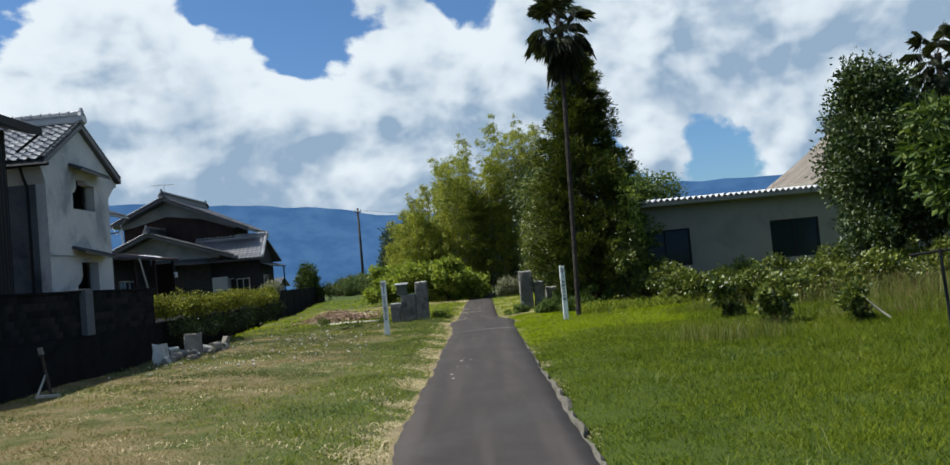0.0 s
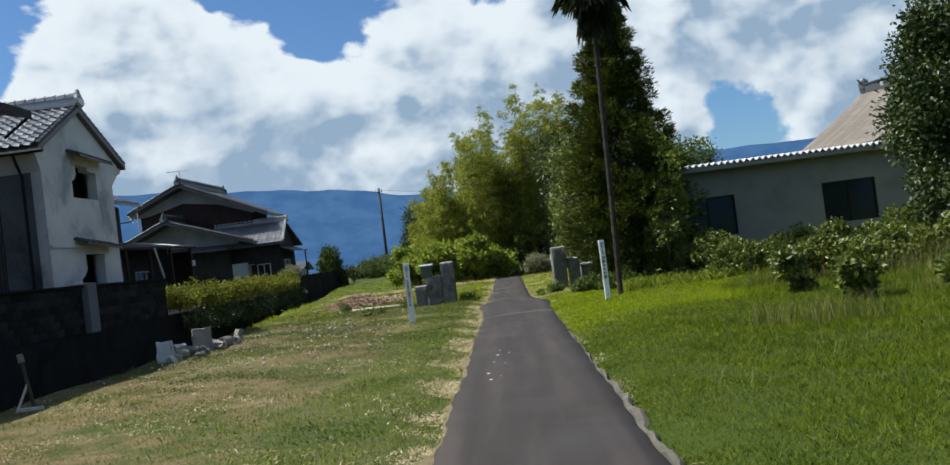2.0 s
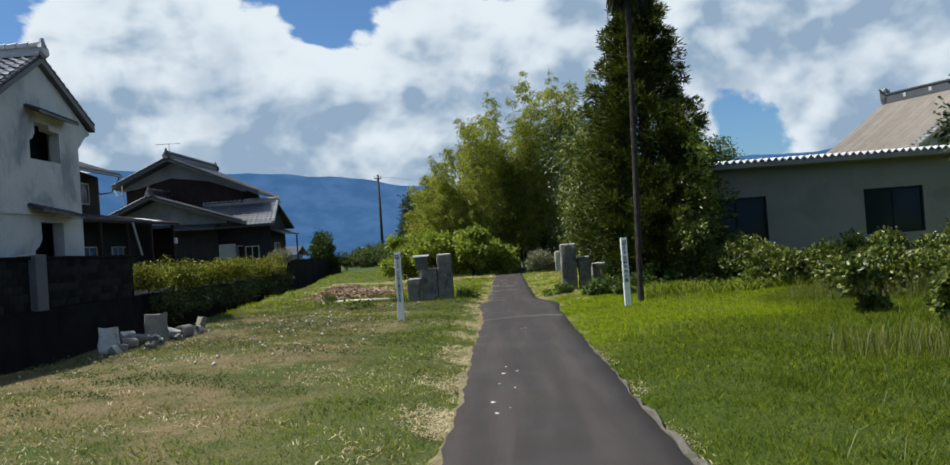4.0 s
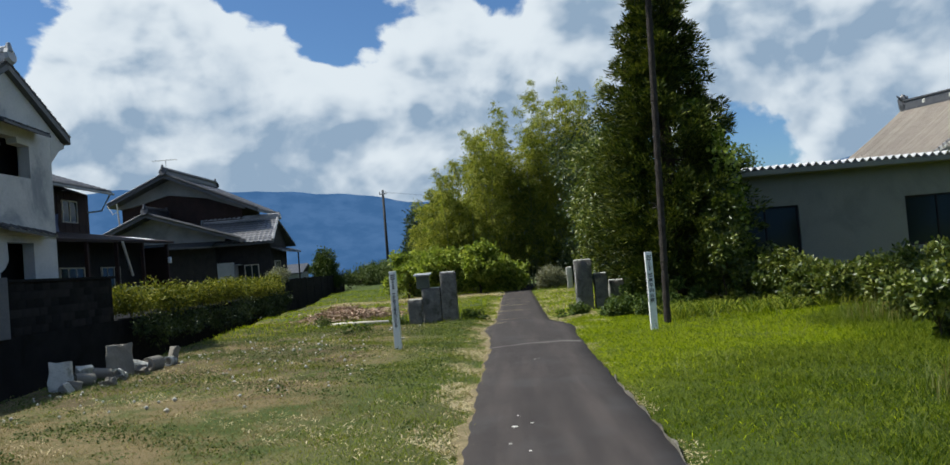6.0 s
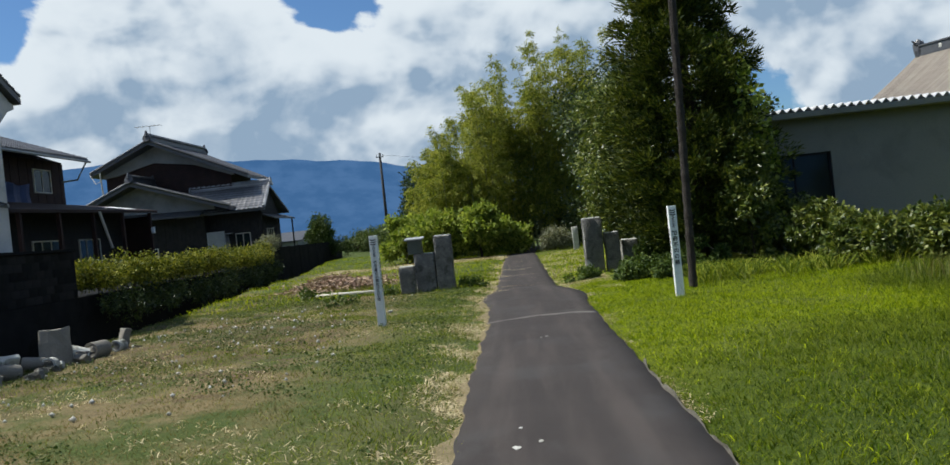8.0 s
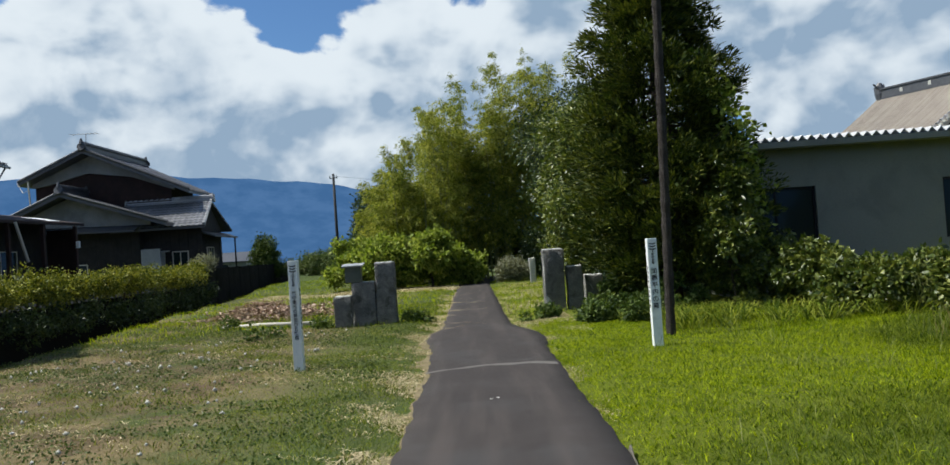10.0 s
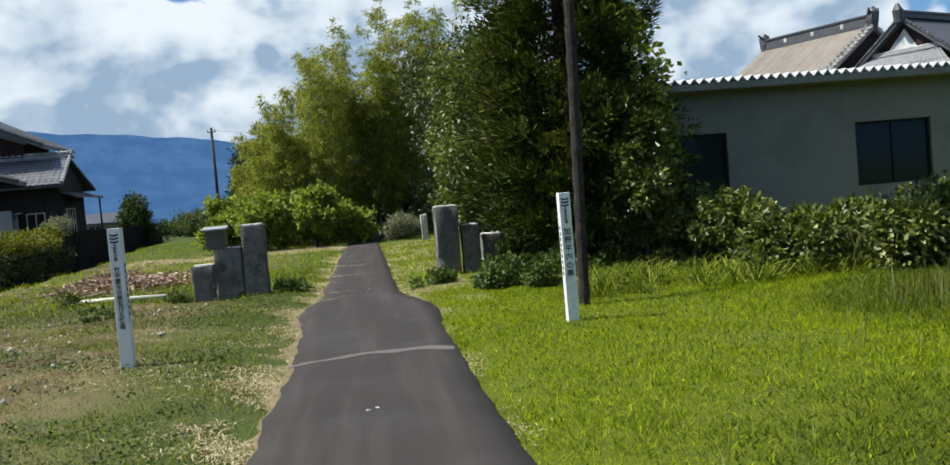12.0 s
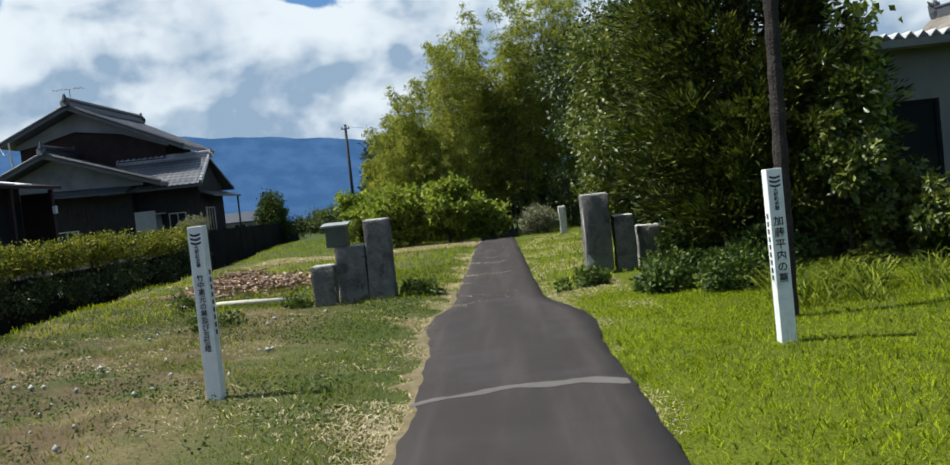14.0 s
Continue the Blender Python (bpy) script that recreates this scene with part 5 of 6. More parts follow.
def build_timber():
    z = float(land(-4.7, 30.5))
    ob = part("timber", tube(bmesh.new(), [(-5.9, 30.85, z + 0.05), (-4.9, 30.62, z + 0.07), (-3.5, 30.3, z + 0.05)], [0.045, 0.05, 0.045], 8), WOOD_PALE, soft=True)
    tagged(ob, "long bleached timber lying in the grass", "timber")
    # heap of cut branches
    heap = thing("brush_heap", (-6.0, 34.5, 0), "low heap of withered cut branches and leaves", "brush heap")
    bm = bmesh.new()
    for k in range(170):
        x, y = rng.normal(-5.9, 0.95), rng.normal(34.4, 1.0)
        h = max(0.02, 0.42 * math.exp(-((x + 5.9) / 1.1) ** 2 - ((y - 34.4) / 1.2) ** 2))
        z = float(land(x, y)) + h * rng.uniform(0.2, 1)
        a, long = rng.uniform(0, math.pi), rng.uniform(0.2, 0.8)
        d = Vector((math.cos(a) * long, math.sin(a) * long, rng.uniform(-0.12, 0.12)))
        r = rng.uniform(0.008, 0.026)
        tube(bm, [Vector((x, y, z)) - d / 2, Vector((x, y, z)) + d / 2], [r, r * 0.6], 5)
    tagged(part("branches", bm, CUT_WOOD, heap), kind="stuff")
    n = 5200
    x, y = rng.normal(-5.7, 1.0, n), rng.normal(34.5, 1.05, n)
    h = 0.40 * np.exp(-((x + 5.9) / 1.1) ** 2 - ((y - 34.4) / 1.2) ** 2)
    pos = np.stack([x, y, land(x, y) + h * rng.uniform(0.1, 1, n)], 1)
    leaves("withered_leaves", pos, rng.normal(size=(n, 3)) * [1, 1, 0.35], rng.uniform(0.05, 0.13, n), rng.uniform(0.03, 0.07, n), BROWN_LEAF, heap)
    n = 900
    pick = rng.normal(size=(n, 2)) * [0.7, 0.5] + [-5.1, 33.6]
    pos = np.stack([pick[:, 0], pick[:, 1], land(pick[:, 0], pick[:, 1]) + rng.uniform(0.05, 0.3, n)], 1)
    leaves("bark_litter", pos, rng.normal(size=(n, 3)) * [1, 1, 0.3], rng.uniform(0.06, 0.16, n), rng.uniform(0.03, 0.06, n), CUT_WOOD, heap)


def build_far_house():
    far = thing("distant_house", (-34, 131, 0), "small pale house far off across the fields", "house")
    part("wall", boxed(-37, -31, 128, 134, 0, 2.3), GREY_PLASTER, far)
    bm = bmesh.new()
    slab(bm, [(-37.8, 127.3, 2.2), (-30.2, 127.3, 2.2), (-30.2, 131, 3.5), (-37.8, 131, 3.5)], 0.15)
    slab(bm, [(-37.8, 134.7, 2.2), (-37.8, 131, 3.5), (-30.2, 131, 3.5), (-30.2, 134.7, 2.2)], 0.15)
    part("roof", bm, TILE_DARK, far)
    window_in(far, "-y", 127.96, -35.0, -33.4, 0.8, 1.9, WOOD_PALE, 2)


build_far_house()
build_pole()
build_rubble()
build_timber()

# ---- trees, bushes and grass ----


def crown_leaves(blobs, count, length, width, spread=1.0, droop=0.0, hollow=0.55):
    """Places and ways of leaves filling uneven clumps: blobs of (x, y, z, rx, ry, rz)."""
    blobs = np.asarray(blobs, dtype=float)
    share = blobs[:, 3] * blobs[:, 4] + blobs[:, 3] * blobs[:, 5]
    pick = rng.choice(len(blobs), count, p=share / share.sum())
    d = unit(rng.normal(size=(count, 3)))
    r = hollow + (1 - hollow) * rng.random(count) ** 0.7
    r = r * (1 + 0.22 * rng.normal(size=count))
    b = blobs[pick]
    pos = b[:, :3] + d * r[:, None] * b[:, 3:6]
    way = unit(d * spread + rng.normal(size=(count, 3)) * 0.8 + np.array([0, 0, -droop]))
    return pos, way, rng.uniform(*length, count), rng.uniform(*width, count)


def clumps(centre, radius, count, size, squash=1.0, low=-0.9):
    """Clump blobs scattered over an uneven crown."""
    out = []
    for _ in range(count):
        d = rng.normal(size=3)
        d /= np.linalg.norm(d)
        if d[2] < low:
            d[2] = -d[2]
        r = rng.uniform(0.35, 0.95)
        s = rng.uniform(*size)
        out.append((centre[0] + d[0] * r * radius[0], centre[1] + d[1] * r * radius[1], centre[2] + d[2] * r * radius[2], s, s, s * squash))
    return out


def limbs(bm, foot, blobs, thick, sides=6):
    """A tapered trunk from the foot that forks to the clumps."""
    foot = Vector(foot)
    tops = [Vector(b[:3]) for b in blobs]
    middle = sum(tops, Vector()) / len(tops)
    fork = foot.lerp(middle, 0.45)
    tube(bm, [foot - Vector((0, 0, 0.15)), foot.lerp(fork, 0.5) + Vector((0.04, 0.02, 0)), fork], [thick * 1.25, thick, thick * 0.8], sides + 2)
    for p in tops[:: max(1, len(tops) // 14)]:
        bend = fork.lerp(p, 0.5) + Vector((0, 0, 0.12 * (p - fork).length))
        tube(bm, [fork, bend, p], [thick * 0.55, thick * 0.3, thick * 0.08], sides)
    return bm


def bush(name, label, category, foot, blobs, count, length, width, mat, thick=0.03, droop=0.2, group="", hollow=0.5):
    plant = thing(name, foot, label, category, group)
    part("stem", limbs(bmesh.new(), foot, blobs, thick), BARK, plant)
    pos, way, long, wide = crown_leaves(blobs, count, length, width, droop=droop, hollow=hollow)
    keep = pos[:, 2] > land(pos[:, 0], pos[:, 1]) - 0.02
    leaves("crown", pos[keep], way[keep], long[keep], wide[keep], mat, plant)
    return plant


def build_cedar(foot, high, radius, count):
    """A conical cedar: drooping boughs with upswept tufts at their ends, dark gaps between."""
    tree = thing("cedar_tree", foot, "tall conical Japanese cedar with dense dark green sprays", "tree")
    x0, y0, z0 = foot
    bm = bmesh.new()
    tube(bm, [(x0, y0, -0.2), (x0 + 0.05, y0, high * 0.4), (x0, y0, high * 0.75), (x0, y0, high * 0.99)], [0.24, 0.18, 0.1, 0.02], 10)
    tufts = []
    boughs = 250
    for k in range(boughs):
        s = (k + rng.random()) / boughs
        z = 0.7 + (high - 0.75) * s
        turn = k * 2.39996 + rng.normal() * 0.35
        reach = radius * (1 - s ** 1.35) ** 0.86 * rng.uniform(0.58, 1.10) * (0.8 + 0.2 * min(1.0, s * 5)) + 0.08
        way = Vector((math.cos(turn), math.sin(turn), 0))
        start = Vector((x0, y0, z))
        mid = start + way * reach * 0.55 + Vector((0, 0, -0.10 * reach))
        tip = start + way * reach + Vector((0, 0, 0.06 * reach + 0.05))
        tube(bm, [start, mid, tip], [0.03 * (1 - s) + 0.010, 0.014, 0.005], 4)
        n = 3 + int(reach * 3.4)
        for j in range(n):
            v = 0.34 + 0.66 * (j + rng.random()) / n
            base = start.lerp(mid, v / 0.55) if v < 0.55 else mid.lerp(tip, (v - 0.55) / 0.45)
            off = Vector((-way.y, way.x, 0)) * rng.normal() * 0.20 * reach * (1.15 - 0.5 * v) + Vector((0, 0, rng.normal() * 0.07))
            tufts.append((*(base + off), way.x, way.y, rng.uniform(0.15, 0.30) * (0.55 + 0.45 * min(1.0, reach))))
    part("trunk", bm, BARK, tree)
    tufts = np.array(tufts)
    pick = rng.integers(0, len(tufts), count)
    t = tufts[pick]
    d = unit(rng.normal(size=(count, 3)))
    r = rng.random(count) ** 0.5
    pos = t[:, :3] + d * (r * t[:, 5])[:, None] * [1.0, 1.0, 0.8] + np.stack([t[:, 3] * 0.1, t[:, 4] * 0.1, np.zeros(count)], 1)
    way = unit(d * 0.55 + np.stack([t[:, 3], t[:, 4], np.full(count, 0.55)], 1) * 0.7 + rng.normal(size=(count, 3)) * 0.25)
    leaves("crown", pos, way, rng.uniform(0.08, 0.19, count), rng.uniform(0.022, 0.042, count), CEDAR, tree, fold=0.1)


def build_bamboo():
    """A bamboo grove: culms that arch over at the tip, branches in whorls, leaves hanging in sprays."""
    def top_at(x):
        return np.interp(x, [-5.0, -3.4, -2.2, -1.0, 0.8, 2.6, 4.2], [4.6, 6.2, 7.5, 8.6, 9.4, 10.0, 10.3])
    for k in range(124):
        x = -4.9 + 9.6 * ((k * 0.618034) % 1.0) + rng.normal() * 0.2
        y = 48.6 + 8.5 * rng.random() + max(0.0, -x - 2) * 1.2
        if x > -0.4:
            y = max(y, 53.0)
        spire = k >= 96
        high = float(top_at(x)) * (rng.uniform(0.98, 1.16) if spire else rng.uniform(0.60, 1.04)) * (y - 10) / 41.0
        turn = rng.uniform(0, 2 * math.pi) if rng.random() > 0.6 else rng.uniform(math.pi * 0.8, math.pi * 1.6)
        sway = high * (rng.uniform(0.05, 0.14) if spire else rng.uniform(0.08, 0.26))
        dx, dy = math.cos(turn) * sway, math.sin(turn) * sway

        def stem(s):
            return np.stack([x + dx * s ** 2.6, y + dy * s ** 2.6, high * (s - 0.10 * s ** 5)], -1)
        plant = thing("bamboo", (x, y, 0), "tall yellow-green bamboo stem with arching feathery tip", "bamboo", "bamboo grove")
        part("culm", tube(bmesh.new(), [Vector(tuple(stem(s))) for s in np.linspace(0, 1, 9)], list(np.linspace(0.042, 0.006, 9)), 6), CULM, plant)
        branches = 40 if spire else 56
        bs = np.sort(np.clip(0.16 + 0.84 * rng.random(branches) ** 0.85, 0, 0.995))
        ba = np.arange(branches) * 2.2 + rng.normal(size=branches) * 0.5
        bl = (0.62 if spire else 1.0) * (0.25 + 1.25 * np.clip(1.02 - bs, 0, 1) ** 0.7) * rng.uniform(0.6, 1.15, branches)
        per = 30 if spire else 37
        n = branches * per
        b = np.repeat(np.arange(branches), per)
        v = 0.25 + 0.8 * rng.random(n) ** 0.75
        out = np.stack([np.cos(ba[b]), np.sin(ba[b]), np.zeros(n)], 1)
        reach = bl[b] * v
        pos = stem(bs[b]) + out * (reach * 0.85)[:, None]
        pos[:, 2] += 0.55 * reach - 0.52 * reach ** 2 / np.maximum(bl[b], 0.3)
        pos = pos + rng.normal(size=(n, 3)) * np.array([0.075, 0.075, 0.06]) * (0.7 + 0.6 * v)[:, None]
        way = out * 0.75 + np.array([0, 0, -0.5]) + rng.normal(size=(n, 3)) * 0.45
        leaves("foliage", pos, way, rng.uniform(0.13, 0.27, n), rng.uniform(0.024, 0.046, n), BAMBOO, plant, fold=0.15)


def build_palm(foot, top, label, count=34, size=1.0):
    """A windmill palm: fibrous trunk, fans on stalks, a skirt of dead fans."""
    palm = thing("windmill_palm", foot, label, "palm tree")
    foot, top = Vector(foot), Vector(top)
    n = 46
    pts, radii = [], []
    for k in range(n + 1):
        s = k / n
        pts.append(foot.lerp(top, s) + Vector((0, 0, -0.1 if k == 0 else 0)))
        radii.append((0.068 - 0.008 * s + (0.05 * max(0, s - 0.8) / 0.2)) * (1.0 + (0.10 if k % 2 else -0.06)))
    part("trunk", tube(bmesh.new(), pts, radii, 12), PALM_BARK, palm)
    verts, faces = [], []
    stalk = bmesh.new()
    for k in range(count):
        s = k / count
        turn = k * 2.39996
        lift = math.radians(70 - 158 * s ** 0.8 + rng.normal() * 14)
        way = Vector((math.cos(turn) * math.cos(lift), math.sin(turn) * math.cos(lift), math.sin(lift)))
        long = size * (0.55 + 0.15 * rng.random())
        hub = top + Vector((0, 0, 0.1 - 0.5 * s)) + way * long + Vector((0, 0, -0.12 * long))
        tube(stalk, [top + Vector((0, 0, 0.05 - 0.5 * s)), hub], [0.014, 0.008], 4)
        side = way.cross(Vector((0, 0, 1))).normalized()
        up = side.cross(way).normalized()
        for j in range(22):
            a = math.radians(-118 + 236 * j / 21)
            ray = (way * math.cos(a) + side * math.sin(a)).normalized()
            reach = size * (0.52 + 0.10 * rng.random()) * (0.75 + 0.25 * math.cos(a * 0.7))
            mid = hub + ray * reach * 0.55 + up * 0.03
            tip = hub + ray * reach + Vector((0, 0, -0.34 * size * (0.4 + s) * (0.7 + 0.6 * rng.random())))
            across = ray.cross(up).normalized() * 0.015 * size
            b = len(verts)
            verts += [hub, mid + across, tip, mid - across]
            faces += [(b, b + 1, b + 2), (b, b + 2, b + 3)]
    raw("crown", [tuple(v) for v in verts], faces, PALM_LEAF, palm)
    part("stalk", stalk, BARK, palm)


def build_trees():
    build_cedar((3.85, 28.7, 0), 8.85, 2.1, 130000)
    build_palm((2.66, 23.75, 0), (2.92, 23.85, 8.25), "slender windmill palm with a shaggy crown beside the sign post", 30, 0.95)
    build_palm((15.2, 27.2, 0), (15.2, 27.2, 7.1), "windmill palm rising behind the trees", 24)
    build_bamboo()
    # broadleaf tree between cedar and bamboo
    blobs = clumps((3.2, 37.5, 3.5), (1.1, 2.4, 2.4), 30, (0.45, 0.85))
    bush("broadleaf_tree", "dense dark broadleaf tree between cedar and bamboo", "tree", (3.3, 38.5, 0), blobs, 24000, (0.09, 0.17), (0.05, 0.09), KUDZU, 0.16)
    blobs = clumps((4.6, 45.5, 4.2), (2.4, 2.6, 4.0), 34, (0.7, 1.2))
    bush("broadleaf_tree", "dense dark tree shading the end of the path", "tree", (4.8, 45.8, 0), blobs, 22000, (0.11, 0.2), (0.06, 0.11), DARK_LEAF, 0.18)
    blobs = clumps((2.35, 33.2, 1.5), (0.7, 1.4, 1.25), 20, (0.28, 0.5))
    bush("evergreen_shrub", "tall glossy evergreen shrub with pale glinting leaves behind the gate", "shrub", (2.5, 33.2, 0), blobs, 9000, (0.07, 0.13), (0.045, 0.08), KUDZU, 0.05)
    blobs = clumps((-5.5, 62, 3.0), (1.7, 2.0, 2.3), 28, (0.6, 1.0))
    bush("broadleaf_tree", "rounded dark green tree at the grove's edge", "tree", (-5.5, 62, 0.5), blobs, 15000, (0.13, 0.22), (0.07, 0.12), DARK_LEAF, 0.18)
    blobs = clumps((-13.3, 65.8, 1.75), (0.85, 0.85, 1.3), 40, (0.3, 0.55))
    bush("round_tree", "small round clipped dark green tree by the garden wall", "tree", (-13.75, 65.8, 0), blobs, 12000, (0.10, 0.17), (0.06, 0.10), BROADLEAF, 0.08)
    blobs = clumps((9.4, 47.2, 4.2), (2.2, 2.0, 2.2), 24, (0.7, 1.1))
    bush("broadleaf_tree", "leafy tree rising behind the workshop", "tree", (9.4, 47.2, 0), blobs, 12000, (0.12, 0.2), (0.07, 0.11), BROADLEAF, 0.16)
    # trees beyond the lush meadow
    blobs = clumps((11.2, 23.4, 3.5), (1.5, 1.5, 2.0), 46, (0.5, 0.85)) + clumps((11.1, 23.2, 4.6), (1.15, 1.0, 0.9), 22, (0.45, 0.75)) + clumps((12.3, 22.7, 2.6), (1.1, 0.9, 1.3), 24, (0.4, 0.75)) + clumps((11.0, 22.6, 1.7), (1.5, 0.9, 0.8), 18, (0.35, 0.6)) + clumps((11.0, 23.2, 5.5), (0.75, 0.7, 0.8), 14, (0.4, 0.6))
    bush("evergreen_tree", "dense dark evergreen tree at the meadow's edge", "tree", (11.4, 23.4, 0), blobs, 68000, (0.09, 0.16), (0.05, 0.085), DARK_LEAF, 0.16)
    blobs = clumps((13.4, 20.5, 2.6), (1.8, 1.8, 2.0), 34, (0.5, 0.9))
    bush("evergreen_tree", "dense dark evergreen tree at the meadow's edge", "tree", (13.6, 20.5, 0), blobs, 26000, (0.10, 0.18), (0.06, 0.10), DARK_LEAF, 0.16)
    blobs = clumps((7.2, 12.1, 2.45), (1.2, 1.1, 0.85), 30, (0.25, 0.45))
    bush("fruit_tree", "young fruit tree with long leathery leaves, tied to a stake", "tree", (7.2, 12.1, 0), blobs, 6500, (0.13, 0.24), (0.05, 0.085), BROADLEAF, 0.045, 0.45, hollow=0.3)
    stake = thing("tree_stake", (5.95, 11.1, 0), "thin dark stake with a crossbar beside a fruit tree", "stake")
    part("shaft", tube(bmesh.new(), [(5.98, 11.1, -0.2), (5.93, 11.1, 1.25)], [0.022, 0.02], 7), IRON, stake)
    part("crossbar", tube(bmesh.new(), [(5.55, 11.12, 1.2), (6.7, 11.12, 1.27)], [0.018, 0.018], 6), WOOD_DARK, stake)


def build_stick():
    z = float(land(6.35, 14.0))
    ob = part("dead_stick", tube(bmesh.new(), [(6.62, 13.9, z - 0.02), (6.4, 14.0, z + 0.2), (6.2, 14.05, z + 0.42)], [0.016, 0.015, 0.012], 6), WOOD_PALE)
    tagged(ob, "bleached dead stick leaning in the tall grass", "stick")


def build_bushes():
    build_stick()
    # leafy tangle along the workshop
    spots = (((4.62, 27.1, 1.35), (0.58, 0.7, 1.45), 22, 9500, "tall vine-covered shrub beside the cedar"), ((5.9, 26.2, 0.55), (0.8, 0.7, 0.58), 16, 6000, "vine-covered shrub below the workshop window"),
             ((7.2, 25.4, 0.42), (0.9, 0.8, 0.42), 16, 5500, "sprawling green vine thicket before the workshop"), ((8.6, 24.6, 0.52), (0.95, 0.9, 0.5), 16, 5500, "sprawling green vine thicket before the workshop"),
             ((7.0, 23.2, 0.5), (0.8, 0.7, 0.5), 14, 4800, "sprawling green vine thicket before the workshop"), ((9.9, 23.8, 0.7), (0.9, 0.9, 0.6), 16, 5000, "sprawling green vine thicket before the workshop"),
             ((8.6, 22.4, 0.5), (0.9, 0.7, 0.5), 14, 4600, "sprawling green vine thicket before the workshop"), ((11.2, 21.4, 0.6), (1.0, 1.0, 0.55), 14, 4600, "sprawling green vine thicket before the workshop"),
             ((6.4, 20.6, 0.42), (0.75, 0.6, 0.45), 12, 3400, "rough leafy thicket in tall grass"), ((7.8, 20.2, 0.45), (0.85, 0.6, 0.48), 12, 3600, "rough leafy thicket in tall grass"), ((9.3, 19.8, 0.5), (0.9, 0.7, 0.5), 12, 3600, "rough leafy thicket in tall grass"), ((5.05, 28.6, 0.95), (0.45, 0.6, 0.95), 14, 4500, "dark vine-covered shrub under the cedar"), ((5.75, 28.0, 0.65), (0.6, 0.6, 0.65), 14, 4600, "vine-covered shrub against the workshop wall"), ((5.9, 24.6, 0.4), (0.7, 0.6, 0.4), 12, 3800, "low green vine thicket before the workshop"))
    for centre, radius, n, count, label in spots:
        blobs = clumps(centre, radius, n * 2, (0.10, 0.30)) + clumps((centre[0], centre[1], centre[2] * 1.5), (radius[0] * 1.1, radius[1] * 1.1, radius[2] * 0.8), n, (0.05, 0.14))
        bush("vine_thicket", label, "thicket", (centre[0], centre[1], 0), blobs, int(count * 1.5), (0.06, 0.14), (0.04, 0.08), KUDZU, 0.03, group="thicket by the workshop")
    # vine hanging down the cedar
    vine = thing("climbing_vine", (5.0, 27.6, 0), "climbing vine with large pale leaves hanging on the cedar", "vine")
    path = [Vector((5.05, 27.5, 0.2)), Vector((5.15, 27.2, 2.0)), Vector((5.0, 27.1, 3.4)), Vector((4.62, 27.55, 4.4)), Vector((4.3, 27.8, 5.0))]
    part("stem", tube(bmesh.new(), path, [0.02, 0.018, 0.015, 0.012, 0.006], 6), BARK, vine)
    n = 800
    s = rng.random(n) * 3.999
    low = np.array([tuple(p) for p in path])[s.astype(int)]
    high = np.array([tuple(p) for p in path])[s.astype(int) + 1]
    pos = low + (high - low) * (s % 1)[:, None] + rng.normal(size=(n, 3)) * [0.16, 0.12, 0.1]
    leaves("foliage", pos, rng.normal(size=(n, 3)) * [1, 1, 0.5] + [0, -0.3, -0.7], rng.uniform(0.10, 0.17, n), rng.uniform(0.08, 0.14, n), BRIGHT_LEAF, vine)
    # weeds round the gate stones
    for centre, radius, n, count, label in (((2.55, 27.6, 0.25), (0.8, 0.7, 0.3), 12, 3600, "low broad-leaved weeds beside the gate pillar"), ((3.4, 27.0, 0.35), (0.7, 0.6, 0.4), 12, 3600, "leafy weeds under the cedar"),
                                            ((1.25, 28.4, 0.1), (0.5, 0.35, 0.12), 9, 1200, "creeping weeds at the path's edge"), ((2.05, 26.7, 0.16), (0.6, 0.5, 0.18), 12, 2200, "low brownish weeds before the gate pillar"), ((2.75, 26.1, 0.18), (0.6, 0.4, 0.2), 12, 2200, "low weeds beside the palm's foot"), ((2.7, 28.9, 0.4), (0.6, 0.5, 0.4), 10, 2600, "leafy weeds beside the gate pillar"),
                                            ((-1.45, 29.4, 0.08), (0.3, 0.2, 0.08), 7, 600, "creeping weeds at the gate pillar's foot"), ((-3.3, 29.1, 0.08), (0.25, 0.2, 0.1), 6, 500, "low weeds at the gate stone's foot"),
                                            ((-5.6, 30.2, 0.15), (0.2, 0.2, 0.2), 5, 350, "tall weed beside the timber"), ((-4.2, 27.6, 0.08), (0.5, 0.4, 0.08), 7, 500, "low weeds in the dry meadow")):
        blobs = clumps(centre, radius, n, (0.10, 0.22))
        bush("weed_patch", label, "weeds", (centre[0], centre[1], 0), blobs, count, (0.05, 0.10), (0.03, 0.06), BROADLEAF, 0.008, group="weeds")
    # young shrubs in the meadow
    for x, y, h, n, count in ((5.0, 17.9, 1.05, 11, 1300), (5.25, 15.6, 0.92, 11, 1300), (6.1, 14.2, 0.75, 8, 800)):
        blobs = clumps((x, y, h * 0.66), (0.30, 0.30, h * 0.32), n, (0.06, 0.16)) + clumps((x + 0.12, y, h * 0.25), (0.28, 0.25, h * 0.15), 5, (0.06, 0.12))
        bush("young_shrub", "young leafy shrub standing in tall grass", "shrub", (x, y, 0), blobs, count, (0.08, 0.13), (0.05, 0.08), KUDZU, 0.014, 0.1, "young shrubs in the meadow", 0.2)
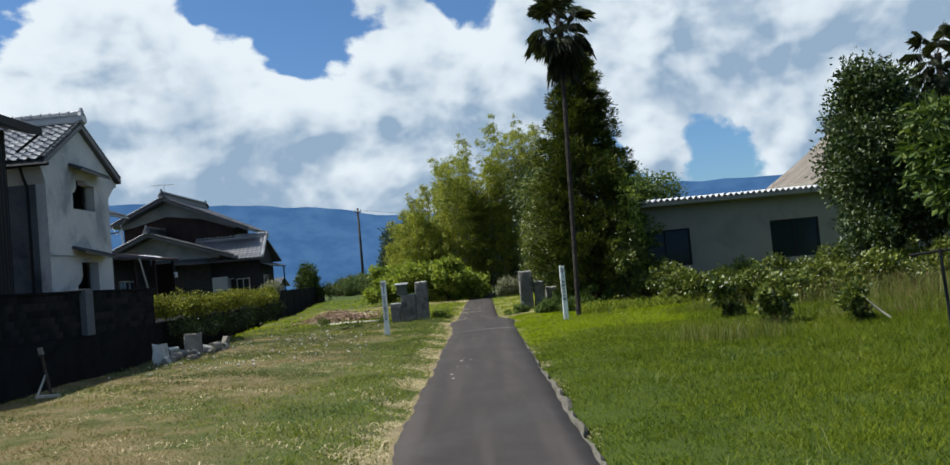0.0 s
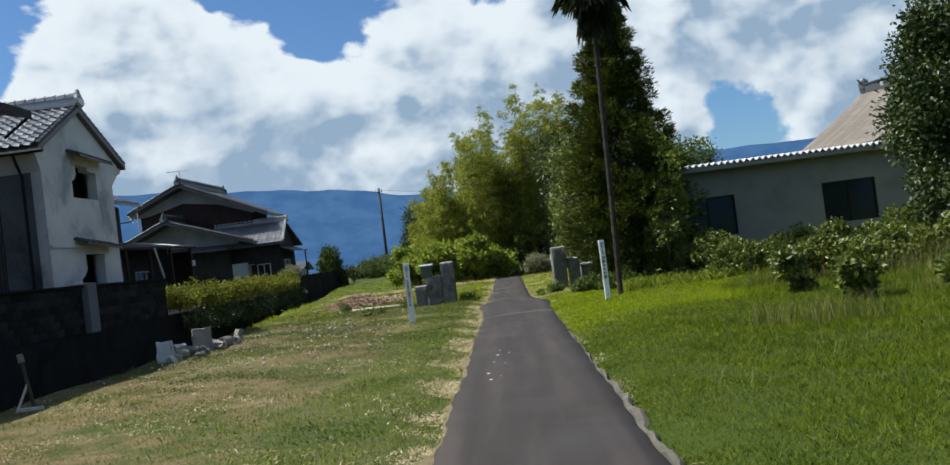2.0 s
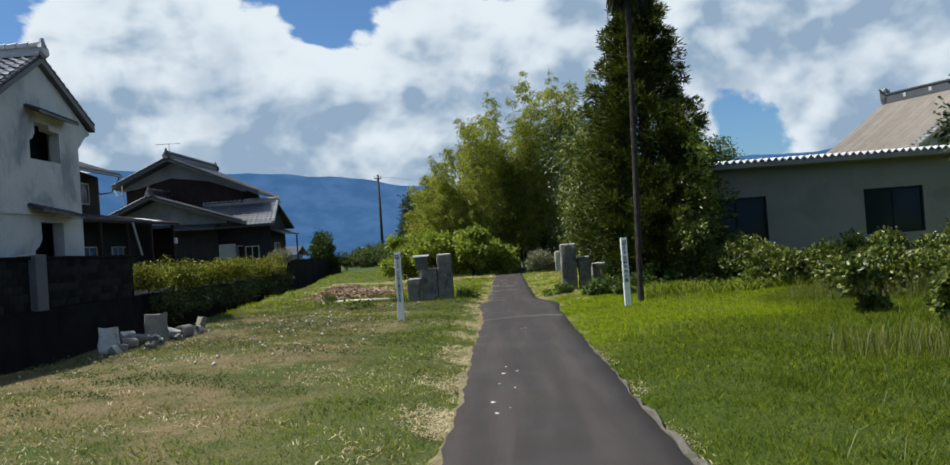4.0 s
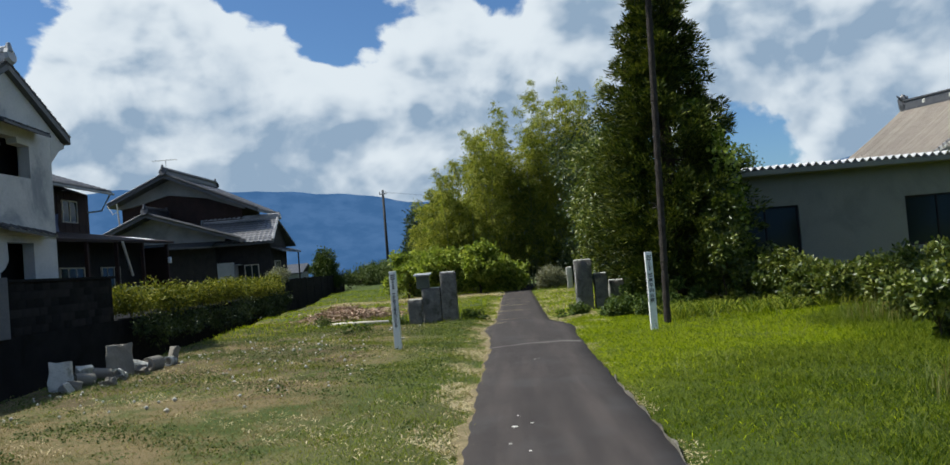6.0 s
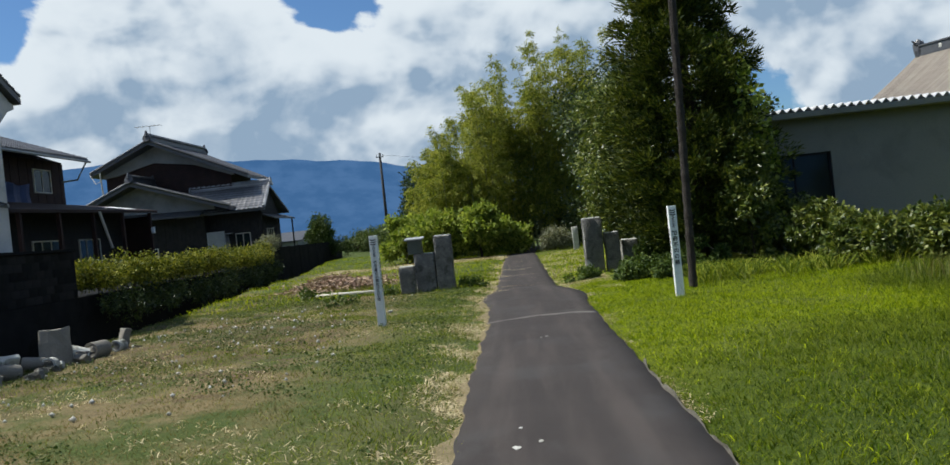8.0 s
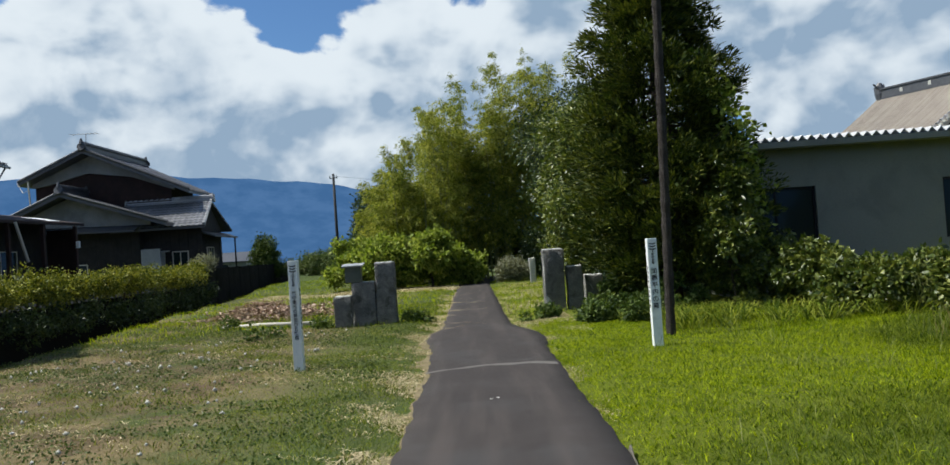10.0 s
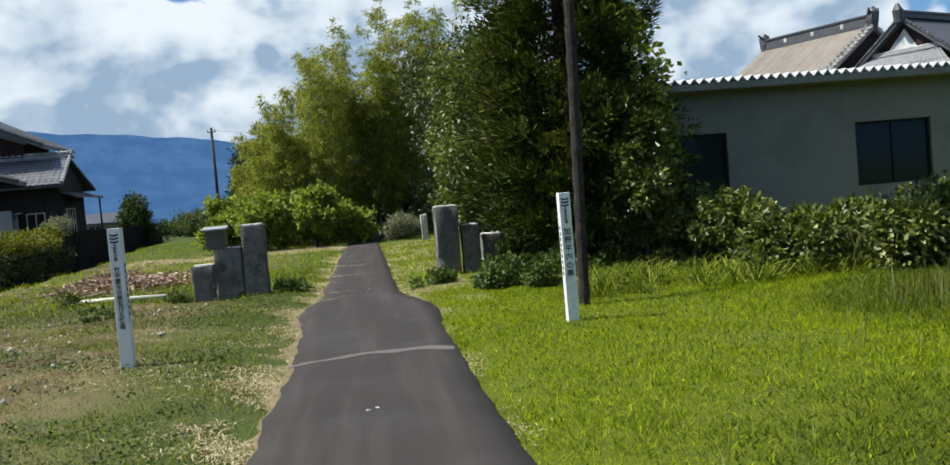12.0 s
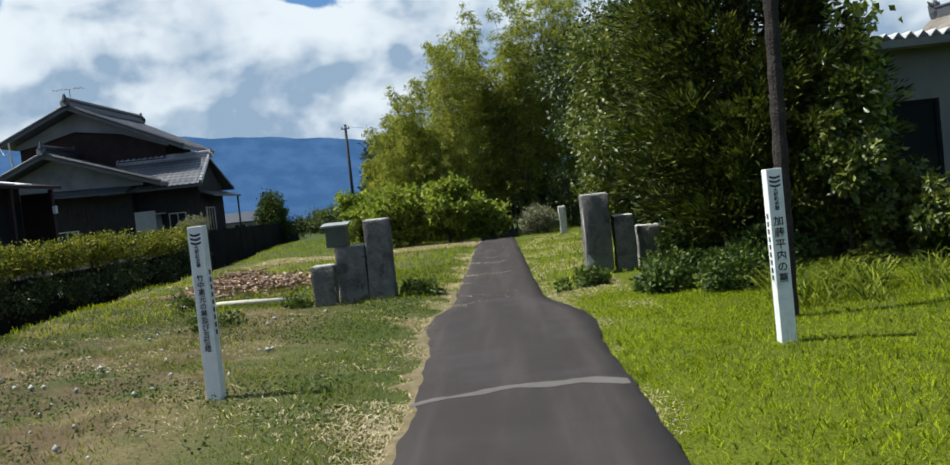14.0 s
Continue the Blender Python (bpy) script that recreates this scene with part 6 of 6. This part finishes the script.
    # bright shrubs before the bamboo
    for centre, radius, n, count in (((-3.9, 47.9, 1.15), (1.3, 1.0, 1.2), 30, 8500), ((-1.9, 47.6, 1.1), (1.2, 0.9, 1.2), 30, 8500), ((-0.5, 48.8, 0.8), (0.8, 0.8, 0.85), 18, 4500), ((-5.6, 49.4, 1.2), (1.2, 1.0, 1.1), 22, 6000)):
        blobs = clumps(centre, radius, n, (0.25, 0.5))
        bush("broadleaf_shrub", "bright green large-leaved shrub before the bamboo", "shrub", (centre[0], centre[1], 0), blobs, count, (0.14, 0.24), (0.09, 0.15), BRIGHT_LEAF, 0.05, group="shrubs before the bamboo")
    blobs = clumps((1.45, 48.6, 0.55), (0.7, 0.6, 0.5), 16, (0.25, 0.40))
    bush("pale_bush", "round pale grey-green bush at the path's end", "shrub", (1.45, 48.6, 0), blobs, 6000, (0.07, 0.13), (0.03, 0.06), PALE_BUSH, 0.03)
    # dark undergrowth that closes the grove
    for k, (x, y) in enumerate(((3.0, 50.5), (4.6, 52.5), (2.2, 54.0), (0.4, 55.5), (-1.6, 55.5), (-3.4, 55.5), (4.2, 41.5), (4.4, 35.0), (3.4, 31.5), (4.55, 29.9), (4.6, 32.0), (6.5, 54.0))):
        blobs = clumps((x, y, 1.2), (1.0, 1.0, 1.1), 14, (0.45, 0.7))
        bush("undergrowth", "dark evergreen undergrowth beneath the trees", "undergrowth", (x, y, 0), blobs, 3600, (0.10, 0.18), (0.06, 0.10), DARK_LEAF, 0.04, group="undergrowth")
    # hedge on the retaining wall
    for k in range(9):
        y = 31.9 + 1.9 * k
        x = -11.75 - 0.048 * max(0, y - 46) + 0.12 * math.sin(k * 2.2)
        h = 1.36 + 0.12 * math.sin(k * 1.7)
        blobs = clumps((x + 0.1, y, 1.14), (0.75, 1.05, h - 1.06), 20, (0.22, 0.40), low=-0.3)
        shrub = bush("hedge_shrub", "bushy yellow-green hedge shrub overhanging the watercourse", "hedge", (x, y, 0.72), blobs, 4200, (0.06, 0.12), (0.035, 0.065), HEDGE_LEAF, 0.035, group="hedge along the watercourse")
        # lower leaves in a darker material stand for the hedge's shaded underside
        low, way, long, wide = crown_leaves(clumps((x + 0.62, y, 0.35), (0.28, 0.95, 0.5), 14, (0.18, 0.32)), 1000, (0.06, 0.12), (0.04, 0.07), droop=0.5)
        leaves("ivy", low, way, long, wide, DARK_LEAF, shrub, "lower hedge leaves, coloured dark for shade")
    blobs = clumps((-11.85, 48.6, 1.45), (0.55, 0.6, 0.5), 10, (0.25, 0.4))
    bush("pale_bush", "round pale green shrub ending the hedge", "shrub", (-11.85, 48.6, 0.72), blobs, 2600, (0.07, 0.12), (0.035, 0.06), PALE_BUSH, 0.03)
    # rough growth on the far bank
    for k in range(22):
        x, y = -10.9 + 6.5 * ((k * 0.618) % 1), 66 + 20 * ((k * 0.414) % 1)
        blobs = clumps((x, y, 0.6 + float(land(x, y))), (1.7, 1.4, 0.65), 24, (0.25, 0.5))
        bush("rough_growth", "rough green weeds and brambles on a bank", "weeds", (x, y, float(land(x, y))), blobs, 3200, (0.12, 0.22), (0.05, 0.09), CLOVER, 0.02, group="growth on the far bank")
    # weeds at the foot of the retaining wall and the bank
    for k in range(9):
        y = 12 + 3.3 * k
        x = float(bank(y)) - 0.35
        z = float(land(x, y))
        blobs = clumps((x, y, z + 0.15), (0.3, 1.3, 0.2), 10, (0.12, 0.22))
        bush("bank_weeds", "dark weeds growing on the watercourse bank", "weeds", (x, y, z), blobs, 900, (0.06, 0.12), (0.03, 0.05), DARK_LEAF, 0.008, group="weeds on the bank")


def scatter(count, x0, x1, y0, y1, near=1.0):
    """Random places, denser towards small y."""
    x = rng.uniform(x0, x1, count)
    y = y0 + (y1 - y0) * rng.random(count) ** near
    return x, y


def off_road(x, y, gap=0.03):
    edges = np.array([road_edges(v) for v in np.linspace(-8, 57, 651)])
    left = np.interp(y, np.linspace(-8, 57, 651), edges[:, 0])
    right = np.interp(y, np.linspace(-8, 57, 651), edges[:, 1])
    return (x < left - gap) | (x > right + gap + np.where(y < 10, 0.10, 0.03))


def turf(name, label, x, y, keep, height, width, lean, mat, short=False):
    x, y, height = x[keep], y[keep], height[keep]
    pos = np.stack([x, y, land(x, y) - 0.01], 1)
    tagged(blades(name, pos, height, width, lean, mat, short=short), label, "grass", kind="stuff")


def build_grass():
    # lush side
    x, y = scatter(570000, 0.8, 9.6, 3.0, 27.5, 1.0)
    # most blades stand in loose tufts
    heart = rng.integers(0, 26000, len(x))
    tufted = rng.random(len(x)) < 0.5
    hx, hy = scatter(26000, 0.8, 9.6, 3.0, 27.5, 1.0)
    clump = np.where(tufted, np.sin(heart * 7.3), 0)
    x = np.where(tufted, hx[heart] + rng.normal(size=len(x)) * 0.055, x)
    y = np.where(tufted, hy[heart] + rng.normal(size=len(y)) * 0.055, y)
    tuft = cells(x, y, 1.7, 3.0) + 0.40 * clump
    rank = y + 2.5 * cells(x, y, 0.5, 7.0) + rng.normal(size=len(x)) * 0.8 - 3.0 * np.clip(x - 3.8, 0, 4) < 17.0
    h = (0.042 + 0.013 * tuft + 0.07 * np.clip(x - 3.6, 0, 4) / 4 + 0.025 * rank * np.clip(x - 1.8, 0, 1)) * rng.uniform(0.5, 1.5, len(x))
    keep = off_road(x, y, -0.05) & (rng.random(len(x)) < 0.95 + 0.3 * tuft) & (rng.random(len(x)) < np.clip((9.8 - x) / 3.0, 0, 1)) & (rng.random(len(x)) < np.clip((y - 3.0) / 2.5, 0, 1)) & ~((x > 2.0) & (y > 27))
    turf("lush_grass", "lush bright yellow-green mown grass", x, y, keep & ~rank, h, 0.0098, 1.0, GRASS_GREEN, True)
    turf("meadow_grass", "rank green meadow grass", x, y, keep & rank, h, 0.0098, 1.0, GRASS_MEADOW, True)
    x, y = scatter(30000, 3.0, 13.5, 8.0, 22.0)
    wild = cells(x, y, 0.6, 5.0) + (x - 5.2) * 0.22
    h = rng.uniform(0.22, 0.48, len(x)) * np.clip(0.6 + 0.6 * wild, 0.4, 2.0)
    withered = rng.random(len(x)) < 0.4
    turf("tall_grass", "tall seeding grass in the meadow", x, y, (wild > 0.35) & ~withered, h, 0.009, 0.5, GRASS_TALL)
    turf("withered_tall_grass", "tall brown seeding grass in the meadow", x, y, (wild > 0.45) & withered, h * 1.15, 0.008, 0.45, GRASS_DRY)
    tuft_x, tuft_y = rng.uniform(2.9, 6.0, 60), rng.uniform(24.3, 26.4, 60)
    pick = rng.integers(0, 60, 1300)
    x, y = tuft_x[pick] + rng.normal(size=1300) * 0.09, tuft_y[pick] - 0.25 * (tuft_x[pick] - 2.9) + rng.normal(size=1300) * 0.09
    turf("arching_grass", "pale arching grass under the trees", x, y, np.ones(len(x), bool), rng.uniform(0.22, 0.48, len(x)), 0.019, 1.7, GRASS_LEFT)
    # long grass leaves rising through the thicket
    x, y = scatter(3800, 5.0, 12.5, 19.6, 27.0)
    tall = (x > 6.0) & (y > 25.6 - 0.85 * (x - 5.0)) & (cells(x, y, 0.9, 15.0) > -0.35)
    turf("reed_grass", "long arching grass leaves in the thicket", x, y, tall, rng.uniform(0.4, 0.85, len(x)), 0.022, 1.0, GRASS_TALL)
    # coarser blades that stand out of the lush turf
    hx, hy = scatter(5000, 0.95, 8.0, 13.0, 26.0)
    pick = rng.integers(0, 5000, 13000)
    x, y = hx[pick] + rng.normal(size=13000) * 0.045, hy[pick] + rng.normal(size=13000) * 0.045
    bright = rng.random(13000) < 0.55
    turf("coarse_grass", "coarse bright tufts in the lush grass", x, y, off_road(x, y) & bright, rng.uniform(0.035, 0.08, len(x)), 0.010, 1.2, GRASS_GREEN)
    turf("dark_tufts", "darker green tufts in the lush grass", x, y, off_road(x, y) & ~bright, rng.uniform(0.035, 0.08, len(x)), 0.010, 1.0, GRASS_MEADOW)
    # pale stalks standing in the lush turf
    x, y = scatter(5200, 1.4, 9.5, 5.0, 25.0)
    turf("grass_stalks", "thin pale seed stalks in lush grass", x, y, cells(x, y, 0.7, 31.0) > -0.1, rng.uniform(0.12, 0.30, len(x)), 0.005, 0.9, GRASS_TALL)
    # dry side
    x, y = scatter(430000, -9.0, -0.75, 3.0, 36.0, 1.05)
    dry = cells(x, y, 0.55, 1.0) * 0.7 + 0.25 * cells(x, y, 2.3, 8.0) + 0.5 * np.clip((-x - 2.0) / 1.6, -0.8, 1) - 0.5 * np.clip((y - 17) / 6, 0, 1.1) - 0.7 * np.clip((x + 2.5) / 0.9, 0, 1)
    verge = np.interp(y, np.linspace(0, 40, 400), [road_edges(q)[0] for q in np.linspace(0, 40, 400)]) - straw_width(y)
    above = (x > bank(y) + 0.02) & off_road(x, y, -0.035) & ((x < verge) | (rng.random(len(x)) < 0.7))
    lot = rng.random(len(x)) + 0.8 * np.clip((5.5 - y) / 2.5, 0, 1)
    h = (0.034 + 0.012 * cells(x, y, 2.0, 4.0)) * rng.uniform(0.5, 1.5, len(x))
    bare = (cells(x, y, 0.8, 21.0) + 0.7 * cells(x, y, 2.1, 17.0) > 0.12) & (y > 16.5 + cells(x, y, 0.5, 2.0)) & (y < 28.5) & (x < -2.3 + 0.3 * cells(x, y, 1.5, 3.0))
    above &= ~bare | (rng.random(len(x)) < 0.42)
    turf("dry_grass", "short mown tan and green grass", x, y, above & (lot < 0.85 - 0.3 * ((y > 17) & (x < -3))) & (dry > rng.normal(0.05, 0.35, len(x))), h, 0.0095, 1.2, GRASS_DRY, True)
    turf("green_grass", "patches of short green grass", x, y, above & (lot < 0.80) & (dry < rng.normal(0.0, 0.3, len(x))), h * 1.45, 0.0095, 1.0, GRASS_LEFT, True)
    # clover and creeping weeds
    cx, cy = scatter(95000, -8.5, -0.9, 6.0, 34.0)
    green = cells(cx, cy, 0.9, 2.0) + 0.8 * cells(cx, cy, 2.6, 5.0) - 0.25 + 0.5 * np.clip((cy - 15) / 6, -0.6, 1)
    keep = (green > 0.08 + 0.30 * rng.random(len(cx))) & (cx > bank(cy)) & off_road(cx, cy) & (cx < -1.3)
    cx, cy = cx[keep], cy[keep]
    pos = np.stack([cx, cy, land(cx, cy) + rng.uniform(0.008, 0.05, len(cx))], 1)
    tagged(leaves("clover", pos, rng.normal(size=(len(cx), 3)) * [1, 1, 0.3], rng.uniform(0.018, 0.040, len(cx)), rng.uniform(0.014, 0.028, len(cx)), CLOVER), "low clover and creeping weeds", "clover", kind="stuff")
    # small white clover heads
    pick = rng.random(len(cx)) < 0.012
    pos = np.stack([cx[pick], cy[pick], land(cx[pick], cy[pick]) + rng.uniform(0.05, 0.09, pick.sum())], 1)
    tagged(leaves("clover_heads", pos, rng.normal(size=(len(pos), 3)) * [0.4, 0.4, 1], 0.022, 0.02, STRAW), "small pale clover heads in the weeds", "clover", kind="stuff")
    # straw along the asphalt and beyond the gate
    y = rng.uniform(4.5, 40, 80000)
    left = np.array([road_edges(v)[0] for v in y])
    x = left - np.abs(rng.normal(0.0, 1.0, len(y))) * (0.26 + 0.30 * np.exp(-((y - 23.5) / 3.5) ** 2)) + 0.05 + 0.10 * np.clip(cells(y * 0, y, 4.5, 13.0) + 0.2, 0, 1) * rng.random(len(y))
    patch = cells(x, y, 1.6, 6.0) + 0.5 * cells(x, y, 5.2, 2.0) + 0.42 - 0.5 * np.clip((left - x) / 0.8, 0, 1)
    keep = rng.random(len(y)) < patch
    turf("straw_edge", "dead straw along the path's edge", x, y, keep, rng.uniform(0.015, 0.06, len(x)), 0.014, 2.8, STRAW)
    y = rng.uniform(4.5, 40, 12000)
    x = np.array([road_edges(v)[1] for v in y]) + np.abs(rng.normal(0.02, 0.10, len(y))) - 0.09 * np.clip(cells(y * 0, y, 3.8, 4.0) + 0.1, 0, 1) * rng.random(len(y))
    turf("straw_edge", "dead straw along the path's edge", x, y, rng.random(len(y)) < cells(x * 0, y, 1.4, 9.0) + 0.3, rng.uniform(0.01, 0.045, len(x)), 0.012, 3.0, STRAW)
    x, y = scatter(5200, 0.55, 1.7, 24.6, 30.0)
    turf("straw_edge", "dead straw and dust beside the path", x, y, off_road(x, y, -0.05) & (cells(x, y, 1.5, 27.0) > -0.1), rng.uniform(0.01, 0.05, len(x)), 0.013, 2.8, STRAW)
    y = rng.uniform(26.5, 42.0, 9000)
    x = np.array([road_edges(v)[0] for v in y]) + 1.1 * rng.random(len(y)) ** 2.0 - 0.1
    blown = cells(x * 0.35, y, 1.7, 5.0) + 0.5 * cells(x, y, 4.1, 8.0) > 0.42 + 0.35 * rng.random(len(y))
    x, y = x[blown], y[blown]
    tagged(blades("blown_straw", np.stack([x, y, np.full(len(x), 0.026)], 1), rng.uniform(0.006, 0.02, len(x)), 0.010, 3.5, STRAW), "dead straw blown across the asphalt", "grass", kind="stuff")
    x, y = scatter(26000, -9.0, 0.2, 44.0, 48.5)
    turf("straw_strip", "strip of raked dead straw before the bamboo", x, y, off_road(x, y) & (cells(x, y, 0.8, 3.0) > -0.45), rng.uniform(0.04, 0.14, len(x)), 0.02, 2.5, STRAW)
    x, y = scatter(7000, 0.6, 2.6, 30.5, 46.0)
    turf("straw_strip", "scattered dead straw beside the path", x, y, off_road(x, y) & (cells(x, y, 0.8, 5.0) > 0.0), rng.uniform(0.02, 0.08, len(x)), 0.016, 2.5, STRAW)
    x, y = scatter(40000, -12.0, 4.0, 29.0, 60.0)
    turf("field_grass", "rough green grass beyond the gate", x, y, off_road(x, y) & (x > bank(y)) & ((y < 43.8) | (y > 48.6) | (rng.random(len(x)) < 0.15)), rng.uniform(0.05, 0.16, len(x)), 0.014, 0.8, GRASS_GREEN)
    # small pale stones lying in the worn turf
    verts, faces = [], []
    for k in range(170):
        sx, sy = rng.uniform(-7.5, -2.6), rng.uniform(16.5, 28.0)
        size = rng.uniform(0.010, 0.040)
        c = np.array([sx, sy, float(land(sx, sy)) + 0.03])
        q = c + np.array([(1, 0, 0), (0, 1, 0), (-1, 0, 0), (0, -1, 0), (0, 0, 0.8), (0, 0, -0.8)]) * size * rng.uniform(0.6, 1.3, (6, 1))
        base = len(verts)
        verts += list(q)
        faces += [(base + i, base + (i + 1) % 4, base + 4) for i in range(4)] + [(base + (i + 1) % 4, base + i, base + 5) for i in range(4)]
    tagged(raw("stones", verts, faces, LICHEN), "small pale stones scattered in worn turf", "stones", kind="stuff")
    # straw tufts in the dry turf
    x, y = scatter(26000, -8.0, -1.0, 5.0, 28.0)
    keep = (cells(x, y, 1.1, 12.0) + 0.6 * cells(x, y, 3.7, 2.0) > 0.22)
    turf("straw_tufts", "pale dead tufts in the mown grass", x, y, keep & (x > bank(y)), rng.uniform(0.02, 0.06, len(x)), 0.012, 2.6, STRAW)


build_trees()
build_bushes()
build_grass()

# ---- pieces: roof tiles and wall blocks ----


def build_tiles():
    """Pantiles of the storehouse's front slope."""
    roof, ends, y0, low, high, peak_y = kura_roof
    a = Vector((ends[0], y0 - 0.34, low + 0.02))
    run, rise = peak_y - (y0 - 0.34), high - low
    slope = math.atan2(rise, run)
    long = math.hypot(run, rise)
    bm = bmesh.new()
    wide, tall = 0.295, long / 10 * 1.08
    xs = np.linspace(0, wide, 7)
    top, bot = [], []
    for x in xs:
        w = 0.035 * math.cos(2 * math.pi * x / wide) + 0.014 * math.cos(4 * math.pi * x / wide + 0.8)
        top.append((x, w))
    outline = top + [(x, w - 0.02) for x, w in reversed(top)]
    prism(bm, outline, "y", 0.0, tall)
    for v in bm.verts:
        v.co.z += 0.045 - 0.045 * v.co.y / tall
    data = bpy.data.meshes.new("tile")
    bm.to_mesh(data)
    bm.free()
    data.materials.append(TILE)
    columns = 28
    for c in range(10):
        for k in range(columns):
            x = ends[1] - 0.12 - (k + 1) * wide
            s = c * long / 10
            tile = link_mesh("tile", data, None, roof)
            jig = 0.006 * math.sin(k * 12.9898 + c * 78.233)
            tile.matrix_basis = pose(x, a.y + s * math.cos(slope), a.z + s * math.sin(slope) + jig, math.degrees(slope), 0, 0)


def build_blocks():
    """Concrete blocks facing the wall above the watercourse."""
    data = bpy.data.meshes.new("block")
    bm = boxed(-0.02, 0.0, 0.0, 0.385, 0.0, 0.188, 0.006)
    bm.to_mesh(data)
    bm.free()
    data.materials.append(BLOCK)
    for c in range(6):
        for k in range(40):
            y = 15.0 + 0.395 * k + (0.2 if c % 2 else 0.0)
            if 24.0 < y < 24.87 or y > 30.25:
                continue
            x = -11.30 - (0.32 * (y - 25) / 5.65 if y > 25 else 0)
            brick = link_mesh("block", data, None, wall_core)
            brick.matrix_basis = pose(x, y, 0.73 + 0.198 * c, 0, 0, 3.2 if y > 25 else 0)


build_tiles()
build_blocks()
